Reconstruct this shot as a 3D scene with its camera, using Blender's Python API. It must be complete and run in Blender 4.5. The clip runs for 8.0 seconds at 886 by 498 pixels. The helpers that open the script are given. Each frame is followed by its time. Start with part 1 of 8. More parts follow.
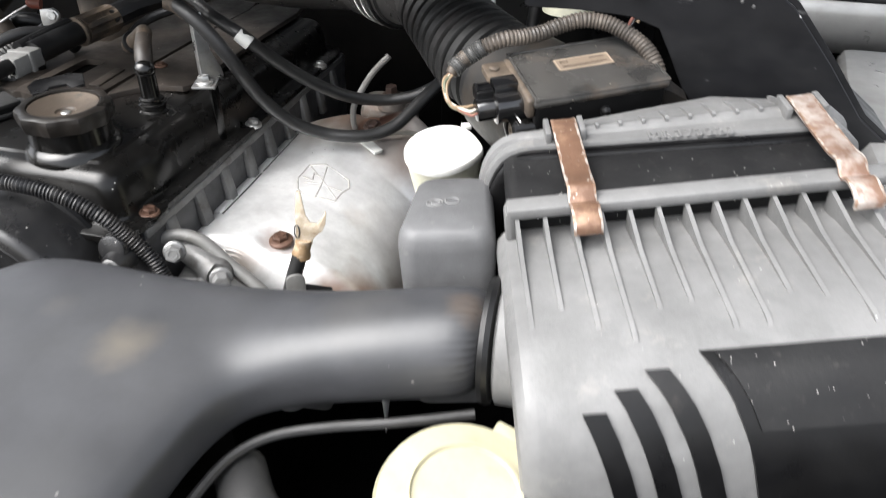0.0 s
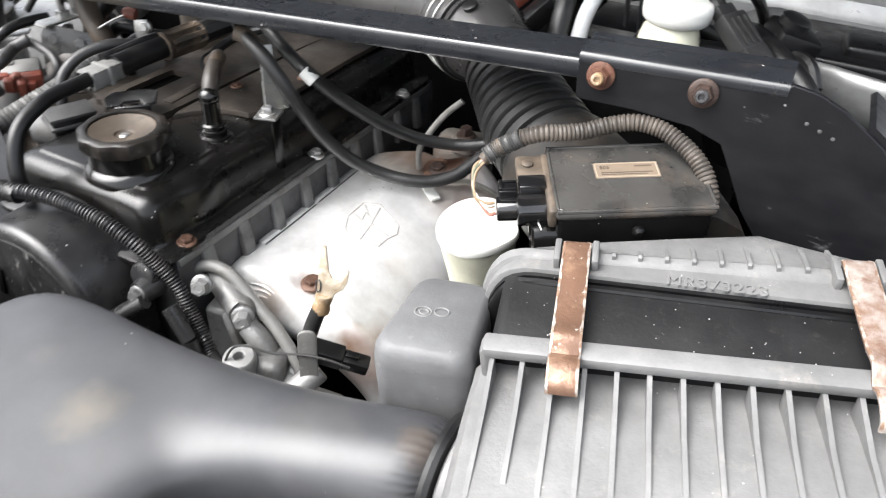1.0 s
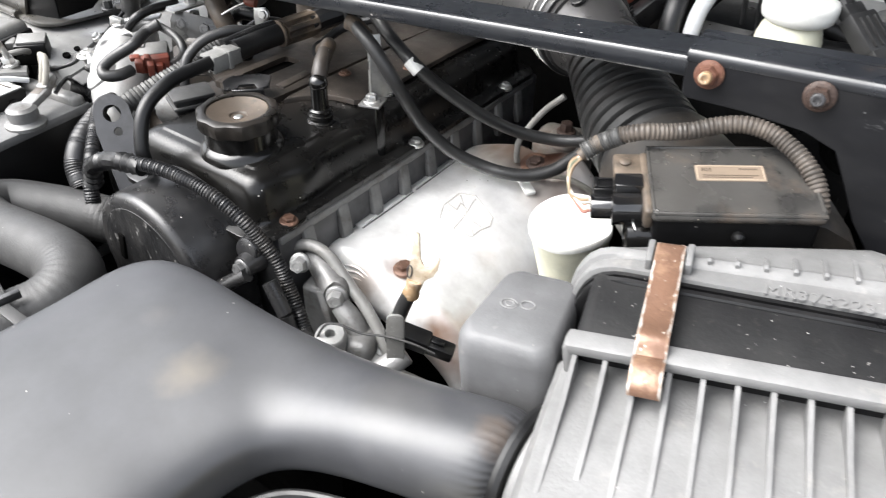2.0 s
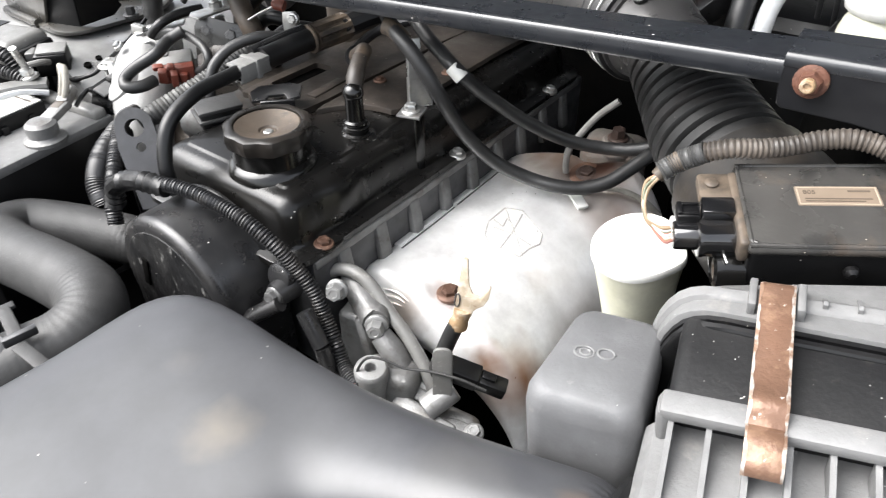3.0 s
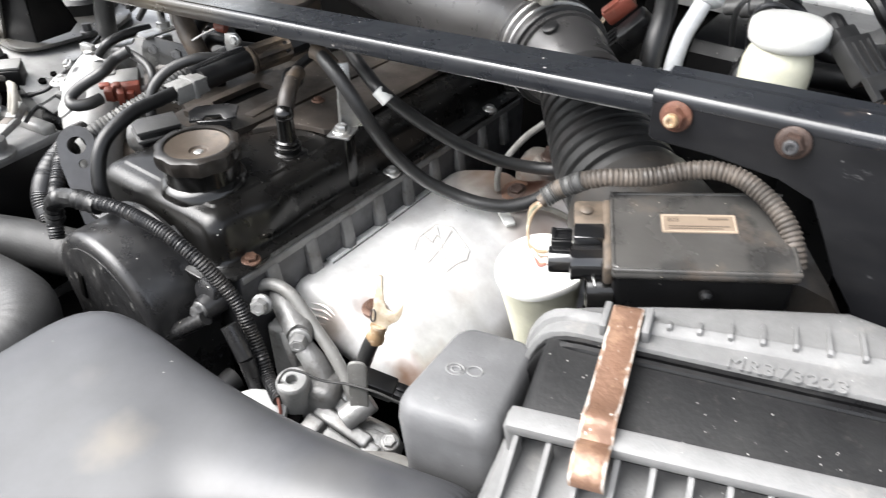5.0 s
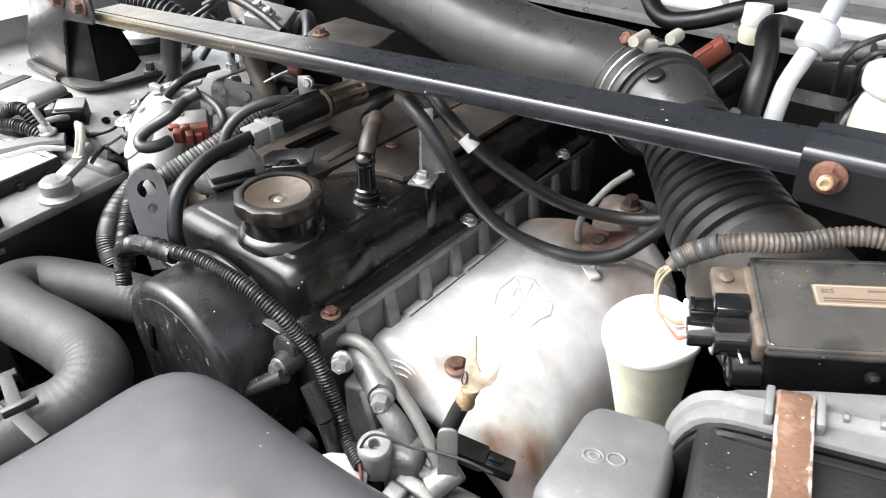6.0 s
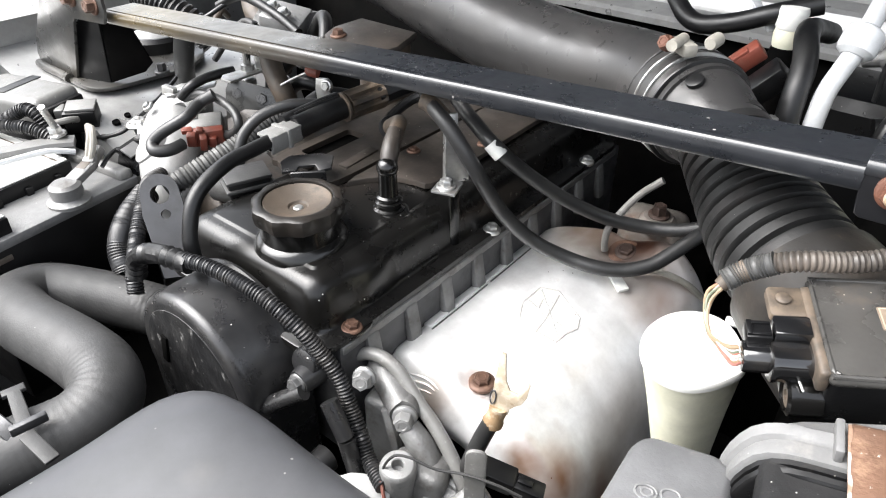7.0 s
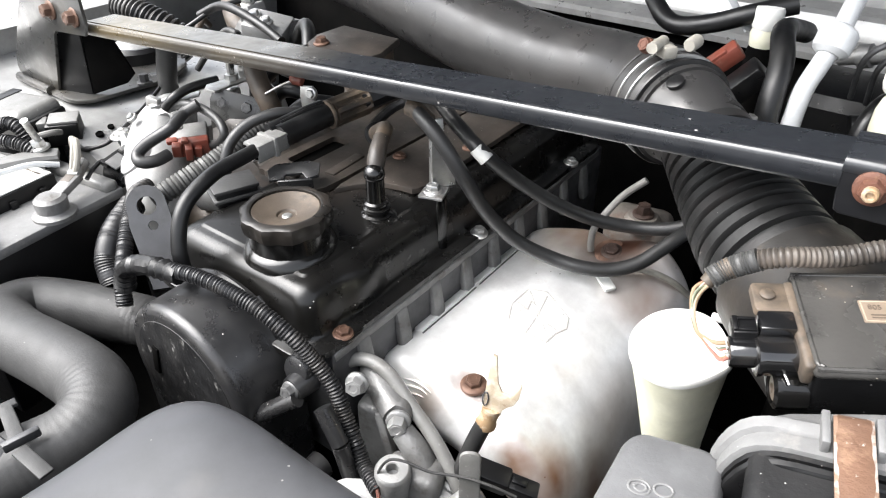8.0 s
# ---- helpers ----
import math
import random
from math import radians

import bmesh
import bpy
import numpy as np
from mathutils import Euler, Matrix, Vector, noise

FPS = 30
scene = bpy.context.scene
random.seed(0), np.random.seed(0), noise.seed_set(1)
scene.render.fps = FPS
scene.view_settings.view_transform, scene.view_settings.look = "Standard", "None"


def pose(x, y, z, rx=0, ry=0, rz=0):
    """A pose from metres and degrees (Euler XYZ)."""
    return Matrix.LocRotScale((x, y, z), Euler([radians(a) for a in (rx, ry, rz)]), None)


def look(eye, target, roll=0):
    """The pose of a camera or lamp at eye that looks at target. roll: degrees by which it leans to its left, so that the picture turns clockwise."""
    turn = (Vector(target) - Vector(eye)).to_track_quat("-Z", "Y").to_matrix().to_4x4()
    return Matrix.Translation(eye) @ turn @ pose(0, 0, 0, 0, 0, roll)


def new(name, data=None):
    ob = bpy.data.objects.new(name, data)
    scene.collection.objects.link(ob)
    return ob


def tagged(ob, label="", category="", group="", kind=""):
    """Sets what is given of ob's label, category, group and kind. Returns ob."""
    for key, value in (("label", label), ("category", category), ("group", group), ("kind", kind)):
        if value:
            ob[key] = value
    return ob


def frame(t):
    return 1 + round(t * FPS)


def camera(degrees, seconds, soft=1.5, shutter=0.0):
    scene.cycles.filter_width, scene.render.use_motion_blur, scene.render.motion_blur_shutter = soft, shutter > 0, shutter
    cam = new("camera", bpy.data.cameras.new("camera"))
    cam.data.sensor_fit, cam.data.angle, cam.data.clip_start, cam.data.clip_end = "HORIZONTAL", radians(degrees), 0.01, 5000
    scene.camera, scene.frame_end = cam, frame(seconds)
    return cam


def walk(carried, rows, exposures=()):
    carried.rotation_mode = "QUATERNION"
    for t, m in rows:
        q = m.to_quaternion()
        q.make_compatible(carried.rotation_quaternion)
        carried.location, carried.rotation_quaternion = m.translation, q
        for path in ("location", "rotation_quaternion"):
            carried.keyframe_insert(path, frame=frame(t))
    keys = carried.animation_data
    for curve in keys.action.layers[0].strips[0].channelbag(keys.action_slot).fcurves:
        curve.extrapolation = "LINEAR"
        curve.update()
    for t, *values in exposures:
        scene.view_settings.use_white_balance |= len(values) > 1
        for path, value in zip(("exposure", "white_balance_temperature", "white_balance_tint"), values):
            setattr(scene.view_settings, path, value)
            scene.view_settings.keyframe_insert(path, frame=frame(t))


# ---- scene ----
cam = camera(64.5, 8.0, 1.1, 0.4)
PATH = [
    (0, (-0.009, -0.003, 1.346), (-0.394, 1.597, 0.21), 1.3),
    (0.5, (0.001, 0.076, 1.384), (-0.497, 1.608, 0.199), 0.7),
    (1, (0.041, 0.092, 1.399), (-0.645, 1.549, 0.213), 3.7),
    (1.5, (0.08, 0.087, 1.401), (-0.774, 1.42, 0.178), 3.6),
    (1.7, (0.07, 0.087, 1.403), (-0.804, 1.41, 0.183), 2.7),
    (2.8, (-0.004, 0.115, 1.387), (-0.977, 1.378, 0.179), 0.1),
    (3, (-0.007, 0.126, 1.385), (-0.966, 1.387, 0.165), -0.4),
    (3.5, (0.023, 0.152, 1.4), (-0.888, 1.463, 0.196), -0.2),
    (4, (0.065, 0.167, 1.409), (-0.864, 1.469, 0.208), -0.3),
    (4.5, (0.069, 0.159, 1.406), (-0.86, 1.451, 0.194), -0.1),
    (5, (0.055, 0.154, 1.41), (-0.895, 1.434, 0.201), 0.3),
    (5.2, (0.037, 0.148, 1.414), (-0.979, 1.406, 0.237), -0.6),
    (6.3, (-0.034, 0.148, 1.4), (-1.062, 1.438, 0.269), 0.1),
    (6.5, (-0.042, 0.153, 1.398), (-1.076, 1.437, 0.265), 0.2),
    (7, (-0.051, 0.156, 1.398), (-1.086, 1.44, 0.266), 0.3),
    (7.5, (-0.055, 0.153, 1.399), (-1.085, 1.45, 0.278), -0.3),
    (8, (-0.051, 0.151, 1.402), (-1.056, 1.465, 0.277), -0.3),
]
walk(cam, [(t, look(eye, target, roll)) for t, eye, target, roll in PATH], [(0.0, 1.62), (1.0, 1.87), (1.5, 1.96), (3.0, 1.88), (5.0, 1.99), (7.0, 2.03), (8.0, 2.05)])

# ---- light ----
world = bpy.data.worlds.new("overcast_sky")
scene.world = world
world.use_nodes = True
wn = world.node_tree
sky = wn.nodes.new("ShaderNodeTexSky")
sky.sky_type, sky.sun_disc = "NISHITA", False
sky.sun_elevation, sky.sun_rotation = radians(54), radians(230)
sky.air_density, sky.dust_density, sky.ozone_density = 1.0, 4.0, 0.6
haze = wn.nodes.new("ShaderNodeHueSaturation")
haze.inputs["Saturation"].default_value = 0.3
wn.links.new(sky.outputs[0], haze.inputs["Color"])
wn.links.new(haze.outputs[0], wn.nodes["Background"].inputs[0])
wn.nodes["Background"].inputs[1].default_value = 0.13
sun = new("sun", bpy.data.lights.new("sun", "SUN"))
sun.data.energy, sun.data.angle, sun.data.color = 2.15, radians(64), (0.995, 0.995, 1.0)
sun.matrix_world = look((-2.0, -0.93, 4.05), (-0.3, 0.5, 1.0))

# ---- materials ----


def ramp(nt, fac, lo, hi, a=0.0, b=1.0):
    n = nt.nodes.new("ShaderNodeMapRange")
    n.inputs[1].default_value, n.inputs[2].default_value = lo, hi
    n.inputs[3].default_value, n.inputs[4].default_value = a, b
    nt.links.new(fac, n.inputs[0])
    return n.outputs[0]


def noise_tex(nt, scale, detail=4.0, rough=0.6, stretch=None):
    co = nt.nodes.new("ShaderNodeTexCoord").outputs["Object"]
    if stretch:
        mp = nt.nodes.new("ShaderNodeMapping")
        mp.inputs["Scale"].default_value = stretch
        nt.links.new(co, mp.inputs[0])
        co = mp.outputs[0]
    n = nt.nodes.new("ShaderNodeTexNoise")
    n.inputs["Scale"].default_value, n.inputs["Detail"].default_value, n.inputs["Roughness"].default_value = scale, detail, rough
    nt.links.new(co, n.inputs["Vector"])
    return n.outputs[0]


def mix(nt, fac, a, b):
    n = nt.nodes.new("ShaderNodeMix")
    n.data_type = "RGBA"
    for socket, value in ((n.inputs[0], fac), (n.inputs[6], a), (n.inputs[7], b)):
        if isinstance(value, bpy.types.NodeSocket):
            nt.links.new(value, socket)
        elif isinstance(value, (int, float)):
            socket.default_value = value
        else:
            socket.default_value = (*value, 1)
    return n.outputs[2]


def material(name, base, rough=0.5, metal=0.0, second=None, patch=(18, 0.45, 0.65, 0.8), third=None, fine=(90, 0.55, 0.7, 0.7),
             speck=None, speck_at=(260, 0.16), bump=(300, 0.08), coat=0.0, spread=0.12, stretch=None, clear=0.0, spec=0.5, stains_and_shading=()):
    """Base colour with large patches of a second and fine marks of a third, pale specks, and a fine relief."""
    m = bpy.data.materials.new(name)
    m.use_nodes = True
    nt = m.node_tree
    p = nt.nodes["Principled BSDF"]
    col = mix(nt, ramp(nt, noise_tex(nt, 25, 5, 0.65, stretch), 0.3, 0.7), tuple(c * 0.82 for c in base), tuple(min(1, c * 1.18) for c in base))
    if second:
        col = mix(nt, ramp(nt, noise_tex(nt, patch[0], 5, 0.6, stretch), patch[1], patch[2], 0, patch[3]), col, second)
    if third:
        col = mix(nt, ramp(nt, noise_tex(nt, fine[0], 6, 0.7, stretch), fine[1], fine[2], 0, fine[3]), col, third)
    if speck:
        v = nt.nodes.new("ShaderNodeTexVoronoi")
        v.inputs["Scale"].default_value = speck_at[0]
        nt.links.new(nt.nodes.new("ShaderNodeTexCoord").outputs["Object"], v.inputs["Vector"])
        near = ramp(nt, v.outputs["Distance"], speck_at[1] * 0.7, speck_at[1], 1, 0)
        some = ramp(nt, noise_tex(nt, speck_at[0] * 0.35, 2), 0.52, 0.6)
        both = nt.nodes.new("ShaderNodeMath")
        both.operation = "MULTIPLY"
        nt.links.new(near, both.inputs[0]), nt.links.new(some, both.inputs[1])
        col = mix(nt, both.outputs[0], col, speck)
    # local spots of colour: stains, and in places painted shade or reflection
    for at, size, tint, share in stains_and_shading:
        gap = nt.nodes.new("ShaderNodeVectorMath")
        gap.operation = "DISTANCE"
        gap.inputs[1].default_value = at
        warp = nt.nodes.new("ShaderNodeVectorMath")
        warp.operation = "MULTIPLY_ADD"
        warp.inputs[1].default_value = (size * 0.9,) * 3
        rough_edge = nt.nodes.new("ShaderNodeTexNoise")
        rough_edge.inputs["Scale"].default_value = 1.4 / size
        where = nt.nodes.new("ShaderNodeTexCoord").outputs["Object"]
        nt.links.new(where, rough_edge.inputs["Vector"])
        nt.links.new(rough_edge.outputs["Color"], warp.inputs[0])
        nt.links.new(where, warp.inputs[2])
        nt.links.new(warp.outputs[0], gap.inputs[0])
        gap.inputs[1].default_value = tuple(c + size * 0.45 for c in at)
        col = mix(nt, ramp(nt, gap.outputs["Value"], size * 0.12, size * 1.15, share, 0), col, tint)
    nt.links.new(col, p.inputs["Base Color"])
    p.inputs["Specular IOR Level"].default_value = spec
    nt.links.new(ramp(nt, noise_tex(nt, 40, 5), 0.3, 0.7, max(0.03, rough - spread), min(1, rough + spread)), p.inputs["Roughness"])
    p.inputs["Metallic"].default_value = metal
    p.inputs["Coat Weight"].default_value, p.inputs["Coat Roughness"].default_value = coat, 0.12
    if clear:
        p.inputs["Subsurface Weight"].default_value, p.inputs["Subsurface Radius"].default_value = clear, (0.01, 0.01, 0.008)
    b = nt.nodes.new("ShaderNodeBump")
    b.inputs["Strength"].default_value, b.inputs["Distance"].default_value = bump[1], 0.002
    nt.links.new(noise_tex(nt, bump[0], 4, 0.6, stretch), b.inputs["Height"])
    nt.links.new(b.outputs[0], p.inputs["Normal"])
    return m


DUST, MUD = (0.16, 0.13, 0.10), (0.22, 0.15, 0.09)
black_paint = material("black_paint", (0.0036, 0.0035, 0.0034), 0.20, spec=0.5, spread=0.03, second=(0.009, 0.0082, 0.0072), patch=(10, 0.45, 0.75, 0.7), third=(0.05, 0.042, 0.034), fine=(160, 0.66, 0.76, 0.4), speck=(0.5, 0.48, 0.45), speck_at=(90, 0.07), bump=(120, 0.02), coat=0.2)
cover_paint = material("dusty_cover_paint", (0.0040, 0.0038, 0.0036), 0.29, spec=0.44, spread=0.05, second=(0.009, 0.0082, 0.0072), patch=(10, 0.45, 0.75, 0.7), third=(0.05, 0.042, 0.034), fine=(160, 0.66, 0.76, 0.4), speck=(0.5, 0.48, 0.45), speck_at=(90, 0.07), bump=(120, 0.02), coat=0.05, stains_and_shading=(((-0.03, -0.085, 0.058), 0.045, (0.045, 0.037, 0.032), 0.5), ((-0.10, -0.06, 0.055), 0.035, (0.060, 0.050, 0.043), 0.5), ((0.02, -0.04, 0.055), 0.04, (0.035, 0.029, 0.025), 0.4)))
bellows_rubber = material("dull_bellows_rubber", (0.012, 0.012, 0.0120), 0.52, spec=0.35, second=(0.024, 0.017, 0.016), patch=(30, 0.5, 0.8, 0.5), third=(0.07, 0.062, 0.052), fine=(60, 0.66, 0.76, 0.35), speck=(0.4, 0.38, 0.34), speck_at=(120, 0.05), bump=(250, 0.10))
grey_conduit = material("grey_corrugated_plastic", (0.050, 0.050, 0.049), 0.5, second=(0.11, 0.107, 0.10), patch=(30, 0.42, 0.66, 0.6), third=(0.020, 0.019, 0.018), fine=(70, 0.58, 0.7, 0.6), bump=(300, 0.08))
dusty_paint = material("dust_dulled_black_paint", (0.021, 0.0178, 0.0152), 0.46, spec=0.45, second=(0.058, 0.047, 0.039), patch=(16, 0.42, 0.7, 0.8), third=(0.10, 0.08, 0.062), fine=(130, 0.58, 0.72, 0.5), speck=(0.4, 0.37, 0.33), speck_at=(140, 0.09), bump=(200, 0.12))
# yellow-brown spots on the beam: dust together with a painted-in reflection
brace_paint = material("black_brace_paint", (0.0120, 0.0132, 0.0160), 0.32, second=(0.026, 0.028, 0.031), patch=(8, 0.45, 0.8, 0.7), third=(0.085, 0.06, 0.045), fine=(17, 0.64, 0.74, 0.5), speck=(0.55, 0.52, 0.5), speck_at=(85, 0.10), bump=(70, 0.04), coat=0.4, stains_and_shading=(((-0.41, 0.01, 0.0), 0.16, (0.090, 0.066, 0.028), 0.85), ((-0.20, 0.01, 0.018), 0.11, (0.052, 0.040, 0.023), 0.75), ((-0.12, 0.02, 0.022), 0.05, (0.034, 0.027, 0.020), 0.5)))
plate_paint = material("black_plate_paint", (0.0068, 0.0070, 0.0082), 0.40, spec=0.3, second=(0.018, 0.018, 0.0185), patch=(9, 0.46, 0.75, 0.7), third=(0.11, 0.11, 0.112), fine=(30, 0.63, 0.70, 0.55), stretch=(0.8, 1.0, 2.2), speck=(0.4, 0.4, 0.4), speck_at=(60, 0.09), bump=(90, 0.08))
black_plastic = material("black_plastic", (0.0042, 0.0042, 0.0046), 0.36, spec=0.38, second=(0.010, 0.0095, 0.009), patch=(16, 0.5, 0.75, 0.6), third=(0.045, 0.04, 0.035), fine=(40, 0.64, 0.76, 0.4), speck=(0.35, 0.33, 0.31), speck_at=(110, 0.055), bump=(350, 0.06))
snorkel_plastic = material("dusty_black_plastic", (0.043, 0.044, 0.048), 0.42, spec=0.55, second=(0.05, 0.05, 0.0495), patch=(5, 0.4, 0.8, 0.7), speck=(0.5, 0.48, 0.45), speck_at=(60, 0.06), bump=(500, 0.02), spread=0.012, stains_and_shading=(((0.0, 0.0, 0.082), 0.022, (0.12, 0.105, 0.085), 0.7), ((0.07, -0.03, 0.08), 0.015, (0.09, 0.085, 0.075), 0.3), ((0.19, 0.06, 0.10), 0.014, (0.13, 0.09, 0.06), 0.5), ((-0.06, 0.02, 0.082), 0.012, (0.09, 0.085, 0.08), 0.3), ((0.13, 0.05, 0.09), 0.03, (0.07, 0.068, 0.065), 0.5)))
grey_plastic = material("weathered_grey_plastic", (0.155, 0.155, 0.154), 0.55, second=(0.10, 0.10, 0.099), patch=(20, 0.42, 0.72, 0.75), third=(0.26, 0.247, 0.228), fine=(45, 0.58, 0.74, 0.5), speck=(0.5, 0.5, 0.48), speck_at=(130, 0.065), bump=(420, 0.2))
duct_plastic = material("dusty_duct_plastic", (0.028, 0.0275, 0.0275), 0.33, spec=0.5, second=(0.044, 0.041, 0.039), patch=(9, 0.42, 0.75, 0.7), third=(0.13, 0.12, 0.11), fine=(150, 0.64, 0.76, 0.4), bump=(420, 0.05))
cap_plastic = material("grey_cover_plastic", (0.115, 0.116, 0.119), 0.5, second=(0.075, 0.075, 0.076), patch=(22, 0.42, 0.75, 0.6), third=(0.24, 0.23, 0.22), fine=(75, 0.62, 0.75, 0.4), speck=(0.4, 0.4, 0.39), speck_at=(150, 0.06), bump=(420, 0.15))
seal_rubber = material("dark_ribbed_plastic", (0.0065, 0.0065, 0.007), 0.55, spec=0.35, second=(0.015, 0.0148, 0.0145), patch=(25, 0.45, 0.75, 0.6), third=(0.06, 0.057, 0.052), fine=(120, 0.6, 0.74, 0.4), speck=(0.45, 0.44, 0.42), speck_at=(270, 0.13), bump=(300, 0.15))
cover_plastic = material("smooth_black_plastic", (0.016, 0.016, 0.0168), 0.30, spec=0.6, spread=0.07, second=(0.036, 0.035, 0.034), patch=(22, 0.46, 0.70, 0.8), third=(0.13, 0.125, 0.12), fine=(60, 0.63, 0.72, 0.5), speck=(0.5, 0.48, 0.46), speck_at=(100, 0.08), bump=(350, 0.05))
scuffed_plastic = material("scuffed_black_plastic", (0.0075, 0.0075, 0.008), 0.5, spec=0.4, second=(0.030, 0.029, 0.028), patch=(30, 0.45, 0.72, 0.8), third=(0.24, 0.235, 0.225), fine=(120, 0.60, 0.68, 0.75), stretch=(1.0, 1.0, 0.45), speck=(0.45, 0.44, 0.42), speck_at=(190, 0.10), bump=(260, 0.35))
rubber = material("black_rubber", (0.0048, 0.0048, 0.0052), 0.40, spec=0.5, second=(0.016, 0.0155, 0.0145), patch=(30, 0.5, 0.8, 0.5), third=(0.06, 0.055, 0.05), fine=(90, 0.64, 0.76, 0.3), bump=(250, 0.08))
soft_rubber = material("dark_grey_rubber", (0.020, 0.020, 0.0202), 0.42, spec=0.5, second=(0.030, 0.029, 0.028), patch=(25, 0.45, 0.75, 0.6), third=(0.07, 0.064, 0.058), fine=(90, 0.62, 0.76, 0.35), bump=(250, 0.08))
hose_rubber = material("grey_worn_rubber", (0.033, 0.033, 0.033), 0.5, spec=0.4, second=(0.058, 0.057, 0.056), patch=(14, 0.42, 0.75, 0.6), third=(0.024, 0.024, 0.024), fine=(30, 0.58, 0.75, 0.4), speck=(0.3, 0.3, 0.29), speck_at=(100, 0.06), bump=(300, 0.15))
mouth_rubber = material("dusty_mouth_rubber", (0.013, 0.012, 0.011), 0.5, spec=0.4, second=(0.048, 0.036, 0.026), patch=(14, 0.50, 0.74, 0.75), third=(0.10, 0.078, 0.058), fine=(90, 0.6, 0.74, 0.5), bump=(250, 0.1))
conduit = material("black_corrugated_plastic", (0.012, 0.012, 0.013), 0.4, second=(0.07, 0.063, 0.055), patch=(35, 0.5, 0.75, 0.55), bump=(300, 0.06))
dusty_conduit = material("dusty_corrugated_plastic", (0.050, 0.043, 0.037), 0.5, second=(0.155, 0.128, 0.105), patch=(30, 0.42, 0.66, 0.75), third=(0.016, 0.015, 0.014), fine=(70, 0.58, 0.7, 0.6), bump=(300, 0.08))
sensor_plastic = material("brown_dusty_plastic", (0.050, 0.048, 0.045), 0.24, spread=0.09, coat=0.15, second=(0.018, 0.0175, 0.017), patch=(19, 0.50, 0.58, 0.7), third=(0.105, 0.078, 0.058), fine=(13, 0.52, 0.66, 0.6), speck=(0.4, 0.36, 0.3), speck_at=(160, 0.08), bump=(300, 0.08))
# rust and dirt spots; the one at (0.10, 0.0, 0.09) paints the side's shade
shield_metal = material("aluminised_steel", (0.86, 0.855, 0.84), 0.40, 0.55, second=(0.70, 0.68, 0.655), patch=(9, 0.5, 0.8, 0.5), third=(0.36, 0.26, 0.18), fine=(30, 0.66, 0.78, 0.4), speck=(0.08, 0.06, 0.05), speck_at=(70, 0.055), bump=(160, 0.05), stains_and_shading=(((-0.002, -0.097, 0.155), 0.022, (0.28, 0.13, 0.08), 0.8), ((0.034, 0.142, 0.182), 0.075, (0.105, 0.042, 0.016), 0.97), ((0.018, 0.134, 0.177), 0.048, (0.040, 0.013, 0.007), 1.0), ((-0.040, 0.135, 0.168), 0.055, (0.22, 0.155, 0.105), 0.8), ((0.070, 0.10, 0.165), 0.05, (0.40, 0.35, 0.31), 0.6), ((0.085, -0.11, 0.10), 0.040, (0.24, 0.10, 0.038), 0.95), ((0.105, -0.06, 0.05), 0.05, (0.16, 0.085, 0.045), 0.85), ((-0.03, 0.16, 0.17), 0.045, (0.16, 0.09, 0.055), 0.8), ((0.05, -0.02, 0.15), 0.018, (0.42, 0.31, 0.2), 0.35), ((0.10, 0.0, 0.09), 0.06, (0.26, 0.21, 0.17), 0.6), ((-0.03, -0.132, 0.135), 0.028, (0.30, 0.21, 0.14), 0.7), ((0.06, -0.125, 0.12), 0.022, (0.30, 0.13, 0.05), 0.75), ((0.075, 0.10, 0.15), 0.04, (0.24, 0.14, 0.09), 0.6)))
mark_metal = material("dull_emboss", (0.46, 0.44, 0.415), 0.45, 0.4, second=(0.66, 0.645, 0.62), patch=(60, 0.45, 0.65, 0.9), bump=(160, 0.1))
alloy = material("cast_aluminium", (0.20, 0.20, 0.198), 0.5, 0.5, second=(0.10, 0.096, 0.09), patch=(30, 0.45, 0.7, 0.7), third=(0.09, 0.076, 0.062), fine=(60, 0.56, 0.7, 0.6), bump=(260, 0.3))
bright_alloy = material("clean_cast_aluminium", (0.30, 0.30, 0.297), 0.45, 0.5, second=(0.28, 0.275, 0.265), patch=(45, 0.45, 0.75, 0.6), third=(0.14, 0.125, 0.11), fine=(110, 0.6, 0.72, 0.5), bump=(260, 0.3))
steel = material("zinc_steel", (0.5, 0.5, 0.49), 0.35, 0.85, second=(0.3, 0.27, 0.24), patch=(80, 0.5, 0.7, 0.7), bump=(200, 0.1))
bracket_paint = material("worn_bracket_paint", (0.040, 0.040, 0.039), 0.34, 0.1, second=(0.075, 0.066, 0.050), patch=(9, 0.46, 0.74, 0.7), third=(0.035, 0.033, 0.031), fine=(30, 0.58, 0.7, 0.6), bump=(160, 0.1), coat=0.2)
dark_steel = material("dark_bracket_steel", (0.075, 0.075, 0.078), 0.42, 0.4, second=(0.04, 0.04, 0.04), patch=(40, 0.5, 0.7, 0.7), third=(0.16, 0.15, 0.14), fine=(140, 0.64, 0.74, 0.4), bump=(200, 0.1))
zinc_dull = material("dull_zinc", (0.13, 0.13, 0.13), 0.45, 0.5, second=(0.06, 0.06, 0.06), patch=(45, 0.45, 0.65, 0.8), third=(0.26, 0.26, 0.25), fine=(120, 0.6, 0.72, 0.5), bump=(220, 0.25))
rust = material("rusty_steel", (0.12, 0.048, 0.028), 0.7, 0.1, second=(0.055, 0.027, 0.02), patch=(60, 0.45, 0.65, 0.8), third=(0.27, 0.155, 0.09), fine=(150, 0.60, 0.70, 0.6), bump=(300, 0.4))
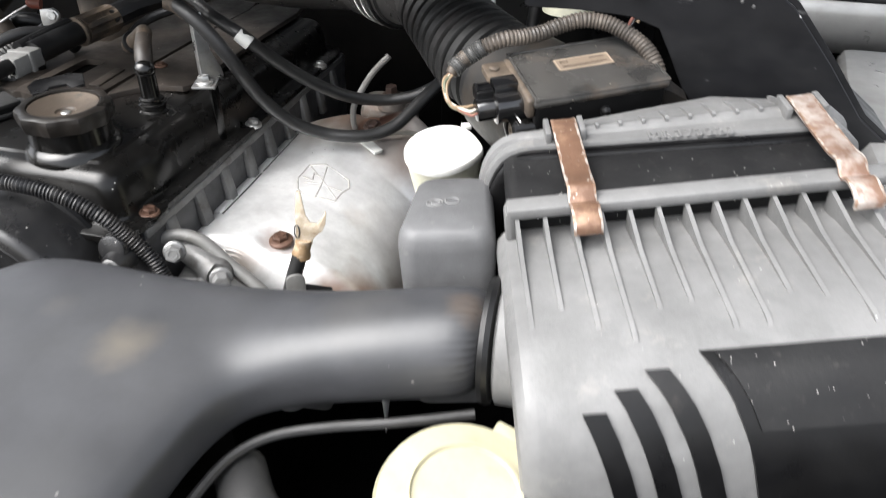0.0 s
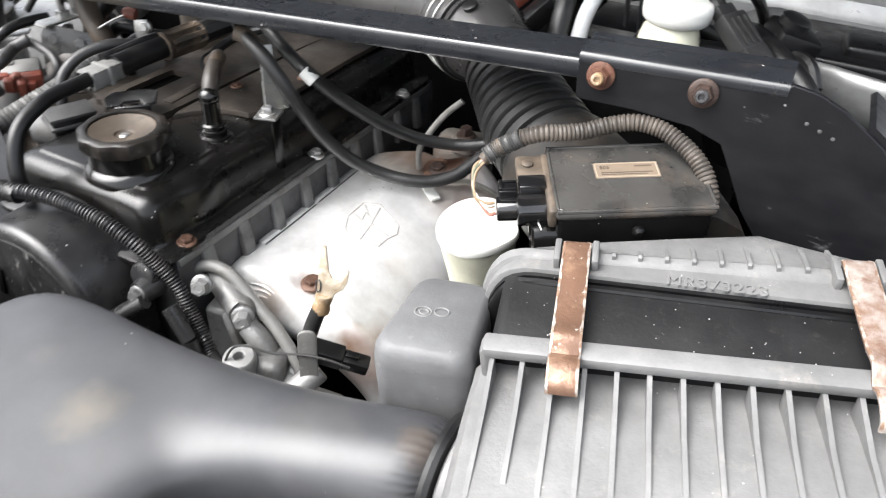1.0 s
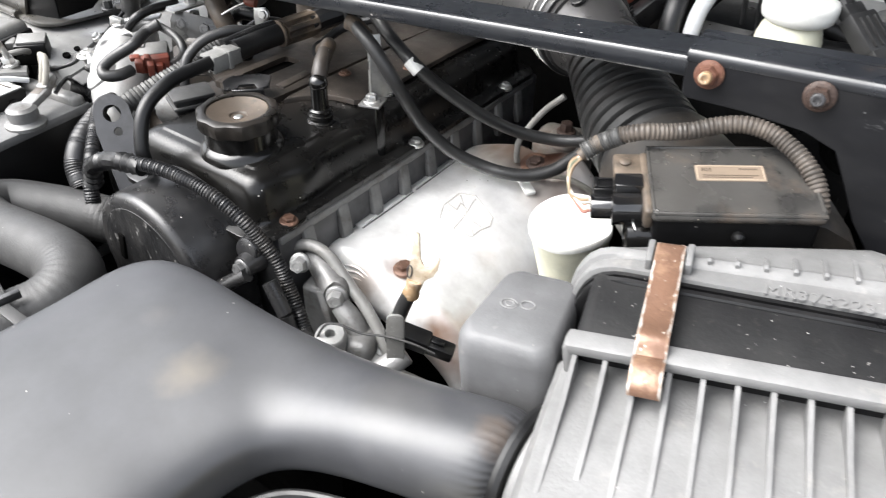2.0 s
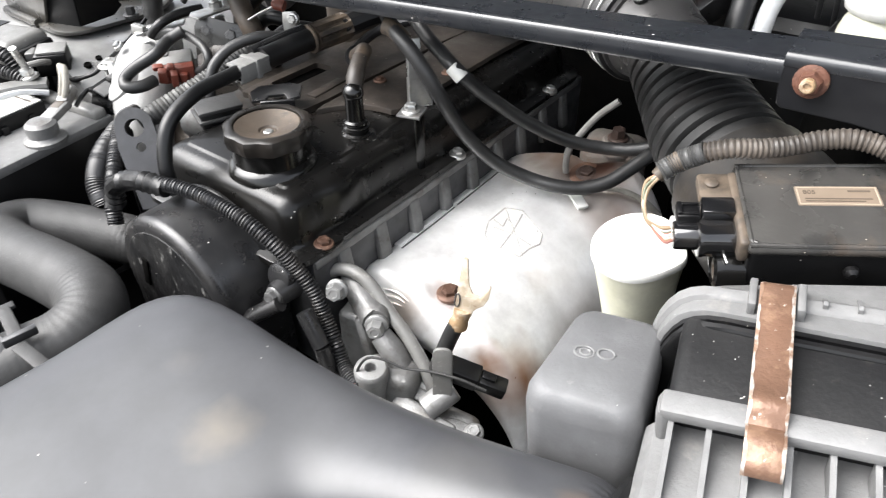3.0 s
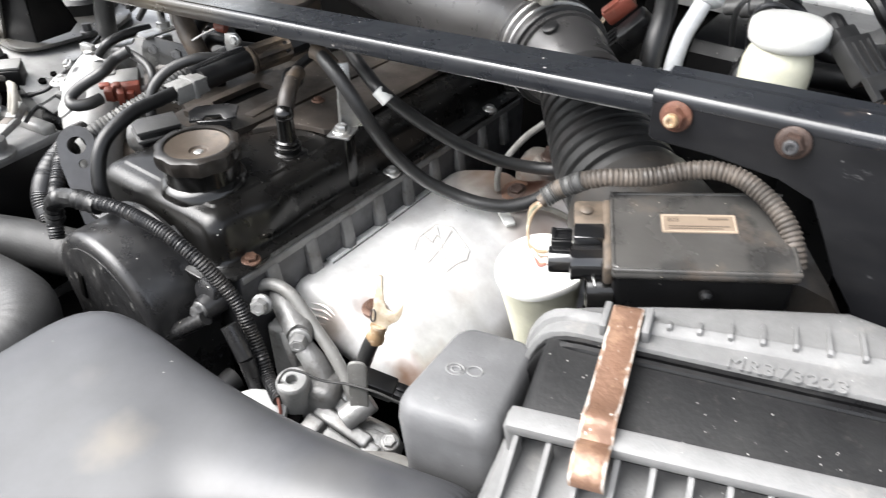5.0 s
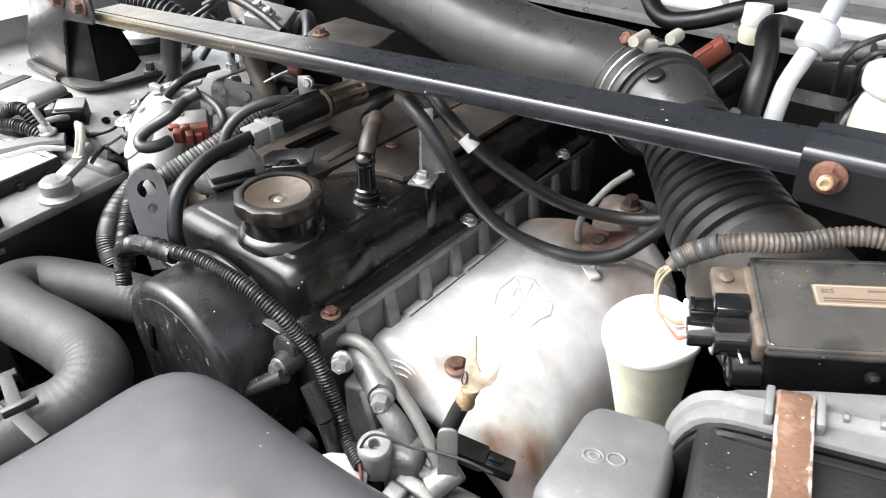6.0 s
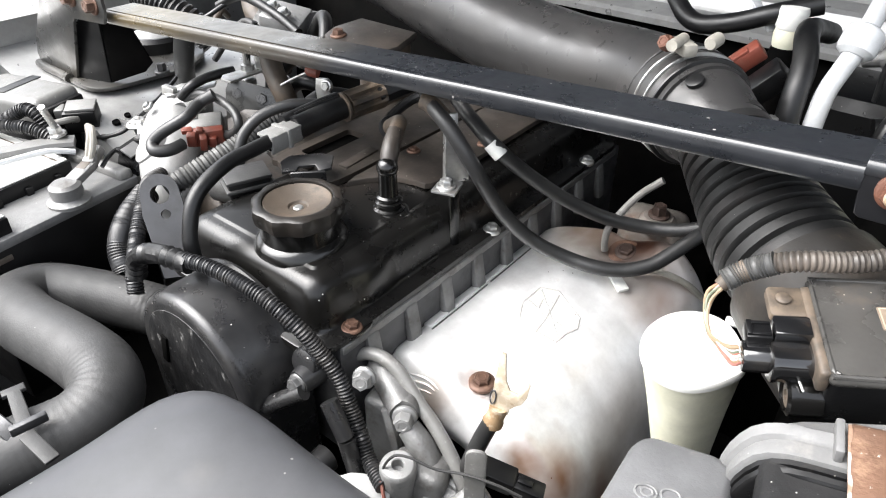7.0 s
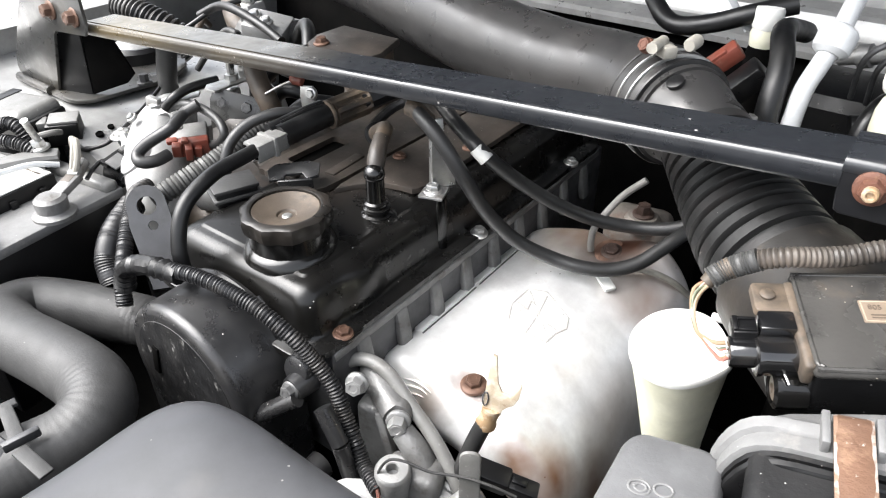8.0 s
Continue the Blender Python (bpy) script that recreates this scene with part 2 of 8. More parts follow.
dark_nut = material("dark_rusty_nut", (0.045, 0.028, 0.022), 0.55, 0.2, second=(0.085, 0.05, 0.036), patch=(90, 0.5, 0.7, 0.7), third=(0.02, 0.018, 0.017), fine=(120, 0.55, 0.7, 0.6), bump=(280, 0.4))
brown_bolt = material("brown_bolt_steel", (0.10, 0.055, 0.038), 0.5, 0.4, second=(0.19, 0.11, 0.075), patch=(100, 0.5, 0.7, 0.7), bump=(250, 0.3))
strap_metal = material("rusted_zinc_strap", (0.15, 0.085, 0.056), 0.42, 0.3, second=(0.55, 0.51, 0.47), patch=(150, 0.64, 0.67, 0.9), third=(0.30, 0.19, 0.125), fine=(45, 0.48, 0.62, 0.7), bump=(220, 0.35))
pale_strap = material("pale_zinc_strap", (0.20, 0.12, 0.085), 0.5, 0.35, second=(0.46, 0.43, 0.40), patch=(60, 0.40, 0.66, 0.85), third=(0.15, 0.075, 0.048), fine=(80, 0.56, 0.68, 0.7), bump=(220, 0.35))
worn_zinc = material("worn_zinc_edge", (0.42, 0.39, 0.355), 0.5, 0.3, second=(0.20, 0.11, 0.065), patch=(140, 0.42, 0.56, 0.9), bump=(220, 0.35))
ivory = material("ivory_translucent_plastic", (0.62, 0.61, 0.49), 0.4, second=(0.52, 0.51, 0.38), patch=(20, 0.45, 0.8, 0.6), third=(0.40, 0.37, 0.26), fine=(60, 0.62, 0.78, 0.4), bump=(300, 0.04), clear=0.2)
yellowed = material("yellowed_plastic", (0.40, 0.375, 0.265), 0.42, second=(0.34, 0.31, 0.21), patch=(20, 0.45, 0.8, 0.6), third=(0.27, 0.235, 0.16), fine=(60, 0.62, 0.78, 0.4), bump=(300, 0.04), clear=0.1)
white_plastic = material("white_plastic", (0.68, 0.68, 0.65), 0.4, second=(0.54, 0.53, 0.49), patch=(26, 0.5, 0.8, 0.6), third=(0.36, 0.33, 0.29), fine=(120, 0.64, 0.76, 0.4), bump=(300, 0.04), clear=0.1)
white_paint = material("white_pipe_paint", (0.52, 0.53, 0.54), 0.35, second=(0.40, 0.40, 0.40), patch=(30, 0.5, 0.8, 0.5), third=(0.26, 0.25, 0.23), fine=(90, 0.62, 0.76, 0.4), bump=(200, 0.05))
silver_body = material("silver_body_paint", (0.35, 0.35, 0.345), 0.36, 0.5, second=(0.25, 0.245, 0.235), patch=(7, 0.42, 0.75, 0.6), third=(0.20, 0.18, 0.155), fine=(40, 0.55, 0.8, 0.4), bump=(120, 0.05), coat=0.2)
pale_lug = material("pale_brass_lug", (0.46, 0.38, 0.28), 0.42, 0.35, second=(0.62, 0.56, 0.47), patch=(110, 0.45, 0.65, 0.8), third=(0.20, 0.11, 0.055), fine=(150, 0.60, 0.70, 0.6), bump=(200, 0.3))
tan_metal = material("tan_terminal", (0.32, 0.215, 0.12), 0.5, 0.3, second=(0.52, 0.43, 0.33), patch=(110, 0.5, 0.65, 0.8), third=(0.14, 0.08, 0.045), fine=(150, 0.58, 0.68, 0.6), bump=(200, 0.3))
tan_plastic = material("tan_dusty_plastic", (0.105, 0.080, 0.058), 0.6, second=(0.034, 0.028, 0.023), patch=(70, 0.42, 0.62, 0.85), third=(0.22, 0.17, 0.12), fine=(140, 0.6, 0.72, 0.5), bump=(300, 0.1))
pale_tube = material("pale_dusty_tube", (0.30, 0.285, 0.25), 0.5, second=(0.18, 0.165, 0.14), patch=(40, 0.45, 0.7, 0.7), bump=(300, 0.08))
vent_tube = material("grey_dusty_tube", (0.17, 0.165, 0.155), 0.5, second=(0.11, 0.10, 0.09), patch=(40, 0.45, 0.7, 0.7), bump=(300, 0.08))
cast_iron = material("pale_rusty_casting", (0.17, 0.152, 0.135), 0.6, 0.2, second=(0.14, 0.075, 0.045), patch=(22, 0.48, 0.66, 0.8), third=(0.27, 0.25, 0.235), fine=(80, 0.58, 0.7, 0.5), bump=(180, 0.4))
label_mat = material("tan_label", (0.20, 0.155, 0.115), 0.45, second=(0.12, 0.09, 0.066), patch=(50, 0.45, 0.7, 0.6), bump=(300, 0.03))
dark_ink = material("faded_ink", (0.085, 0.065, 0.048), 0.6)
pale_ink = material("pale_frame_ink", (0.34, 0.28, 0.215), 0.6)
cap_dust = material("brown_dusty_cap", (0.058, 0.045, 0.034), 0.50, second=(0.13, 0.094, 0.062), patch=(30, 0.48, 0.68, 0.65), third=(0.020, 0.018, 0.016), fine=(32, 0.54, 0.66, 0.7), speck=(0.3, 0.26, 0.2), speck_at=(200, 0.07), bump=(300, 0.12))
cap_rim = material("dusty_black_cap_plastic", (0.010, 0.009, 0.008), 0.34, spec=0.45, second=(0.026, 0.021, 0.017), patch=(22, 0.45, 0.7, 0.7), third=(0.08, 0.065, 0.05), fine=(130, 0.62, 0.74, 0.4), bump=(300, 0.08))
orange_plastic = material("faded_red_plastic", (0.17, 0.040, 0.024), 0.5, second=(0.10, 0.05, 0.038), patch=(60, 0.45, 0.7, 0.7), third=(0.3, 0.16, 0.11), fine=(120, 0.6, 0.72, 0.5))
grey_clip = material("light_grey_plastic", (0.165, 0.164, 0.158), 0.42, second=(0.10, 0.097, 0.09), patch=(50, 0.45, 0.7, 0.7), third=(0.34, 0.335, 0.32), fine=(160, 0.58, 0.70, 0.5), bump=(300, 0.15))
# near-black, hardly reflecting: the deep bay's shade is put into this grimy colour
dark_bay = material("shade_dark_grimy_metal", (0.0018, 0.0018, 0.0018), 0.85, spec=0.04, second=(0.005, 0.0045, 0.004), patch=(12, 0.45, 0.7, 0.7), bump=(60, 0.3))
bonnet_sheet = material("dark_reflection_sheet", (0.062, 0.070, 0.082), 0.8, second=(0.042, 0.047, 0.055), patch=(8, 0.4, 0.7, 0.6), bump=(200, 0.3))
asphalt = material("asphalt", (0.05, 0.05, 0.052), 0.9, second=(0.07, 0.07, 0.07), patch=(2, 0.4, 0.7, 0.6), bump=(90, 0.5))
wire_green = material("green_wire", (0.085, 0.105, 0.065), 0.5, second=(0.2, 0.19, 0.14), patch=(60, 0.45, 0.7, 0.6))
wire_red = material("red_wire", (0.24, 0.075, 0.055), 0.5, second=(0.3, 0.2, 0.16), patch=(60, 0.45, 0.7, 0.6))
wire_tan = material("tan_wire", (0.25, 0.175, 0.105), 0.5, second=(0.22, 0.17, 0.12), patch=(60, 0.45, 0.7, 0.6))
wire_white = material("white_wire", (0.6, 0.57, 0.5), 0.5)

white_casting = material("pale_oxidised_aluminium", (0.33, 0.33, 0.325), 0.5, 0.25, second=(0.42, 0.41, 0.39), patch=(35, 0.45, 0.75, 0.6), third=(0.22, 0.19, 0.16), fine=(90, 0.6, 0.72, 0.5), bump=(220, 0.25))
chrome_plastic = material("glossy_wet_black_plastic", (0.006, 0.006, 0.0065), 0.12, spec=0.9, second=(0.02, 0.017, 0.014), patch=(60, 0.5, 0.7, 0.6), bump=(200, 0.03), coat=0.6)

# ---- building helpers ----


def V(*a):
    return Vector(a)


def axes(origin, xaxis, yaxis):
    """A frame with its x along xaxis, y as near as can be to yaxis."""
    x = Vector(xaxis).normalized()
    y = Vector(yaxis)
    y = (y - x * x.dot(y)).normalized()
    z = x.cross(y)
    m = Matrix((x, y, z)).transposed().to_4x4()
    m.translation = origin
    return m


def up_frame(origin, normal, toward=(1, 0, 0)):
    """A frame whose z is the normal."""
    z = Vector(normal).normalized()
    x = Vector(toward)
    if abs(x.normalized().dot(z)) > 0.95:
        x = Vector((0, 1, 0))
    x = (x - z * z.dot(x)).normalized()
    m = Matrix((x, z.cross(x), z)).transposed().to_4x4()
    m.translation = origin
    return m


def thing(name, base, label, category, group="", kind=""):
    ob = new(name)
    ob.empty_display_size = 0.02
    ob.location = base
    return tagged(ob, label, category, group, kind)


def whole_place(ob):
    p = Vector(ob.location)
    while ob.parent:
        ob = ob.parent
        p = p + Vector(ob.location)
    return p


def mesh_of(name, bm, mat, sharp=35, mats=()):
    me = bpy.data.meshes.new(name)
    bmesh.ops.recalc_face_normals(bm, faces=bm.faces)
    bm.to_mesh(me)
    bm.free()
    me.materials.append(mat)
    for extra in mats:
        me.materials.append(extra)
    me.polygons.foreach_set("use_smooth", [True] * len(me.polygons))
    me.set_sharp_from_angle(angle=radians(sharp))
    return me


def part(name, bm, mat, parent, label="", sharp=35, mats=()):
    """A bmesh in world metres as one mesh under a thing or a part."""
    shift = whole_place(parent)
    bmesh.ops.translate(bm, verts=bm.verts, vec=-shift)
    ob = new(name, mesh_of(name, bm, mat, sharp, mats))
    ob.parent = parent
    return tagged(ob, label)


def single(name, bm, mat, base, label, category, group="", kind="", sharp=35, mats=()):
    """A thing of one mesh, given in world metres."""
    bmesh.ops.translate(bm, verts=bm.verts, vec=-Vector(base))
    ob = new(name, mesh_of(name, bm, mat, sharp, mats))
    ob.location = base
    return tagged(ob, label, category, group, kind)


def rbox(bm, m, sx, sy, sz, bev=0.002, seg=2, taper=1.0):
    """A box round the frame's origin with rounded edges; taper scales its lower end."""
    made = bmesh.ops.create_cube(bm, size=1.0)["verts"]
    for v in made:
        k = taper if v.co.z < 0 else 1.0
        v.co = Vector((v.co.x * sx * k, v.co.y * sy * k, v.co.z * sz))
    if bev > 0:
        edges = list({e for v in made for e in v.link_edges})
        out = bmesh.ops.bevel(bm, geom=edges, offset=bev, segments=seg, profile=0.5, affect="EDGES", clamp_overlap=True)
        made = list({v for f in out["faces"] for v in f.verts} | {v for v in made if v.is_valid})
        seen, stack = set(made), list(made)
        while stack:
            for e in stack.pop().link_edges:
                for w in e.verts:
                    if w not in seen:
                        seen.add(w)
                        stack.append(w)
        made = list(seen)
    bmesh.ops.transform(bm, matrix=m, verts=made)
    return made


def loft(bm, rings, cap=True, closed=True):
    rows = [[bm.verts.new(p) for p in ring] for ring in rings]
    n = len(rows[0])
    for a, b in zip(rows, rows[1:]):
        for i in range(n if closed else n - 1):
            j = (i + 1) % n
            bm.faces.new((a[i], a[j], b[j], b[i]))
    if cap and closed:
        bm.faces.new(rows[0][::-1])
        bm.faces.new(rows[-1])
    return rows


def smooth_path(points, step=0.004):
    """Catmull-Rom through the points, at even steps."""
    p = [Vector(q) for q in points]
    if len(p) == 2:
        fine = [p[0].lerp(p[1], i / 40) for i in range(41)]
    else:
        p = [p[0] * 2 - p[1]] + p + [p[-1] * 2 - p[-2]]
        fine = []
        for a, b, c, d in zip(p, p[1:], p[2:], p[3:]):
            for i in range(40):
                t = i / 40
                fine.append(0.5 * (2 * b + (c - a) * t + (2 * a - 5 * b + 4 * c - d) * t * t + (3 * b - 3 * c + d - a) * t ** 3))
        fine.append(p[-2])
    out, gone = [fine[0]], 0.0
    for a, b in zip(fine, fine[1:]):
        gone += (b - a).length
        if gone >= step:
            out.append(b)
            gone = 0.0
    if (out[-1] - fine[-1]).length > step * 0.3:
        out.append(fine[-1])
    return out


def tube(bm, points, r, n=12, step=0.004, cap=True):
    """A round pipe along a smooth path; r: metres, or a function of the length run and the share of it."""
    path = smooth_path(points, step)
    run = [0.0]
    for a, b in zip(path, path[1:]):
        run.append(run[-1] + (b - a).length)
    side = None
    rings = []
    for i, p in enumerate(path):
        t = (path[min(i + 1, len(path) - 1)] - path[max(i - 1, 0)]).normalized()
        if side is None:
            side = t.orthogonal().normalized()
        side = (side - t * t.dot(side)).normalized()
        other = t.cross(side)
        rr = r(run[i], run[i] / run[-1]) if callable(r) else r
        rings.append([p + (side * math.cos(2 * math.pi * k / n) + other * math.sin(2 * math.pi * k / n)) * rr for k in range(n)])
    loft(bm, rings, cap)
    return path


def ribbed(r, pitch=0.004, depth=0.0012):
    return lambda s, f: r - depth * (0.5 - 0.5 * math.cos(2 * math.pi * s / pitch)) ** 2


def lathe(bm, m, profile, n=32, cap=True):
    """Turns (radius, height) pairs round the frame's z."""
    loft(bm, [[m @ Vector((r * math.cos(2 * math.pi * k / n), r * math.sin(2 * math.pi * k / n), z)) for k in range(n)] for r, z in profile], cap)


def slab(bm, m, outline, depth, bev=0.0, seg=2):
    """An outline in the frame's xy, thickened along z by depth, with its front edge rounded."""
    a = [bm.verts.new((x, y, 0)) for x, y in outline]
    face = bm.faces.new(a)
    out = bmesh.ops.extrude_face_region(bm, geom=[face])
    top = [v for v in out["geom"] if isinstance(v, bmesh.types.BMVert)]
    bmesh.ops.translate(bm, verts=top, vec=(0, 0, depth))
    made = a + top
    if bev:
        tops = set(top)
        edges = [e for v in top for e in v.link_edges if all(w in tops for w in e.verts)]
        out = bmesh.ops.bevel(bm, geom=list(set(edges)), offset=bev, segments=seg, profile=0.5, affect="EDGES", clamp_overlap=True)
        made = [v for v in made if v.is_valid] + list({v for f in out["faces"] for v in f.verts})
    bmesh.ops.transform(bm, matrix=m, verts=list(set(made)))


def smooth_outline(points, n=4):
    """A closed outline rounded through its points."""
    p = [Vector((*q, 0)) for q in points]
    out = []
    for i in range(len(p)):
        a, b, c, d = p[i - 1], p[i], p[(i + 1) % len(p)], p[(i + 2) % len(p)]
        for k in range(n):
            t = k / n
            q = 0.5 * (2 * b + (c - a) * t + (2 * a - 5 * b + 4 * c - d) * t * t + (3 * b - 3 * c + d - a) * t ** 3)
            out.append((q.x, q.y))
    return out


def round_rect(w, h, r, n=5, cx=0.0, cy=0.0):
    pts = []
    for sx, sy, a in ((1, 1, 0), (-1, 1, 90), (-1, -1, 180), (1, -1, 270)):
        for i in range(n + 1):
            t = radians(a + 90 * i / n)
            pts.append((cx + sx * (w / 2 - r) + r * math.cos(t), cy + sy * (h / 2 - r) + r * math.sin(t)))
    return pts


def circle(cx_, cy_, r, n=24):
    return [(cx_ + r * math.cos(2 * math.pi * k / n), cy_ + r * math.sin(2 * math.pi * k / n)) for k in range(n)]


def plate_with_holes(b, m, outline, holes, thick):
    """A flat plate whose holes, given as outlines, go right through."""
    faces = []
    for z in (0.0, thick):
        loops = [[b.verts.new((x, y, z)) for x, y in lp] for lp in [outline] + holes]
        edges = [b.edges.new((lp[k], lp[(k + 1) % len(lp)])) for lp in loops for k in range(len(lp))]
        bmesh.ops.triangle_fill(b, edges=edges, use_beauty=True)
        faces.append(loops)
    for low, high_ in zip(*faces):
        for k in range(len(low)):
            j = (k + 1) % len(low)
            b.faces.new((low[k], low[j], high_[j], high_[k]))
    bmesh.ops.transform(b, matrix=m, verts=b.verts)


BOLTS = {}


def bolt(parent, at, normal, r=0.0065, mat=None, flange=1.45, tall=0.006, label="", name="bolt"):
    """A flanged hexagon head, as a part; alike heads share a mesh."""
    mat = mat or steel
    key = (r, mat.name, flange, tall)
    if key not in BOLTS:
        bm = bmesh.new()
        lathe(bm, Matrix(), [(r * flange, -0.002), (r * flange, 0.0008), (r * flange * 0.9, 0.0018), (r * 0.98, 0.0022)], 20)
        turn = [[Vector((k * r * math.cos(radians(60 * i)), k * r * math.sin(radians(60 * i)), z)) for i in range(6)] for k, z in ((1, 0.001), (1, tall * 0.85), (0.88, tall))]
        loft(bm, turn)
        lathe(bm, Matrix(), [(r * 0.62, tall - 0.0005), (r * 0.6, tall + 0.0004), (r * 0.45, tall + 0.0004), (r * 0.4, tall - 0.0002)], 16)
        BOLTS[key] = mesh_of("bolt", bm, mat)
    ob = new(name, BOLTS[key])
    ob.parent = parent
    m = up_frame(Vector(at) - whole_place(parent), normal)
    ob.matrix_basis = m @ pose(0, 0, 0, 0, 0, (at[0] * 9973 + at[1] * 7919) % 60)
    return tagged(ob, label)


def hose(name, points, r, mat, label, category="hose", n=14, step=0.004, group=""):
    bm = bmesh.new()
    tube(bm, points, r, n, step)
    return single(name, bm, mat, points[0], label, category, group)


def loose_part(name, points, r, mat, parent, label="", n=10, step=0.004):
    bm = bmesh.new()
    tube(bm, points, r, n, step)
    return part(name, bm, mat, parent, label)

# ---- setting ----
bm = bmesh.new()
bmesh.ops.create_grid(bm, x_segments=24, y_segments=24, size=300)
single("ground", bm, asphalt, (0, 0, 0), "grey asphalt ground under the car", "ground", kind="structure")


def panel(name, mat, m, sx, sy, sz, label, bev=0.004):
    bm = bmesh.new()
    rbox(bm, m, sx, sy, sz, bev)
    return single(name, bm, mat, m.translation, label, "car body", kind="structure")


# floor, firewall and front panel carry the bay's shade in their colour
panel("bay_floor", dark_bay, pose(-0.42, 0.55, 0.42), 1.7, 1.4, 0.03, "grimy engine bay floor with deep shade in its colour")
panel("firewall", dark_bay, pose(-0.42, 1.13, 0.745), 1.7, 0.03, 0.71, "firewall behind the engine with deep shade in its colour")
panel("radiator_support", dark_bay, pose(-0.42, -0.12, 0.68), 1.7, 0.03, 0.55, "front panel of the engine bay with shade in its colour")
panel("inner_fender_right", plate_paint, pose(0.40, 0.55, 0.76), 0.03, 1.34, 0.70, "black inner fender panel")
panel("inner_fender_left", silver_body, pose(-1.27, 0.55, 0.70), 0.03, 1.34, 0.56, "grey painted inner fender panel")

# cowl: a stepped silver panel under the windscreen
bm = bmesh.new()
prof = [(1.098, 1.106), (1.098, 1.114), (1.104, 1.119), (1.145, 1.124), (1.150, 1.130), (1.156, 1.146), (1.163, 1.150), (1.200, 1.153), (1.206, 1.160), (1.212, 1.170), (1.220, 1.173), (1.45, 1.20), (1.45, 1.103)]
loft(bm, [[V(x, y, z) for y, z in prof] for x in (-1.3, -0.9, -0.5, -0.1, 0.43)])
single("cowl_panel", bm, silver_body, (-0.42, 1.2, 1.02), "silver painted cowl panel behind the engine", "car body", kind="structure", sharp=25)

# dark plastic tray in front of the cowl, behind the brake gear
bm = bmesh.new()
prof = [(1.00, 0.80), (1.00, 1.085), (1.010, 1.098), (1.03, 1.104), (1.10, 1.106), (1.10, 0.80)]
loft(bm, [[V(x, y, z) for y, z in prof] for x in (-0.20, -0.12, -0.03, 0.04)])
single("cowl_cover", bm, black_plastic, (-0.08, 1.06, 0.80), "black plastic tray in front of the cowl", "car body", kind="structure", sharp=30)

# corner of the body shell behind the brace: painted shelf with a rolled lip
bm = bmesh.new()
edge = [(0.050, 1.12), (0.056, 0.975), (0.070, 0.962), (0.145, 0.938), (0.225, 0.940), (0.31, 0.942), (0.395, 0.944)]
rings = []
for off, z in ((0.008, 1.06), (0.0, 1.108), (0.002, 1.117), (0.006, 1.121), (0.014, 1.120), (0.020, 1.113), (0.030, 1.112)):
    rings.append([V(x + off * 0.45, y + off * 0.9, z) for x, y in edge])
rings.append([V(x + 0.02, 1.12, 1.125) for x, y in edge])
loft(bm, rings, closed=False)
lip = single("fender_shelf", bm, silver_body, (0.20, 1.0, 1.06), "silver painted fender shelf with rolled lip", "car body", kind="structure", sharp=40)
thick = lip.modifiers.new("thickness", "SOLIDIFY")
thick.thickness, thick.offset = 0.002, 0

bm = bmesh.new()
rbox(bm, pose(0.225, 1.045, 1.116), 0.345, 0.150, 0.022, 0.006, 3)
rbox(bm, pose(0.150, 1.020, 1.130, 4, 0, 6), 0.100, 0.050, 0.022, 0.006, 3)
single("fender_tray", bm, black_plastic, (0.225, 1.045, 1.10), "black plastic tray behind the rolled lip", "car body", kind="structure")

# painted rail along the filter side
bm = bmesh.new()
edge = [(0.262, 0.05), (0.258, 0.30), (0.222, 0.42), (0.190, 0.50), (0.196, 0.60), (0.208, 0.72), (0.222, 0.805)]
loft(bm, [[V(x + dx, y, z) for x, y in edge] for dx, z in ((0.012, 0.98), (0.003, 1.085), (0.0, 1.098), (0.004, 1.106), (0.012, 1.107), (0.09, 1.108), (0.19, 1.109))], closed=False)
rail_ob = single("fender_rail", bm, silver_body, (0.30, 0.4, 0.98), "silver painted rail beside the filter housing", "car body", kind="structure", sharp=40)
thick = rail_ob.modifiers.new("thickness", "SOLIDIFY")
thick.thickness, thick.offset = 0.002, 0

# wheel arch top on the battery side: a rounded silver shelf
bm = bmesh.new()
prof = [(-1.30, 0.80), (-0.84, 0.80), (-0.845, 0.93), (-0.87, 0.99), (-0.93, 1.020), (-1.02, 1.029), (-1.12, 1.030), (-1.20, 1.05), (-1.30, 1.10)]
loft(bm, [[V(x + (0.02 if y > 0.9 else 0), y, z - (0.02 if y > 0.9 else 0)) for x, z in prof] for y in (0.52, 0.56, 0.64, 0.74, 0.80, 0.82)])
single("wheel_arch", bm, silver_body, (-1.05, 0.75, 0.80), "silver painted wheel arch panel beside the battery", "car body", kind="structure", sharp=30)

# outer fender on the battery side
bm = bmesh.new()
prof = [(-1.20, 1.09), (-1.26, 1.11), (-1.36, 1.13), (-1.50, 1.10), (-1.58, 1.00), (-1.60, 0.60), (-1.28, 0.60)]
loft(bm, [[V(x, y, z) for x, z in prof] for y in (-0.1, 0.3, 0.7, 1.1, 1.4)])
single("fender_left", bm, silver_body, (-1.45, 0.6, 0.6), "silver painted front fender", "car body", kind="structure", sharp=40)

# outer fender on the filter side
bm = bmesh.new()
prof = [(0.40, 1.11), (0.46, 1.13), (0.58, 1.13), (0.70, 1.08), (0.76, 1.0), (0.78, 0.60), (0.42, 0.60)]
loft(bm, [[V(x, y, z) for x, z in prof] for y in (-0.1, 0.3, 0.7, 1.1, 1.4)])
single("fender_right", bm, silver_body, (0.6, 0.6, 0.6), "silver painted front fender", "car body", kind="structure", sharp=40)

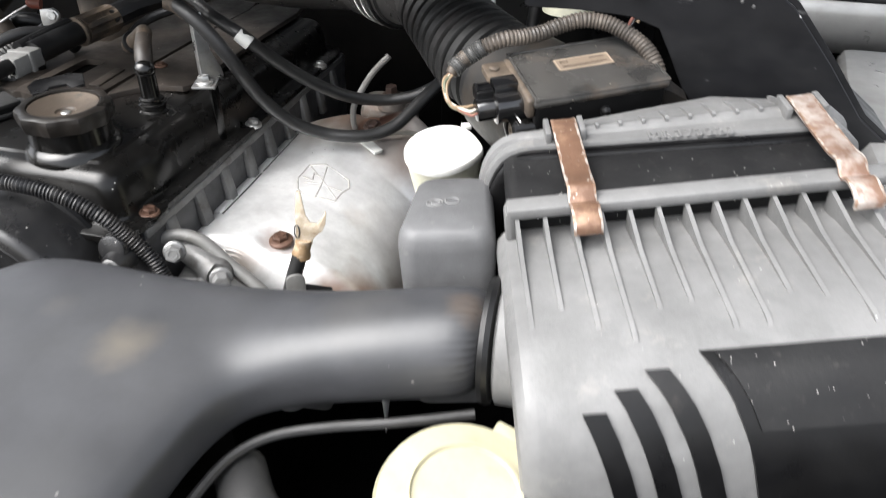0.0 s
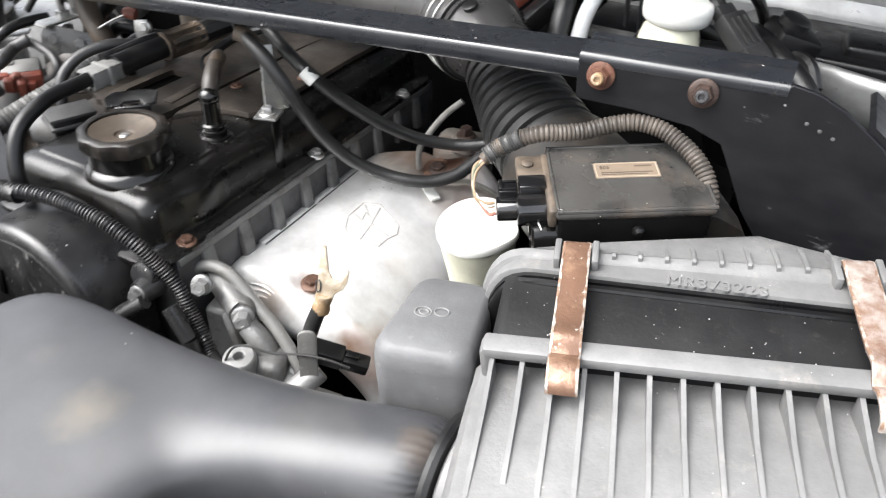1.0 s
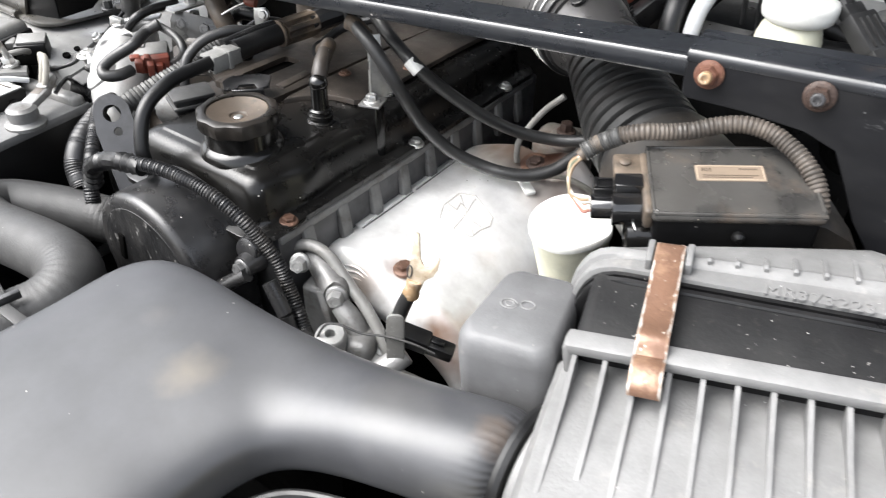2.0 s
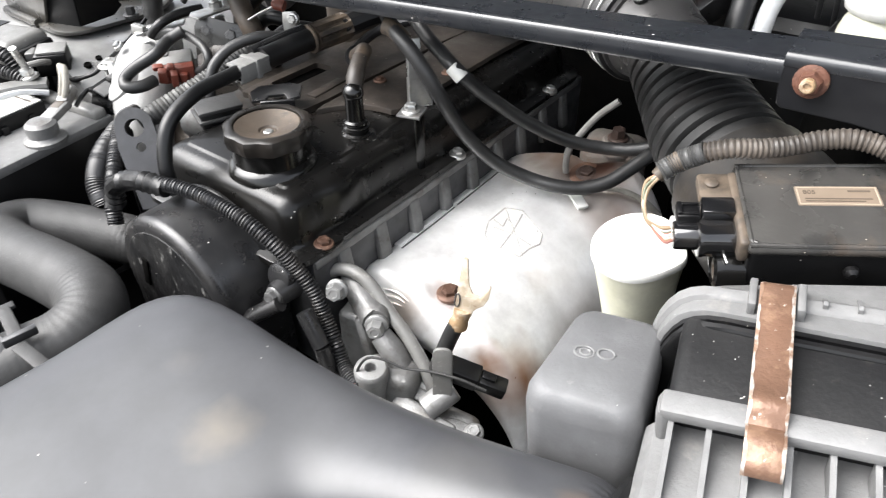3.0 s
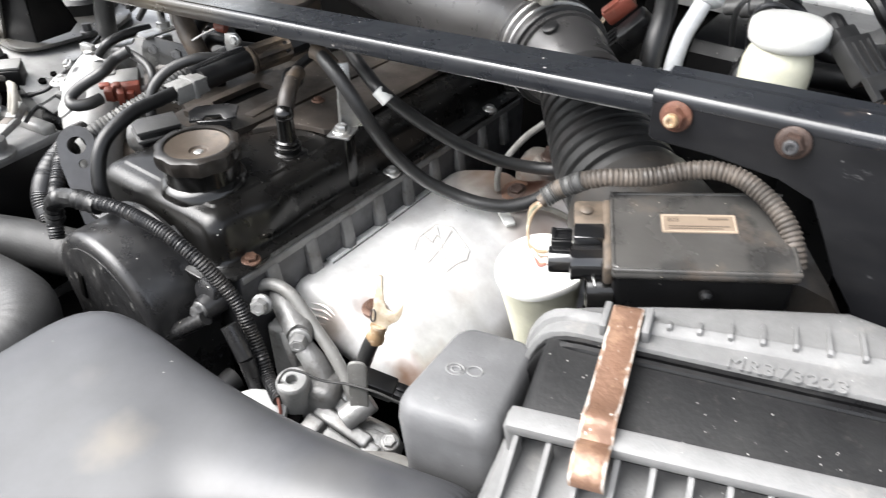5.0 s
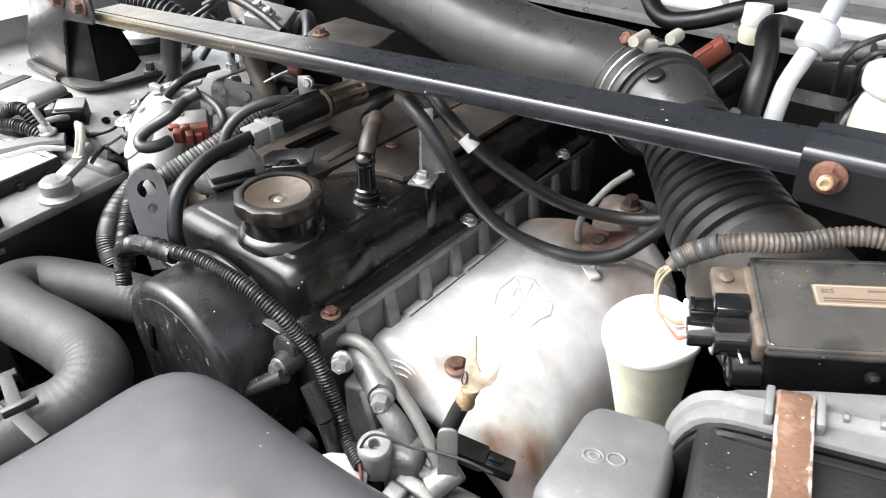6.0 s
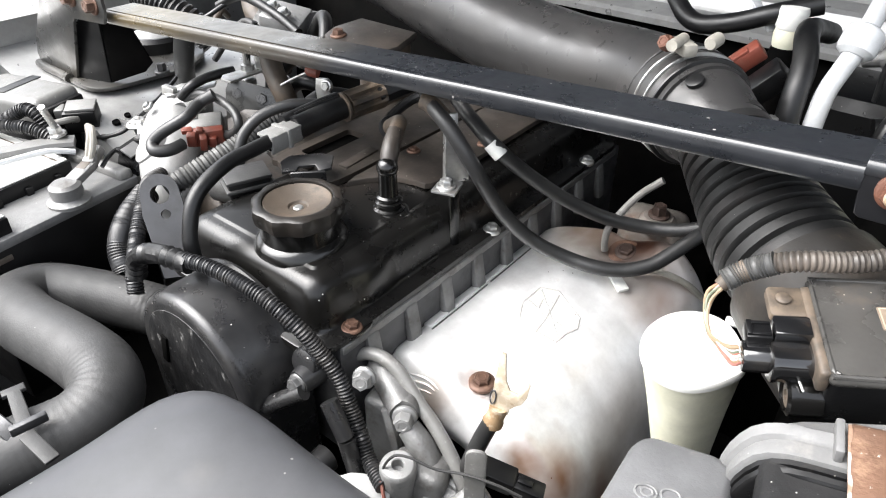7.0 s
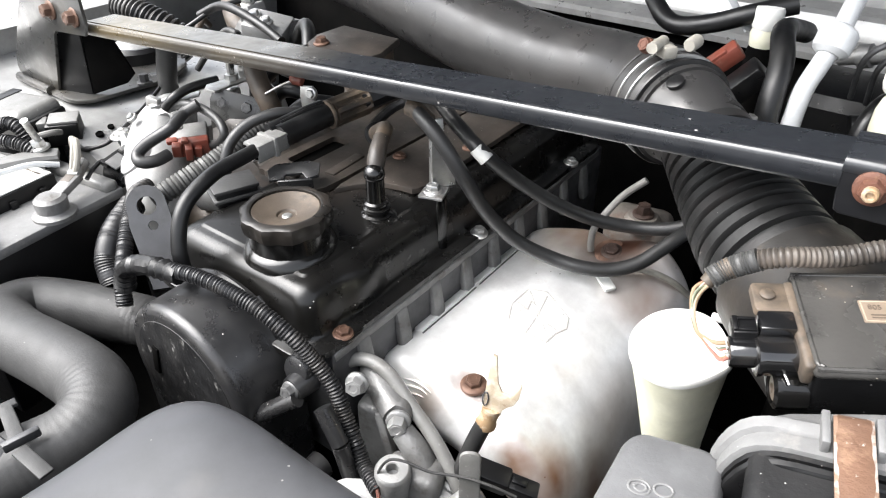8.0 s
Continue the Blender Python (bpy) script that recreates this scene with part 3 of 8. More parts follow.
# raised bonnet, hinged at the cowl and open over the rear of the bay
bm = bmesh.new()
hinge, tip = V(0, 1.32, 1.215), V(0, 0.435, 1.95)
run = (tip - hinge).normalized()
out = V(0, run.z, -run.y)
rings = []
for k in (0.0, 0.04, 0.3, 0.6, 0.9, 1.0):
    c = hinge.lerp(tip, k) + out * (0.05 * math.sin(math.pi * k))
    half = 0.86 - 0.06 * k
    rings.append([c + V(-half - 0.42, 0, 0), c + V(-half * 0.5 - 0.42, 0, 0) + out * 0.02, c + V(-0.42, 0, 0) + out * 0.025, c + V(half * 0.5 - 0.42, 0, 0) + out * 0.02, c + V(half - 0.42, 0, 0),
                  c + V(half - 0.44, 0, 0) - out * 0.025, c + V(-0.42, 0, 0) - out * 0.015, c + V(-half - 0.40, 0, 0) - out * 0.025])
loft(bm, rings)
bonnet = single("bonnet", bm, silver_body, hinge + V(-0.42, 0, 0), "raised silver bonnet with an added dark sheet inside", "bonnet", kind="structure", sharp=30)
# added sheet out of view; its colour sets what the black parts reflect
bm = bmesh.new()
rings = []
for k in (0.06, 0.3, 0.6, 0.94):
    c = hinge.lerp(tip, k) + out * (0.05 * math.sin(math.pi * k) - 0.028)
    half = 0.80 - 0.06 * k
    rings.append([c + V(-half - 0.42, 0, 0), c + V(half - 0.42, 0, 0), c + V(half - 0.42, 0, 0) - out * 0.012, c + V(-half - 0.42, 0, 0) - out * 0.012])
loft(bm, rings)
part("under_sheet", bm, bonnet_sheet, bonnet, "added dark bluish sheet that dulls reflections")

# ---- engine ----
engine = thing("engine_block", (-0.48, 0.70, 0.437), "grimy cast engine block coloured shade-black, with a dark cylinder head", "engine")
# block coloured as black as the shade it stands in
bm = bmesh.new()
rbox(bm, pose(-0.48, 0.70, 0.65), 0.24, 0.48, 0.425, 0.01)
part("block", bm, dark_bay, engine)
bm = bmesh.new()
rbox(bm, pose(-0.485, 0.69, 0.93), 0.19, 0.50, 0.135, 0.004)
part("cylinder_head", bm, dark_steel, engine, "grimy dark cast head")
# gasket rail with cast webs beside the valve cover
bm = bmesh.new()
rbox(bm, pose(-0.397, 0.685, 0.993), 0.017, 0.485, 0.009, 0.002)
rail = part("gasket_rail", bm, alloy, engine, "grey alloy gasket rail")
for i in range(9):
    bm = bmesh.new()
    y = 0.478 + i * 0.051
    rbox(bm, axes((-0.388, y, 0.969), (1, 0, 0), (0, 1, 0)) @ pose(0, 0, 0, 0, -10, 0), 0.009, 0.016, 0.045, 0.003)
    part("web", bm, alloy, rail)

# ---- valve cover ----
valve_cover = thing("valve_cover", (-0.49, 0.68, 1.0), "black painted steel valve cover with dusty top", "engine cover")


def cover_ring(inset, z, swell=0.0):
    """The cover's rounded outline, moved in by inset; swell pushes out the two bulges on the shield side."""
    x0, x1, y0, y1 = -0.598 + inset, -0.404 - inset, 0.4300 + inset, 0.930 - inset
    r = max(0.004, 0.020 - inset * 0.55)
    pts = []

    def side(a, b, n):
        for i in range(n):
            pts.append(Vector(a).lerp(Vector(b), i / n))

    def corner(cx_, cy_, start):
        for i in range(7):
            t = radians(start + 90 * i / 7)
            pts.append(Vector((cx_ + r * math.cos(t), cy_ + r * math.sin(t))))

    side((x0 + r, y0), (x1 - r, y0), 10)
    corner(x1 - r, y0 + r, -90)
    side((x1, y0 + r), (x1, y1 - r), 60)
    corner(x1 - r, y1 - r, 0)
    side((x1 - r, y1), (x0 + r, y1), 10)
    corner(x0 + r, y1 - r, 90)
    side((x0, y1 - r), (x0, y0 + r), 30)
    corner(x0 + r, y0 + r, 180)
    ring = []
    for p in pts:
        push = 0.0
        if p.x > x1 - 0.002 and swell:
            push = swell * (0.0045 * math.exp(-((p.y - 0.505) / 0.020) ** 4) + 0.0025 * math.exp(-((p.y - 0.640) / 0.050) ** 4))
        ring.append(V(p.x + push, p.y, z))
    return ring


bm = bmesh.new()
profile = [(-0.014, 0.998, 0), (-0.014, 1.0035, 0), (-0.012, 1.0048, 0), (-0.001, 1.0050, 0), (0.0012, 1.0062, 0.2), (0.0026, 1.010, 0.5), (0.0040, 1.020, 0.9), (0.0052, 1.030, 1.0), (0.0066, 1.037, 1.0), (0.0088, 1.0425, 0.9), (0.0120, 1.0468, 0.7),
           (0.0160, 1.0495, 0.4), (0.0205, 1.0510, 0.2), (0.0249, 1.0515, 0), (0.0252, 1.0516, 0), (0.0274, 1.0531, 0), (0.0278, 1.0533, 0), (0.0284, 1.0534, 0), (0.032, 1.0537, 0), (0.055, 1.0552, 0), (0.090, 1.0560, 0)]
loft(bm, [cover_ring(i, z, k) for i, z, k in profile])
top_cover = part("cover", bm, cover_paint, valve_cover, sharp=50)
# raised creases and the plug well on the top
bm = bmesh.new()
plate_with_holes(bm, pose(0, 0, 1.0565), smooth_outline([(-0.600, 0.570), (-0.590, 0.552), (-0.565, 0.547), (-0.545, 0.543), (-0.525, 0.550), (-0.5125, 0.566), (-0.5115, 0.66), (-0.511, 0.78), (-0.512, 0.925), (-0.598, 0.925), (-0.600, 0.75)], 3), [round_rect(0.026, 0.072, 0.005, 4, -0.576, 0.618)], 0.0065)
coil_plate = part("coil_plate", bm, dusty_paint, valve_cover, "black steel plate dulled by brown dust", sharp=30)
bm = bmesh.new()
rbox(bm, pose(-0.576, 0.618, 1.0552), 0.030, 0.076, 0.0012, 0)
part("slot_floor", bm, dark_bay, coil_plate, "dark floor of the open slot")
for x, y, w, h in ((-0.557, 0.560, 0.016, 0.010), (-0.530, 0.610, 0.012, 0.050)):
    bm = bmesh.new()
    rbox(bm, pose(x, y, 1.0635, 0, 0, 4), w, h, 0.003, 0.0012)
    part("pressed_rib", bm, dusty_paint, coil_plate)
bm = bmesh.new()
slab(bm, pose(0, 0, 1.0562), smooth_outline([(-0.5075, 0.580), (-0.495, 0.585), (-0.478, 0.604), (-0.455, 0.612), (-0.439, 0.618), (-0.437, 0.66), (-0.440, 0.80), (-0.444, 0.925), (-0.507, 0.925), (-0.508, 0.75)], 3), 0.0060, 0.0015)
plate = part("top_plate", bm, dusty_paint, valve_cover, "black steel plate dulled by brown dust")
for at in ((-0.498, 0.66, 1.0625), (-0.450, 0.72, 1.0625)):
    bolt(plate, at, (0, 0, 1), 0.0050, brown_bolt, 1.5, 0.004)
bm = bmesh.new()
slab(bm, pose(-0.622, 0.70, 1.048), [(-0.03, -0.12), (0.010, -0.135), (0.018, -0.12), (0.018, 0.15), (-0.05, 0.15), (-0.05, -0.06)], 0.006, 0.002)
side_plate = part("side_plate", bm, dusty_paint, valve_cover, "dusty steel side plate")
for y in (0.557, 0.66, 0.76, 0.86):
    bm = bmesh.new()
    lathe(bm, pose(-0.449, y + 0.011, 1.048), [(0.022, 0), (0.022, 0.0035), (0.018, 0.0060), (0.012, 0.0065), (0.012, 0.004)], 28)
    part("plug_well", bm, black_paint, top_cover)
    if y > 0.6:
        break
# oil filler neck
bm = bmesh.new()
lathe(bm, pose(-0.475, 0.4825, 1.050), [(0.0425, 0), (0.0412, 0.0050), (0.0390, 0.0085), (0.0355, 0.0105), (0.0345, 0.030)], 40)
part("filler_neck", bm, black_paint, top_cover)
for at in ((-0.397, 0.462, 1.004), (-0.395, 0.663, 1.004), (-0.395, 0.86, 1.004)):
    bolt(valve_cover, at, (0.1, 0, 1), 0.0062, brown_bolt if at[1] < 0.5 else steel, 1.5)
bm = bmesh.new()
slab(bm, pose(-0.402, 0.466, 0.9995), round_rect(0.03, 0.036, 0.011), 0.0035, 0.001)
part("bolt_lug", bm, black_paint, valve_cover)

# oil filler cap with ten flats
cap = thing("oil_filler_cap", (-0.475, 0.4825, 1.070), "black oil filler cap with flats and brown dusty top", "cap")
bm = bmesh.new()
rings = []
for r, z, flat in ((0.0340, 0.0115, 0.2), (0.0388, 0.0125, 0.8), (0.0400, 0.0150, 1.0), (0.0408, 0.0190, 1.0), (0.0411, 0.0225, 1.0), (0.0407, 0.0250, 0.9), (0.0400, 0.0270, 0.75), (0.0380, 0.0281, 0.6), (0.0345, 0.0287, 0.25), (0.0318, 0.0288, 0.0), (0.0304, 0.0284, 0.0), (0.0300, 0.0180, 0.0)):
    ring = []
    for k in range(120):
        a = 2 * math.pi * k / 120
        off = (a % (math.pi / 5)) - math.pi / 10
        dip = flat * (r * (1 - math.cos(math.pi / 10) / math.cos(off)) * 1.0 + 0.0011 * max(0.0, math.cos(10 * off)))
        ring.append(V(-0.475 + (r - dip) * math.cos(a), 0.4825 + (r - dip) * math.sin(a), 1.0645 + z))
    rings.append(ring)
loft(bm, rings)
part("rim", bm, cap_rim, cap, sharp=24)
bm = bmesh.new()
lathe(bm, pose(-0.475, 0.4825, 1.0920), [(0.0298, -0.009), (0.0298, -0.0010), (0.0290, -0.0005), (0.025, -0.0022), (0.018, -0.0048), (0.009, -0.0066), (0.0078, -0.0085), (0.001, -0.0086)], 48)
disc = part("disc", bm, cap_dust, cap, "brown dusty dished disc")
bm = bmesh.new()
lathe(bm, pose(-0.475, 0.4825, 1.0820), [(0.0046, 0), (0.0046, 0.0018), (0.0036, 0.0026), (0.0005, 0.0028)], 16)
part("screw", bm, steel, disc, "small bright screw head")

# ---- timing belt cover ----
timing = thing("timing_belt_cover", (-0.485, 0.395, 0.86), "black plastic timing belt cover with scuffed front", "engine cover")
bm = bmesh.new()
cx, cz, rad = -0.500, 0.957, 0.079
shape = []
for i in range(25):
    a = radians(200 - 215 * i / 24)
    shape.append((rad * math.cos(a) * (1.0 if math.cos(a) < 0 else 1.02), rad * math.sin(a)))
shape += [(0.080, -0.12), (0.07, -0.26), (-0.055, -0.26), (-0.07, -0.12)]
slab(bm, axes((cx, 0.432, cz), (1, 0, 0), (0, 0, 1)), shape, 0.066, 0.0085, 5)
case_shell = part("shell", bm, cover_plastic, timing)
bm = bmesh.new()
path = [V(cx + (rad + 0.001) * math.cos(radians(a)), 0.426, cz + (rad + 0.001) * math.sin(radians(a))) for a in range(190, -20, -10)]
tube(bm, path, 0.0045, 8)
part("flange", bm, black_plastic, timing)
# scuffed front with a sunken ring
bm = bmesh.new()
inner = [(0.0655 * math.cos(radians(a)), 0.0655 * math.sin(radians(a))) for a in range(-50, 231, 10)]
slab(bm, axes((cx, 0.3665, cz), (1, 0, 0), (0, 0, 1)), inner, 0.001, 0.0005, 1)
front_face = part("front_face", bm, scuffed_plastic, timing, "scuffed dusty front face")
for a in (166,):
    bm = bmesh.new()
    rbox(bm, axes((cx + 0.040 * math.cos(radians(a)), 0.3650, cz + 0.040 * math.sin(radians(a))), (math.sin(radians(a)), 0, -math.cos(radians(a))), (math.cos(radians(a)), 0, math.sin(radians(a)))), 0.034, 0.008, 0.003, 0.001)
    part("face_slot", bm, dark_bay, front_face)
for at in ((-0.400, 0.400, 0.983), (-0.382, 0.385, 0.90)):
    bm = bmesh.new()
    lathe(bm, up_frame((at[0], at[1] + 0.022, at[2]), (0, -1, 0)), [(0.013, 0), (0.012, 0.012), (0.0105, 0.02)], 20)
    boss = part("bolt_boss", bm, cover_plastic, timing)
    bolt(boss, (at[0], at[1] + 0.001, at[2]), (0.1, -1, 0.25), 0.0066, zinc_dull, 1.35, 0.007)
loose_part("back_flange", [(-0.470, 0.4335, 1.026), (-0.457, 0.4335, 1.017), (-0.446, 0.4335, 1.003), (-0.438, 0.4330, 0.993)], 0.0042, cover_plastic, case_shell, n=10)
bm = bmesh.new()
rbox(bm, axes((-0.427, 0.427, 0.989), (0.83, -0.1, -0.5), (0.1, 1, 0)), 0.018, 0.009, 0.005, 0.002)
lathe(bm, up_frame((-0.404, 0.416, 0.994), (0.1, -1, 0.3)), [(0.014, -0.010), (0.0135, 0.002), (0.012, 0.005), (0.009, 0.006)], 20)
part("lug", bm, cover_plastic, case_shell)
for p, q in (((-0.424, 0.382, 0.956), (-0.392, 0.400, 0.980)), ((-0.372, 0.408, 0.975), (-0.352, 0.405, 0.948)), ((-0.352, 0.405, 0.948), (-0.340, 0.405, 0.90))):
    bm = bmesh.new()
    tube(bm, [p, Vector(p).lerp(Vector(q), 0.5), q], 0.0075, 14)
    part("rib", bm, cover_plastic, case_shell)

# ---- exhaust heat shield ----
shield = thing("exhaust_heat_shield", (-0.30, 0.62, 0.80), "silver aluminised steel exhaust heat shield with rust and a painted shaded side", "heat shield")


def shield_place(u, y):
    """u runs from the head side over the top and down the outer side."""
    prof = [(-0.390, 0.952), (-0.376, 0.957), (-0.348, 0.9585), (-0.318, 0.957), (-0.288, 0.952), (-0.258, 0.942), (-0.230, 0.925), (-0.208, 0.900), (-0.194, 0.868), (-0.187, 0.83), (-0.185, 0.79)]
    f = u * (len(prof) - 1)
    i = min(int(f), len(prof) - 2)
    f -= i
    near = [prof[max(0, min(len(prof) - 1, i + k))] for k in (-1, 0, 1, 2)]
    x, z = (0.5 * (2 * q + (r - p) * f + (2 * p - 5 * q + 4 * r - s) * f * f + (3 * q - 3 * r + s - p) * f ** 3) for p, q, r, s in zip(*near))
    share = min(1.0, max(0.0, (x + 0.39) / 0.08))
    z += 0.16 * max(0.0, y - 0.60) * share
    front = max(0.0, (0.512 - y) / 0.028)
    z -= 0.052 * front ** 2.2
    z += 0.034 * min(1.0, max(0.0, (x + 0.30) / 0.06)) * min(1.0, max(0.0, (y - 0.68) / 0.08))
    back = max(0.0, (y - 0.768) / 0.022)
    z -= 0.03 * back ** 2
    for bx, by, r, d in ((-0.302, 0.523, 0.021, 0.007), (-0.285, 0.754, 0.026, 0.008)):
        q = math.hypot(x - bx, y - by) / r
        z -= d / (1 + q ** 6)
    return V(x, y, z)


bm = bmesh.new()
nu, ny = 60, 90
fronts = [0.4855 for i in range(nu + 1)]
rows = [[bm.verts.new(shield_place(i / nu, fronts[i] + (0.790 - fronts[i]) * j / ny)) for i in range(nu + 1)] for j in range(ny + 1)]
for a, b in zip(rows, rows[1:]):
    for i in range(nu):
        bm.faces.new((a[i], a[i + 1], b[i + 1], b[i]))
shell = part("shell", bm, shield_metal, shield)
thick = shell.modifiers.new("thickness", "SOLIDIFY")
thick.thickness, thick.offset = 0.0014, -1
# folded hem along the head side, in two lengths
for y0, y1 in ((0.548, 0.632), (0.640, 0.735)):
    bm = bmesh.new()
    rbox(bm, axes((-0.386, (y0 + y1) / 2, 0.9545), (1, 0, 0.3), (0, 1, 0)), 0.010, y1 - y0, 0.004, 0.0012)
    part("folded_hem", bm, shield_metal, shell)
for y0, y1 in ((0.545, 0.634), (0.640, 0.738)):
    bm = bmesh.new()
    tube(bm, [shield_place(0.1 * 0.9, y0 + (y1 - y0) * k / 8) + V(0.0008, 0, 0.0004) for k in range(9)], 0.0009, 6, 0.01)
    part("hem_line", bm, dark_steel, shell, "dark pressed hem line")
bolt(shell, (-0.302, 0.523, 0.952), (0, -0.1, 1), 0.0075, brown_bolt, 1.6, 0.007, "rusty brown bolt")
bolt(shell, shield_place(0.410, 0.753) + V(0.001, 0, 0.001), (0, -0.3, 1), 0.0080, dark_nut, 1.45, 0.006, "rusty brown bolt")
# disc added in place of an irregular rust patch round the bolt
bm = bmesh.new()
lathe(bm, up_frame(shield_place(0.410, 0.753) + V(0.001, 0, -0.001), (0, -0.3, 1)), [(0.0185, -0.003), (0.0180, 0.0012), (0.0150, 0.0020), (0.010, 0.0022)], 28)
part("rust_patch_disc", bm, brown_bolt, shell, "added brown disc for the rust patch round the rear bolt")
for k in range(6):
    bm = bmesh.new()
    tube(bm, [shield_place(0.10 + 0.010 * k + 0.022 * i, 0.4865 + 0.0022 * k + 0.0008 * math.sin(i + k)) + V(0, -0.0004, 0.0003) for i in range(6)], lambda s, f: 0.0003 + 0.0010 * math.sin(math.pi * min(1.0, max(0.0, f))), 8, 0.003)
    part("pressed_ridge", bm, shield_metal, shell)
# embossed sign: a lozenge with crossing strokes
mark = [((-0.3220, 0.6113), (-0.3302, 0.6290), (-0.3271, 0.6558), (-0.3090, 0.6616), (-0.2767, 0.6484), (-0.2722, 0.6368), (-0.2771, 0.6247), (-0.2793, 0.6094), (-0.2933, 0.6069), (-0.3117, 0.6033), (-0.3220, 0.6113)), ((-0.3245, 0.6540), (-0.3014, 0.6330), (-0.2780, 0.6127)), ((-0.3202, 0.6248), (-0.3012, 0.6283), (-0.2781, 0.6285)), ((-0.3064, 0.6574), (-0.3012, 0.6283), (-0.2997, 0.6039)), ((-0.3266, 0.6345), (-0.3132, 0.6306), (-0.3161, 0.6430), (-0.3043, 0.6378))]
bm = bmesh.new()


def shield_top(x, y):
    best = min((shield_place(i / 200, y) for i in range(60, 150)), key=lambda p: abs(p.x - x))
    return V(x, y, best.z)


for line in mark:
    spots = [shield_top(x, y) for x, y in line]
    for a, b in zip(spots, spots[1:]):
        tube(bm, [a, b], 0.0009, 8, 0.003)
part("embossed_mark", bm, mark_metal, shell, "embossed lozenge sign")

# exhaust manifold flange behind the shield
manifold = thing("exhaust_manifold", (-0.29, 0.83, 0.80), "rusty cast exhaust manifold end", "manifold")
bm = bmesh.new()
rbox(bm, pose(-0.288, 0.835, 0.895, 0, 0, 12), 0.075, 0.06, 0.175, 0.016, 3)
lathe(bm, pose(-0.281, 0.822, 0.975), [(0.021, 0), (0.020, 0.010), (0.016, 0.014), (0.004, 0.0145)], 24)
part("casting", bm, cast_iron, manifold, "pale rusty casting")
bolt(manifold, (-0.281, 0.822, 0.991), (0, -0.1, 1), 0.0080, dark_nut, 1.5, 0.012)

# ---- air filter housing ----
FX, FY = Vector((0.961, 0.2445, 0.1297)), Vector((-0.2586, 0.9601, 0.1061))
FM = axes((-0.015, 0.347, 1.127), FX, FY)


def F(u, v, w):
    return FM @ Vector((u, v, w))


airbox = thing("air_filter_housing", (0.06, 0.36, 1.0), "weathered grey plastic air filter housing with clipped lid", "air filter")
# front half: ribbed top falling to a rounded front
bm = bmesh.new()
sec = [(0.030, -0.022), (0.018, -0.0215), (0.006, -0.0185), (-0.02, -0.0150), (-0.06, -0.0126), (-0.085, -0.016), (-0.105, -0.025), (-0.122, -0.045), (-0.132, -0.08), (-0.135, -0.15), (0.030, -0.15)]
rings = []
for u, drop in ((-0.046, 0.016), (-0.0445, 0.007), (-0.040, 0.0015), (-0.034, 0.0), (0.0, 0.0), (0.05, 0.0), (0.1, 0.0), (0.16, 0.0), (0.185, 0.0), (0.195, 0.004), (0.200, 0.016)):
    rings.append([F(u + (0.004 if w < -0.1 else 0) * (1 if u < 0.05 else -1), v, w - (drop if w > -0.1 else 0)) for v, w in sec])
loft(bm, rings)
front_shell = part("front_shell", bm, grey_plastic, airbox, sharp=30)
# rim of the front half
bm = bmesh.new()
rbox(bm, FM @ pose(0.078, 0.0265, -0.003), 0.232, 0.014, 0.008, 0.0022, 2)
front_rim = part("front_rim", bm, grey_plastic, airbox)
bm = bmesh.new()
rbox(bm, FM @ pose(-0.036, 0.0265, -0.013), 0.007, 0.014, 0.024, 0.003, 2)
part("rim_corner", bm, grey_plastic, front_rim)
for i in range(13):
    u = -0.032 + i * 0.0170
    bm = bmesh.new()
    t = 0.0013
    long_v = -0.066 + 0.012 * math.sin(i * 1.7)
    loft(bm, [[F(u - t * k, v, w) for v, w in ((0.022, -0.006), (0.022, -0.025), (0.0, -0.021), (-0.02, -0.017), (long_v, -0.0145), (long_v + 0.004, -0.0122), (-0.01, -0.0118))] for k in (1, -1)])
    part("rib", bm, grey_plastic, front_shell)
# black strips low on the front: painted shade for a recess and openings between leaning bars
bend = [(-0.084, -0.0163), (-0.093, -0.0172), (-0.101, -0.0210), (-0.109, -0.0275), (-0.118, -0.0385), (-0.126, -0.0550), (-0.1325, -0.0780), (-0.136, -0.1150), (-0.137, -0.148)]


def front_strip(first, last, left, wide, lean, proud):
    """A strip laid over the rounded front, leaning as it runs down."""
    b = bmesh.new()
    rows_ = []
    for k in range(first, last + 1):
        v, w = bend[k]
        shift = lean * (k - first)
        v, w = v - proud * 0.7, w + proud * 0.7
        a, c = left + shift, (left + shift + wide if wide < 0.1 else 0.197)
        rows_.append([F(a, v, w), F(c, v, w), F(c, v + 0.004, w - 0.004), F(a, v + 0.004, w - 0.004)])
    loft(b, rows_)
    return b


part("recess_shade_strip", front_strip(0, 8, 0.048, 0.2, 0.0040, 0.0012), black_plastic, front_shell, "black strip with a recess's shade in its colour")
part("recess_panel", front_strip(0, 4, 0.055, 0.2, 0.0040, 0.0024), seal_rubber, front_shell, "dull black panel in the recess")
# each slot is a black strip, its inner shade given as colour
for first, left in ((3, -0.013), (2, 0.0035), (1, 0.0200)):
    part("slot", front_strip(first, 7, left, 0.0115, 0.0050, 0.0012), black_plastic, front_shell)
# dark filter band between both halves
bm = bmesh.new()
rbox(bm, FM @ pose(0.072, 0.062, -0.075), 0.216, 0.065, 0.14, 0.008, 3)
filter_band = part("filter_band", bm, seal_rubber, airbox, "dark ribbed band")
for i in range(11):
    bm = bmesh.new()
    rbox(bm, FM @ pose(-0.026 + i * 0.0195, 0.060, -0.0060), 0.0034 + 0.0012 * (i % 3), 0.056, 0.0019, 0.0008, 1)
    part("band_rib", bm, seal_rubber, filter_band)
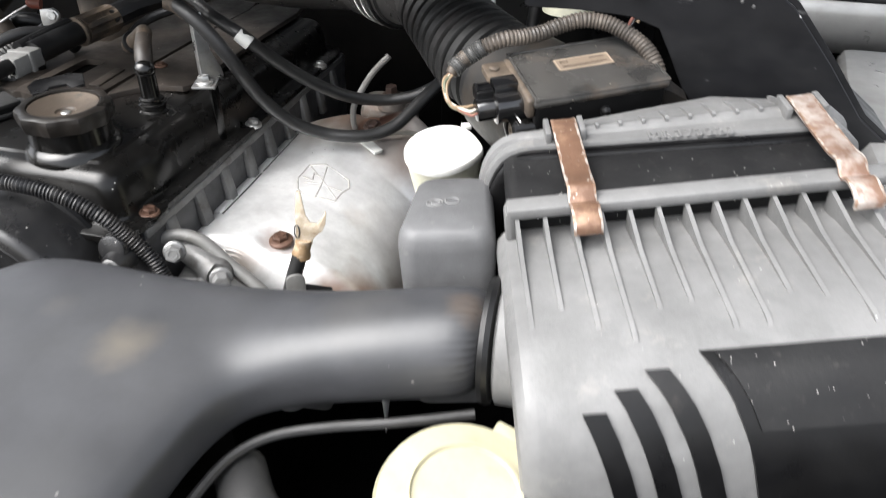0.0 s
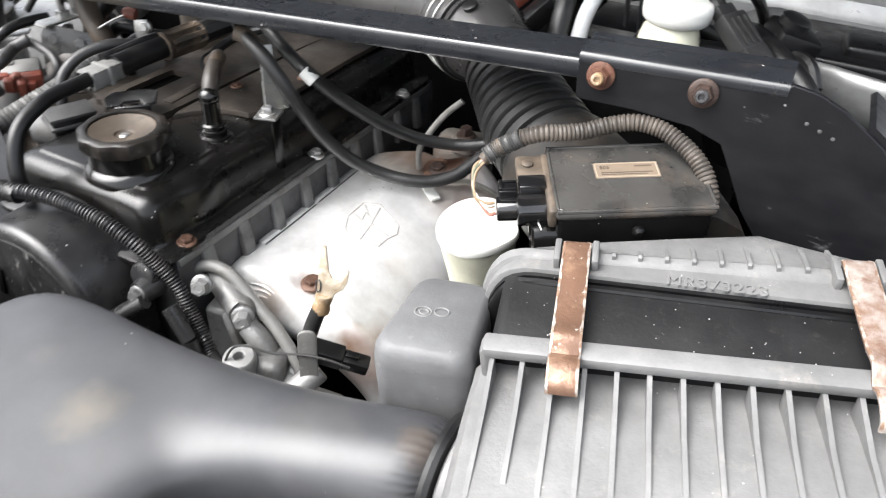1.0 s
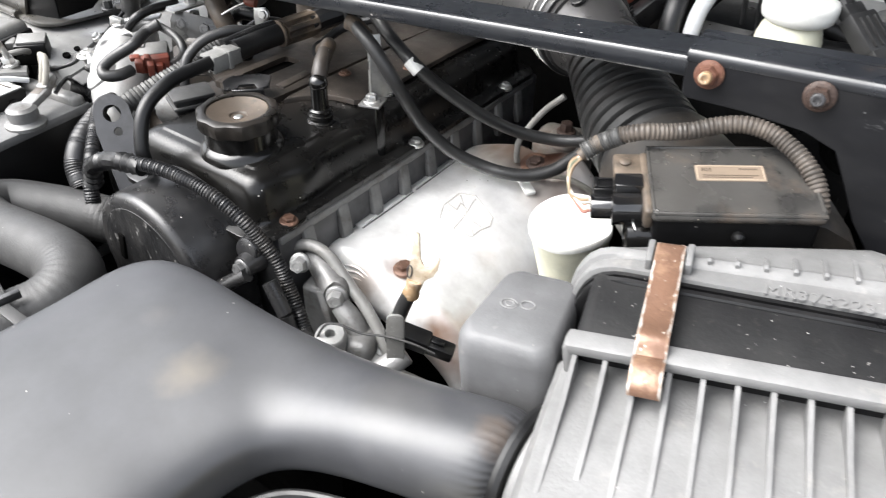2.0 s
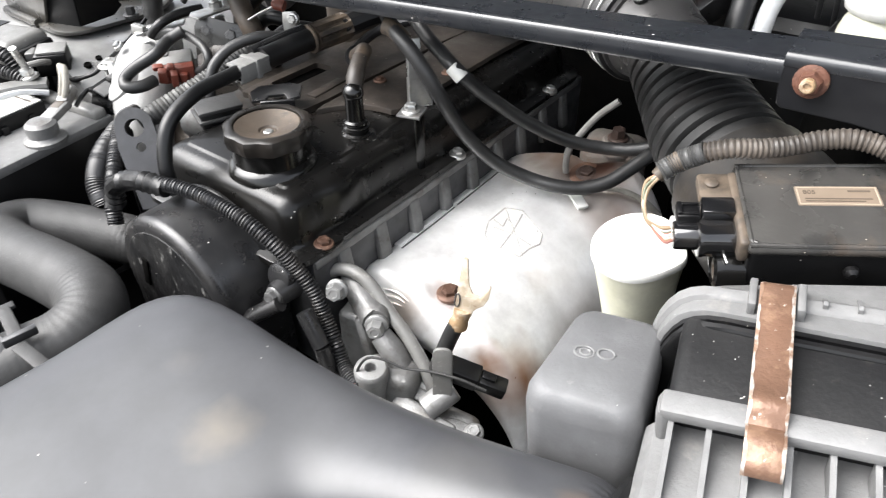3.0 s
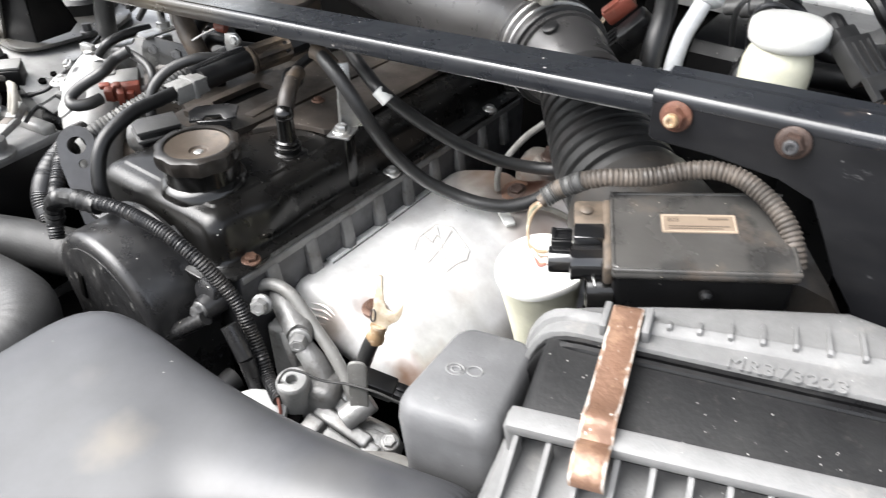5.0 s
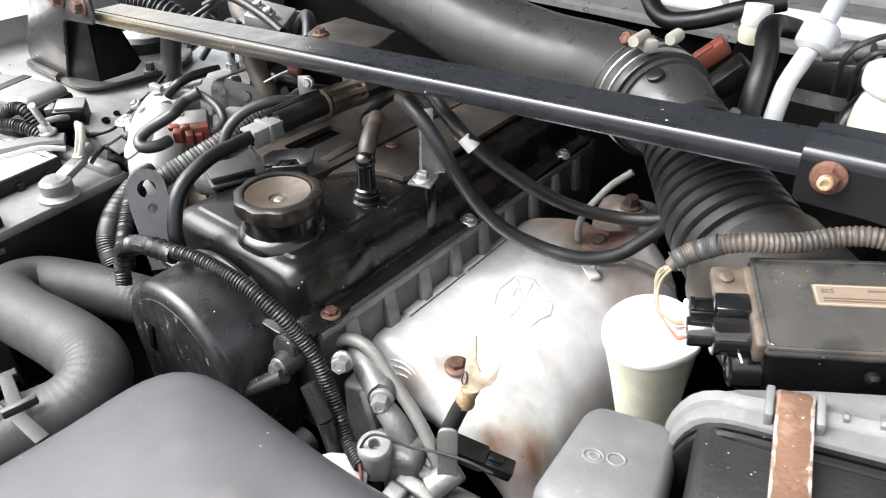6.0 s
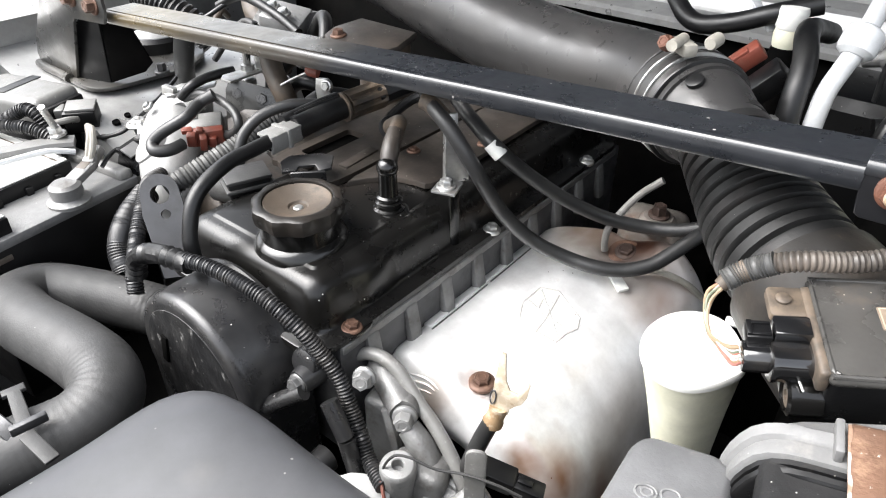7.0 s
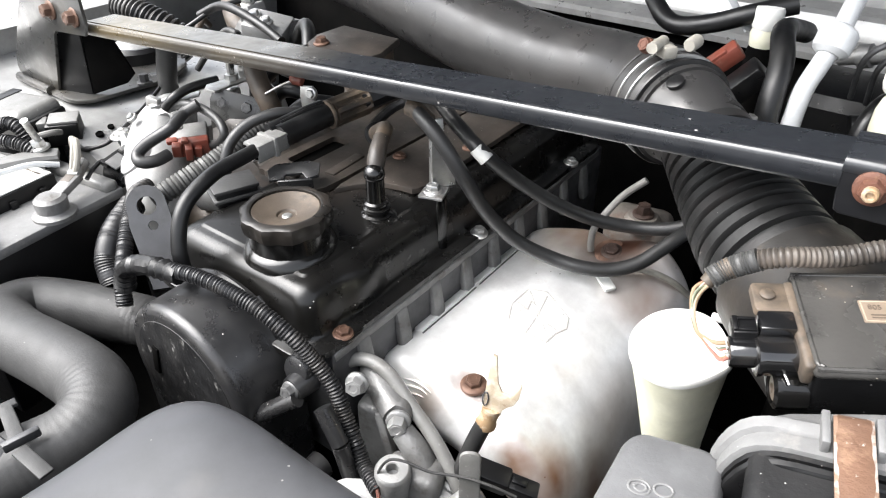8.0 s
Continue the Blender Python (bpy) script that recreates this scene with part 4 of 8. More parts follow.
# rear half: lid with a rolled lip, a slanted face and ribs
bm = bmesh.new()
sec = [(0.086, -0.012), (0.086, -0.005), (0.089, -0.002), (0.098, -0.001), (0.104, 0.001), (0.108, 0.006)]
rings = []
left = [(-0.054, -0.15), (-0.0535, -0.06), (-0.0525, -0.042), (-0.0505, -0.030), (-0.0475, -0.0205), (-0.0435, -0.0130), (-0.0385, -0.0072), (-0.0325, -0.0033), (-0.0255, -0.0008), (-0.018, 0.0)]
right = [(0.172, 0.0), (0.186, -0.004), (0.197, -0.014), (0.203, -0.034), (0.205, -0.06), (0.206, -0.15)]
arch = left + [(0.02, 0.0), (0.07, 0.0), (0.12, 0.0)] + right


def lid_v(v, u):
    """The lip runs slightly askew at its front and square at its back, and turns in at the left end."""
    skew = 0.055 * max(0.0, min(1.0, (0.101 - v) / 0.012))
    return v - skew * (u + 0.01) - 0.30 * max(0.0, -0.036 - u)


def arch_ring(v, k, lift=0.0):
    """The lid's outline, shrunk towards its middle by k metres."""
    return [F(u + (k if u < 0.07 else -k) * (1 if abs(u - 0.074) > 0.08 else 0), lid_v(v, u), w - k + lift) for u, w in arch]


loft(bm, [arch_ring(0.088, 0.012), arch_ring(0.088, 0.002), arch_ring(0.089, 0.0), arch_ring(0.097, 0.0), arch_ring(0.0985, 0.0005), arch_ring(0.1000, -0.0015), arch_ring(0.1060, -0.0022)], closed=False)
sh = part("lid_lip", bm, grey_plastic, airbox, sharp=50)
bm = bmesh.new()
loft(bm, [arch_ring(0.0800, 0.012), arch_ring(0.0800, 0.0045), arch_ring(0.0810, 0.0032), arch_ring(0.0835, 0.0028), arch_ring(0.0838, 0.0044), arch_ring(0.0850, 0.0044), arch_ring(0.0853, 0.0025), arch_ring(0.0885, 0.0022), arch_ring(0.0885, 0.012)], closed=False)
part("lid_seal", bm, black_plastic, sh, "black rubber seal under the lip")
bm = bmesh.new()
back = [(-0.070, 0.098), (-0.058, 0.1005), (-0.046, 0.1040), (-0.036, 0.1085), (-0.028, 0.1125), (-0.0115, 0.1205), (0.02, 0.1285), (0.05, 0.135), (0.095, 0.1435), (0.1204, 0.1474), (0.137, 0.1435), (0.154, 0.1380), (0.1675, 0.1290), (0.205, 0.115)]


def back_v(u):
    for (a, p), (b, q) in zip(back, back[1:]):
        if a <= u <= b:
            return p + (q - p) * (u - a) / (b - a)
    return 0.115


rings = []
for s, dz in ((0.0, -0.0025), (0.35, 0.001), (0.8, 0.005), (0.93, 0.008), (1.0, 0.013), (1.03, 0.035), (1.04, 0.08)):
    rings.append([F(u, lid_v(0.1055, u) * (1 - s) + back_v(min(0.205, max(-0.058, u))) * s, w - dz if w > -0.1 else w) for u, w in arch])
loft(bm, rings, closed=False)
lid_shell = part("lid_shell", bm, grey_plastic, airbox, sharp=50)
for i in range(9):
    u = 0.0305 + i * 0.0156
    deep = min(0.027, 0.0125 + 0.0030 * i)
    bm = bmesh.new()
    loft(bm, [[F(u + dx, v, w) for v, w in ((0.1005, -0.002), (0.1010, 0.0042), (0.1030, 0.0052), (0.101 + deep * 0.6, 0.0018), (0.101 + deep, -0.0025), (0.101 + deep, -0.008))] for dx in (-0.0011, 0.0011)])
    part("lid_rib", bm, grey_plastic, lid_shell)
# moulded part number on the lip
text = bpy.data.curves.new("moulded_number", "FONT")
text.body, text.size, text.extrude, text.bevel_depth = "MR373223", 0.0115, 0.0007, 0.0002
text.space_character = 1.15
holder = new("moulded_number_curve", text)
bpy.context.view_layer.update()
me = bpy.data.meshes.new_from_object(holder.evaluated_get(bpy.context.evaluated_depsgraph_get()))
bpy.data.objects.remove(holder)
me.transform(Matrix.Translation(-Vector(airbox.location)) @ FM @ pose(0.061, 0.0845, 0.0001, 0, 0, -4.3))
me.materials.clear()
me.materials.append(grey_plastic)
number = new("moulded_number", me)
number.parent = sh
tagged(number, "raised part number")


def strap(u, mat, label):
    """A sprung metal clip over the gap, with a hooked lower end."""
    b = bmesh.new()
    wide = 0.0085
    line = [(0.108, 0.000), (0.110, 0.0045), (0.107, 0.0070), (0.098, 0.0068), (0.070, 0.0060), (0.044, 0.0055), (0.034, 0.007), (0.029, 0.0065), (0.024, 0.002), (0.021, 0.0008), (0.016, 0.0035), (0.009, 0.0030), (0.0015, -0.001), (0.0005, -0.006)]
    pts = [p for p in smooth_path([(0, v, w) for v, w in line], 0.002)]
    rows_ = []
    for i, p in enumerate(pts):
        t = (pts[min(i + 1, len(pts) - 1)] - pts[max(i - 1, 0)]).normalized()
        nrm = Vector((0, t.z, -t.y))
        k = wide * (1.0 if 3 < i else 0.8)
        rows_.append([F(u + s * k, p.y + nrm.y * d, p.z + nrm.z * d) for s, d in ((-1, 0.0006), (-0.84 + 0.04 * math.sin(i * 0.37) + 0.035 * math.sin(i * 1.1), 0.0010), (0.85 + 0.04 * math.sin(i * 0.45) + 0.03 * math.sin(i * 1.3), 0.0010), (1, 0.0006), (1, -0.0006), (-1, -0.0006))])
    loft(b, rows_)
    clip_ob = part("clip", b, mat, airbox, label)
    for s in (-1, 1):
        b = bmesh.new()
        strip = []
        for i, ring in enumerate(rows_):
            outer, inner = (ring[0], ring[1]) if s < 0 else (ring[3], ring[2])
            lift = (FM.to_3x3() @ Vector((0, 0, 1))) * 0.0004
            strip.append([outer + lift, inner + lift, inner - lift, outer - lift])
        loft(b, strip)
        part("worn_edge", b, worn_zinc, clip_ob, "bare worn zinc edge")
    b = bmesh.new()
    rbox(b, FM @ pose(u - 0.0115, 0.101, 0.002), 0.004, 0.020, 0.012, 0.001)
    rbox(b, FM @ pose(u + 0.0115, 0.101, 0.002), 0.004, 0.020, 0.012, 0.001)
    part("clip_bracket", b, grey_plastic, clip_ob)
    return clip_ob


strap(0.0080, strap_metal, "rusted metal clip with worn zinc edges")
strap(0.166, pale_strap, "pale rusted metal clip")

# ---- air flow sensor on the housing ----
SM = axes((-0.058, 0.478, 1.147), (0.089, 0.047, 0.009), (-0.030, 0.064, 0.012))
sensor = thing("air_flow_sensor", SM @ Vector((0.05, 0.04, -0.05)), "brown dusty black air flow sensor box with faded label", "sensor")


def S(a, b, c):
    return SM @ Vector((a, b, c))


bm = bmesh.new()
rbox(bm, SM @ pose(0.052, 0.033, -0.022), 0.104, 0.068, 0.038, 0.004, 3)
part("body", bm, black_plastic, sensor)
bm = bmesh.new()
rbox(bm, SM @ pose(0.052, 0.033, -0.003), 0.108, 0.072, 0.009, 0.004, 3)
part("top", bm, sensor_plastic, sensor, "brown dusty lid")
bm = bmesh.new()
slab(bm, SM @ pose(0.052, 0.039, 0.0012), round_rect(0.045, 0.0165, 0.001), 0.0006)
label_plate = part("label", bm, label_mat, sensor, "small tan label with faded print")
bm = bmesh.new()
for a, b, w, h in ((0.052, 0.0461, 0.043, 0.0007), (0.052, 0.0319, 0.043, 0.0007), (0.0307, 0.039, 0.0007, 0.0145), (0.0733, 0.039, 0.0007, 0.0145)):
    rbox(bm, SM @ pose(a, b, 0.0019), w, h, 0.0003, 0)
part("label_frame", bm, pale_ink, label_plate)
bm = bmesh.new()
for a, b, w, h in ((0.064, 0.0430, 0.012, 0.0014), (0.052, 0.0365, 0.036, 0.0008), (0.050, 0.0345, 0.032, 0.0007)):
    rbox(bm, SM @ pose(a, b, 0.0019), w, h, 0.0003, 0)
part("label_print", bm, dark_ink, label_plate)
text = bpy.data.curves.new("label_code", "FONT")
text.body, text.size, text.extrude = "805", 0.0048, 0.0002
holder = new("label_code_curve", text)
bpy.context.view_layer.update()
me = bpy.data.meshes.new_from_object(holder.evaluated_get(bpy.context.evaluated_depsgraph_get()))
bpy.data.objects.remove(holder)
me.transform(Matrix.Translation(-Vector(sensor.location)) @ SM @ pose(0.0335, 0.0405, 0.0019))
me.materials.clear()
me.materials.append(dark_ink)
code = new("label_code", me)
code.parent = label_plate
bm = bmesh.new()
loft(bm, [[S(a, b, c) for a, c in ((0.100, -0.006 - k), (0.108, -0.008 - k), (0.118 + w, -0.020 - k), (0.132 + w, -0.046), (0.132 + w, -0.075), (0.100, -0.075))] for b, k, w in ((0.002, 0.004, 0.008), (0.010, 0.0, 0.008), (0.045, 0.0, 0.002), (0.066, 0.003, -0.006))])
part("outlet_shoulder", bm, mouth_rubber, sensor, "dusty dark plastic shoulder")
# front seam latch
bm = bmesh.new()
lathe(bm, SM @ pose(0.054, -0.003, -0.016, 90, 0, 0), [(0.004, 0), (0.004, 0.003), (0.002, 0.005)], 14)
part("latch", bm, black_plastic, sensor)
rim = [SM @ Vector((0.052 + x, 0.033 + y, 0.0005)) for x, y in round_rect(0.104, 0.068, 0.006, 4)]
bm = bmesh.new()
tube(bm, rim + [rim[0]], 0.0016, 8, 0.002)
part("lid_edge", bm, sensor_plastic, sensor, "dusty rolled lid edge")
# socket flange on the side, with a screw ear
bm = bmesh.new()
rbox(bm, SM @ pose(-0.0030, 0.031, -0.007), 0.006, 0.062, 0.016, 0.0022, 3)
part("socket_flange", bm, tan_plastic, sensor, "tan dusty socket flange")
bm = bmesh.new()
slab(bm, SM @ pose(-0.014, 0.050, -0.005), round_rect(0.020, 0.022, 0.003), 0.005, 0.001)
ear = part("screw_ear", bm, tan_plastic, sensor, "tan dusty screw ear")
bm = bmesh.new()
lathe(bm, SM @ pose(-0.016, 0.051, 0.0), [(0.0042, 0), (0.0042, 0.0015), (0.003, 0.0022), (0.0004, 0.0022)], 14)
part("screw", bm, tan_plastic, ear)


def shell_ring(a, b0, c0, wide, high, r):
    """A rounded section of a plug, across the box's side."""
    return [S(a, b0 + p, c0 + q) for p, q in round_rect(wide, high, r, 5)]


bm = bmesh.new()
loft(bm, [shell_ring(a, 0.0175, -0.013, 0.022 - k, 0.021 - k, 0.0085 - k * 0.4) for a, k in ((0.0, 0.001), (-0.022, 0.001), (-0.0235, 0.0), (-0.0255, 0.0), (-0.0262, 0.002))])
rbox(bm, SM @ pose(-0.0145, 0.0305, -0.004), 0.019, 0.0135, 0.013, 0.0015)
part("socket", bm, chrome_plastic, sensor, "glossy black socket")
bm = bmesh.new()
lathe(bm, SM @ pose(0.001, 0.0085, -0.030, 0, -90, 0), [(0.0115, 0), (0.0118, 0.010), (0.0115, 0.016), (0.0088, 0.0175), (0.0080, 0.010), (0.0078, 0.004), (0.001, 0.004)], 22)
stub = part("pressure_stub", bm, black_paint, sensor, "black round stub with a dusty bore")
bm = bmesh.new()
lathe(bm, SM @ pose(-0.009, 0.0085, -0.030, 0, -90, 0), [(0.0076, 0), (0.0072, 0.006), (0.003, 0.0065), (0.0025, 0.001)], 18)
part("bore_plug", bm, tan_plastic, stub, "tan dusty bore")
bm = bmesh.new()
tube(bm, [S(-0.012 - 0.004 * math.cos(radians(a)), 0.0085 + 0.014 * math.cos(radians(a)), -0.030 + 0.014 * math.sin(radians(a))) for a in range(-80, 121, 20)], 0.0007, 6, 0.002)
part("spring_wire", bm, steel, stub, "thin spring wire clip")
plug = thing("wiring_plug", S(-0.031, 0.020, -0.013), "glossy black wiring plug beside the reservoir", "connector")
bm = bmesh.new()
loft(bm, [shell_ring(a, 0.0195, -0.013, 0.0165 - k, 0.0165 - k, 0.007 - k * 0.4) for a, k in ((-0.024, 0.0), (-0.038, 0.0), (-0.0395, 0.001), (-0.040, 0.003))])
part("shell", bm, chrome_plastic, plug)
bm = bmesh.new()
rbox(bm, SM @ pose(-0.0315, 0.0285, -0.0045), 0.0135, 0.0125, 0.009, 0.0014)
rbox(bm, SM @ pose(-0.0365, 0.0285, 0.0008), 0.003, 0.010, 0.0022, 0.0006)
part("latch", bm, black_plastic, plug)
bm = bmesh.new()
for k in range(2):
    rbox(bm, SM @ pose(-0.0315, 0.0245 + k * 0.008, 0.0004), 0.012, 0.0018, 0.0016, 0.0005)
part("latch_rail", bm, black_plastic, plug)

# corrugated sensor cable
CP = [V(-0.130, 0.519, 1.148), V(-0.122, 0.526, 1.155), V(-0.108, 0.530, 1.165), V(-0.094, 0.533, 1.171), V(-0.080, 0.541, 1.172), V(-0.066, 0.550, 1.174), V(-0.052, 0.558, 1.179), V(-0.036, 0.563, 1.183), V(-0.020, 0.565, 1.182), V(-0.006, 0.563, 1.178), V(0.008, 0.558, 1.172), V(0.019, 0.552, 1.164), V(0.027, 0.546, 1.152), V(0.031, 0.543, 1.135)]
cable = thing("sensor_cable", CP[4], "dusty corrugated cable conduit over the sensor box", "cable")
loose_part("conduit", CP[2:], ribbed(0.0064, 0.0031, 0.0012), dusty_conduit, cable, n=14, step=0.0005)
loose_part("taped_start", CP[:3], lambda s, f: 0.0062 + 0.0011 * math.sin(s * 1500) ** 2, grey_conduit, cable, "black tape wound round the conduit", n=12, step=0.0007)
bm = bmesh.new()
tube(bm, [V(-0.131, 0.517, 1.145), V(-0.127, 0.522, 1.151), V(-0.121, 0.5265, 1.156)], lambda s, f: 0.0045 + 0.0025 * f, 12)
part("tape", bm, tan_plastic, cable, "dusty tape wrap")
for i, mat in enumerate((wire_tan, wire_tan, wire_green, wire_red, wire_white, wire_tan, wire_red)):
    d = (i - 3) * 0.0015
    e = 0.0012 * math.sin(i * 2.1)
    end = S(-0.0405, 0.0195 - d * 1.3, -0.012 + e)
    loose_part("wire", [V(-0.129 - d * 0.3, 0.519 + d * 0.4, 1.147 + e), V(-0.1335 - d * 0.5 + e, 0.511 + d, 1.141), V(-0.131 - d * 0.6, 0.502 + d, 1.134 + e), (V(-0.124, 0.492, 1.130) + V(-d * 0.6, d, e)), end + V(-0.005, -0.002, -0.001), end], 0.0009 + 0.0001 * (i % 3), mat, cable, n=7, step=0.002)

# ---- ribbed intake bellows and duct ----
bellows = thing("intake_bellows", (-0.13, 0.62, 1.10), "black ribbed rubber intake bellows", "intake hose")
BP = [(-0.055, 0.570, 1.102), (-0.088, 0.595, 1.111), (-0.130, 0.630, 1.122), (-0.168, 0.668, 1.138), (-0.204, 0.702, 1.154), (-0.252, 0.742, 1.164)]


def bellows_r(s, f):
    if f < 0.15:
        return 0.047
    if f > 0.95:
        return 0.043
    return 0.0460 - 0.009 * max(0.0, min(1.0, (f - 0.35) / 0.4)) - 0.0085 * (0.5 - 0.5 * math.cos(2 * math.pi * s / 0.0127)) ** 12


loose_part("bellows", BP, bellows_r, bellows_rubber, bellows, n=40, step=0.0009)
bm = bmesh.new()
tube(bm, [(-0.040, 0.552, 1.100), (-0.072, 0.580, 1.106), (-0.098, 0.603, 1.111)], lambda s, f: 0.054 - 0.006 * max(0.0, f - 0.55), 36)
part("mouth", bm, mouth_rubber, bellows, "brown dusty end collar")
duct = thing("intake_duct", (-0.45, 0.80, 1.09), "smooth black plastic intake duct", "intake duct")
DP = [(-0.224, 0.712, 1.160), (-0.264, 0.745, 1.160), (-0.315, 0.775, 1.155), (-0.40, 0.80, 1.146), (-0.50, 0.83, 1.145), (-0.62, 0.87, 1.150), (-0.75, 0.92, 1.155), (-0.9, 0.98, 1.15)]
loose_part("pipe", DP, lambda s, f: 0.044 + 0.006 * min(1.0, max(0.0, (f - 0.15) * 3)), duct_plastic, duct, n=36, step=0.006)
bm = bmesh.new()
tube(bm, [(-0.190, 0.690, 1.153), (-0.205, 0.700, 1.156), (-0.220, 0.711, 1.159), (-0.241, 0.726, 1.160), (-0.279, 0.755, 1.159)], lambda s, f: 0.0330 + 0.0135 * min(1.0, f * 1.7), 36)
sleeve = part("sleeve", bm, duct_plastic, duct, "black rubber sleeve")
dirn = (Vector(DP[1]) - Vector(DP[0])).normalized()
for k, r, half, mat, label in ((0.020, 0.0478, 0.0011, steel, "bright steel wire band"), (0.034, 0.0480, 0.0011, steel, "bright steel wire band"), (0.008, 0.0472, 0.0016, rubber, "black sleeve lip"), (0.047, 0.0474, 0.0016, rubber, "black sleeve lip")):
    m = up_frame(Vector(DP[0]) + dirn * k, dirn)
    bm = bmesh.new()
    lathe(bm, m, [(r - 0.002, -half), (r, -half * 0.7), (r + 0.0006, 0.0), (r, half * 0.7), (r - 0.002, half)], 56)
    part("band" if mat is steel else "sleeve_lip", bm, mat, sleeve, label)
bm = bmesh.new()
lathe(bm, up_frame((-0.2302, 0.6923, 1.1960), (-0.24, -0.45, 0.86)), [(0.0072, -0.002), (0.0072, 0.0010), (0.0060, 0.0016), (0.001, 0.0017)], 24)
part("moulded_disc", bm, rubber, sleeve, "small dark moulded disc")
bm = bmesh.new()
SQ = up_frame((-0.2475, 0.7150, 1.2015), (-0.16, -0.26, 0.95))
for u, v, w, h in ((0, 0.0045, 0.011, 0.0016), (0, -0.0045, 0.011, 0.0016), (0.0047, 0, 0.0016, 0.0076), (-0.0047, 0, 0.0016, 0.0076), (0.001, 0, 0.004, 0.0016)):
    rbox(bm, SQ @ pose(u, v, 0), w, h, 0.0022, 0.0005)
part("moulded_mark", bm, rubber, sleeve, "small square moulded mark")
clamp_at = Vector((-0.253, 0.717, 1.2115))
bm = bmesh.new()
rbox(bm, axes(clamp_at, dirn, (0.4, -0.6, 0)), 0.026, 0.013, 0.011, 0.003)
lathe(bm, axes(clamp_at + Vector((0.020, 0.010, 0.006)), (1, 0, 0), (0, 0, 1)), [(0.0058, -0.008), (0.0058, 0.006), (0.0045, 0.009)], 14)
lathe(bm, axes(clamp_at + Vector((-0.002, -0.01, 0.006)), (1, 0, 0), (0, 0, 1)), [(0.0048, -0.012), (0.0048, 0.012)], 12)
part("clamp_screw", bm, pale_tube, sleeve, "steel clamp screw")
bolt(sleeve, clamp_at + Vector((-0.010, -0.012, 0.004)), (-0.4, -1, 0.5), 0.006, rust, 1.1, 0.006)

# ---- strut brace ----
brace = thing("strut_brace", (-0.45, 0.60, 1.15), "black painted steel strut brace with chipped paint", "brace")
BA, BB = Vector((-0.060, 0.578, 1.2085)), Vector((-0.94, 0.578, 1.139))
BD = (BB - BA).normalized()
bm = bmesh.new()
side = Vector((0, 1, 0))
high = side.cross(BD)
if high.z < 0:
    high = -high
rings = []
prof = [(-0.0160, 0.00775), (-0.0163, 0.0048), (-0.0188, 0.0048), (-0.0191, 0.00775), (-0.0202, 0.0074), (-0.0214, 0.0066), (-0.0223, 0.0053), (-0.0228, 0.0036), (-0.0230, 0.0015), (-0.0230, -0.0055), (-0.0215, -0.00775), (0.0215, -0.00775), (0.0230, -0.0060), (0.0230, 0.0060), (0.0215, 0.00775)]
for k in (0.0, 0.3, 0.6, 1.0):
    c = BA.lerp(BB, k) + side * 0.023
    rings.append([c + side * a + high * b for a, b in prof])
loft(bm, rings)
beam = part("beam", bm, brace_paint, brace)
# plate that carries the beam: upright face with a folded top and a sloping end
bm = bmesh.new()
face = [(-0.0855, 1.219), (-0.0855, 1.200), (-0.084, 1.190), (-0.081, 1.188), (-0.041, 1.189), (0.0, 1.187), (0.022, 1.180), (0.034, 1.160), (0.048, 1.135), (0.063, 1.117), (0.085, 1.07), (0.09, 0.98), (0.386, 0.98), (0.386, 1.06),
        (0.24, 1.085), (0.185, 1.125), (0.152, 1.164), (0.115, 1.204), (0.104, 1.211), (0.088, 1.221), (0.070, 1.2285), (0.053, 1.231), (0.046, 1.2225)]
slab(bm, axes((0, 0.572, 0), (1, 0, 0), (0, 0, 1)), face, 0.004, 0.0008, 1)
face_plate = part("face_plate", bm, plate_paint, brace)
bm = bmesh.new()
rings = []
for x, dz in ((-0.0860, 0.0015), (0.052, 0.0098)):
    rings.append([V(x, y, z + dz) for y, z in ((0.5677, 1.2128), (0.5670, 1.2150), (0.5669, 1.2172), (0.5678, 1.2196), (0.5698, 1.2214), (0.5728, 1.2224), (0.5870, 1.2246), (0.5874, 1.2190), (0.5900, 1.2190), (0.5904, 1.2252), (0.5985, 1.2266), (0.5985, 1.2180), (0.574, 1.2150), (0.5705, 1.2128))])
loft(bm, rings)
part("folded_top", bm, brace_paint, brace)
bolt(face_plate, (-0.0682, 0.5660, 1.2094), (0.05, -1, 0.1), 0.0071, rust, 1.42, 0.008, "rusty flange nut")
bolt(face_plate, (0.0020, 0.5660, 1.2138), (0.05, -1, 0.1), 0.0071, dark_nut, 1.42, 0.008, "dark rusty flange nut")
for at, mat, ln in (((-0.0682, 0.5660, 1.2094), tan_metal, 0.012), ((0.0020, 0.5660, 1.2138), dark_steel, 0.010)):
    bm = bmesh.new()
    lathe(bm, up_frame(at, (0.05, -1, 0.1)), [(0.0044, 0), (0.0044, ln), (0.0036, ln + 0.001), (0.0024, ln + 0.001), (0.0018, ln - 0.001)], 14)
    part("stud", bm, mat, face_plate)
for i in range(3):
    bm = bmesh.new()
    lathe(bm, up_frame((0.0685 + i * 0.0088, 0.5683, 1.2085 - i * 0.0030), (0, -1, 0)), [(0.0017, -0.001), (0.0013, 0.0006), (0.0004, 0.0009)], 10)
    part("paint_nib", bm, zinc_dull, face_plate)
bm = bmesh.new()
loft(bm, [[V(x + dx, y, z + dz) for y, dx, dz in ((0.5722, 0.0, 0.0), (0.5722, 0.0030, 0.0030), (0.640, 0.0030, 0.0030), (0.640, 0.0, 0.0))] for x, z in ((0.104, 1.211), (0.115, 1.204), (0.152, 1.164), (0.185, 1.125), (0.238, 1.086))])
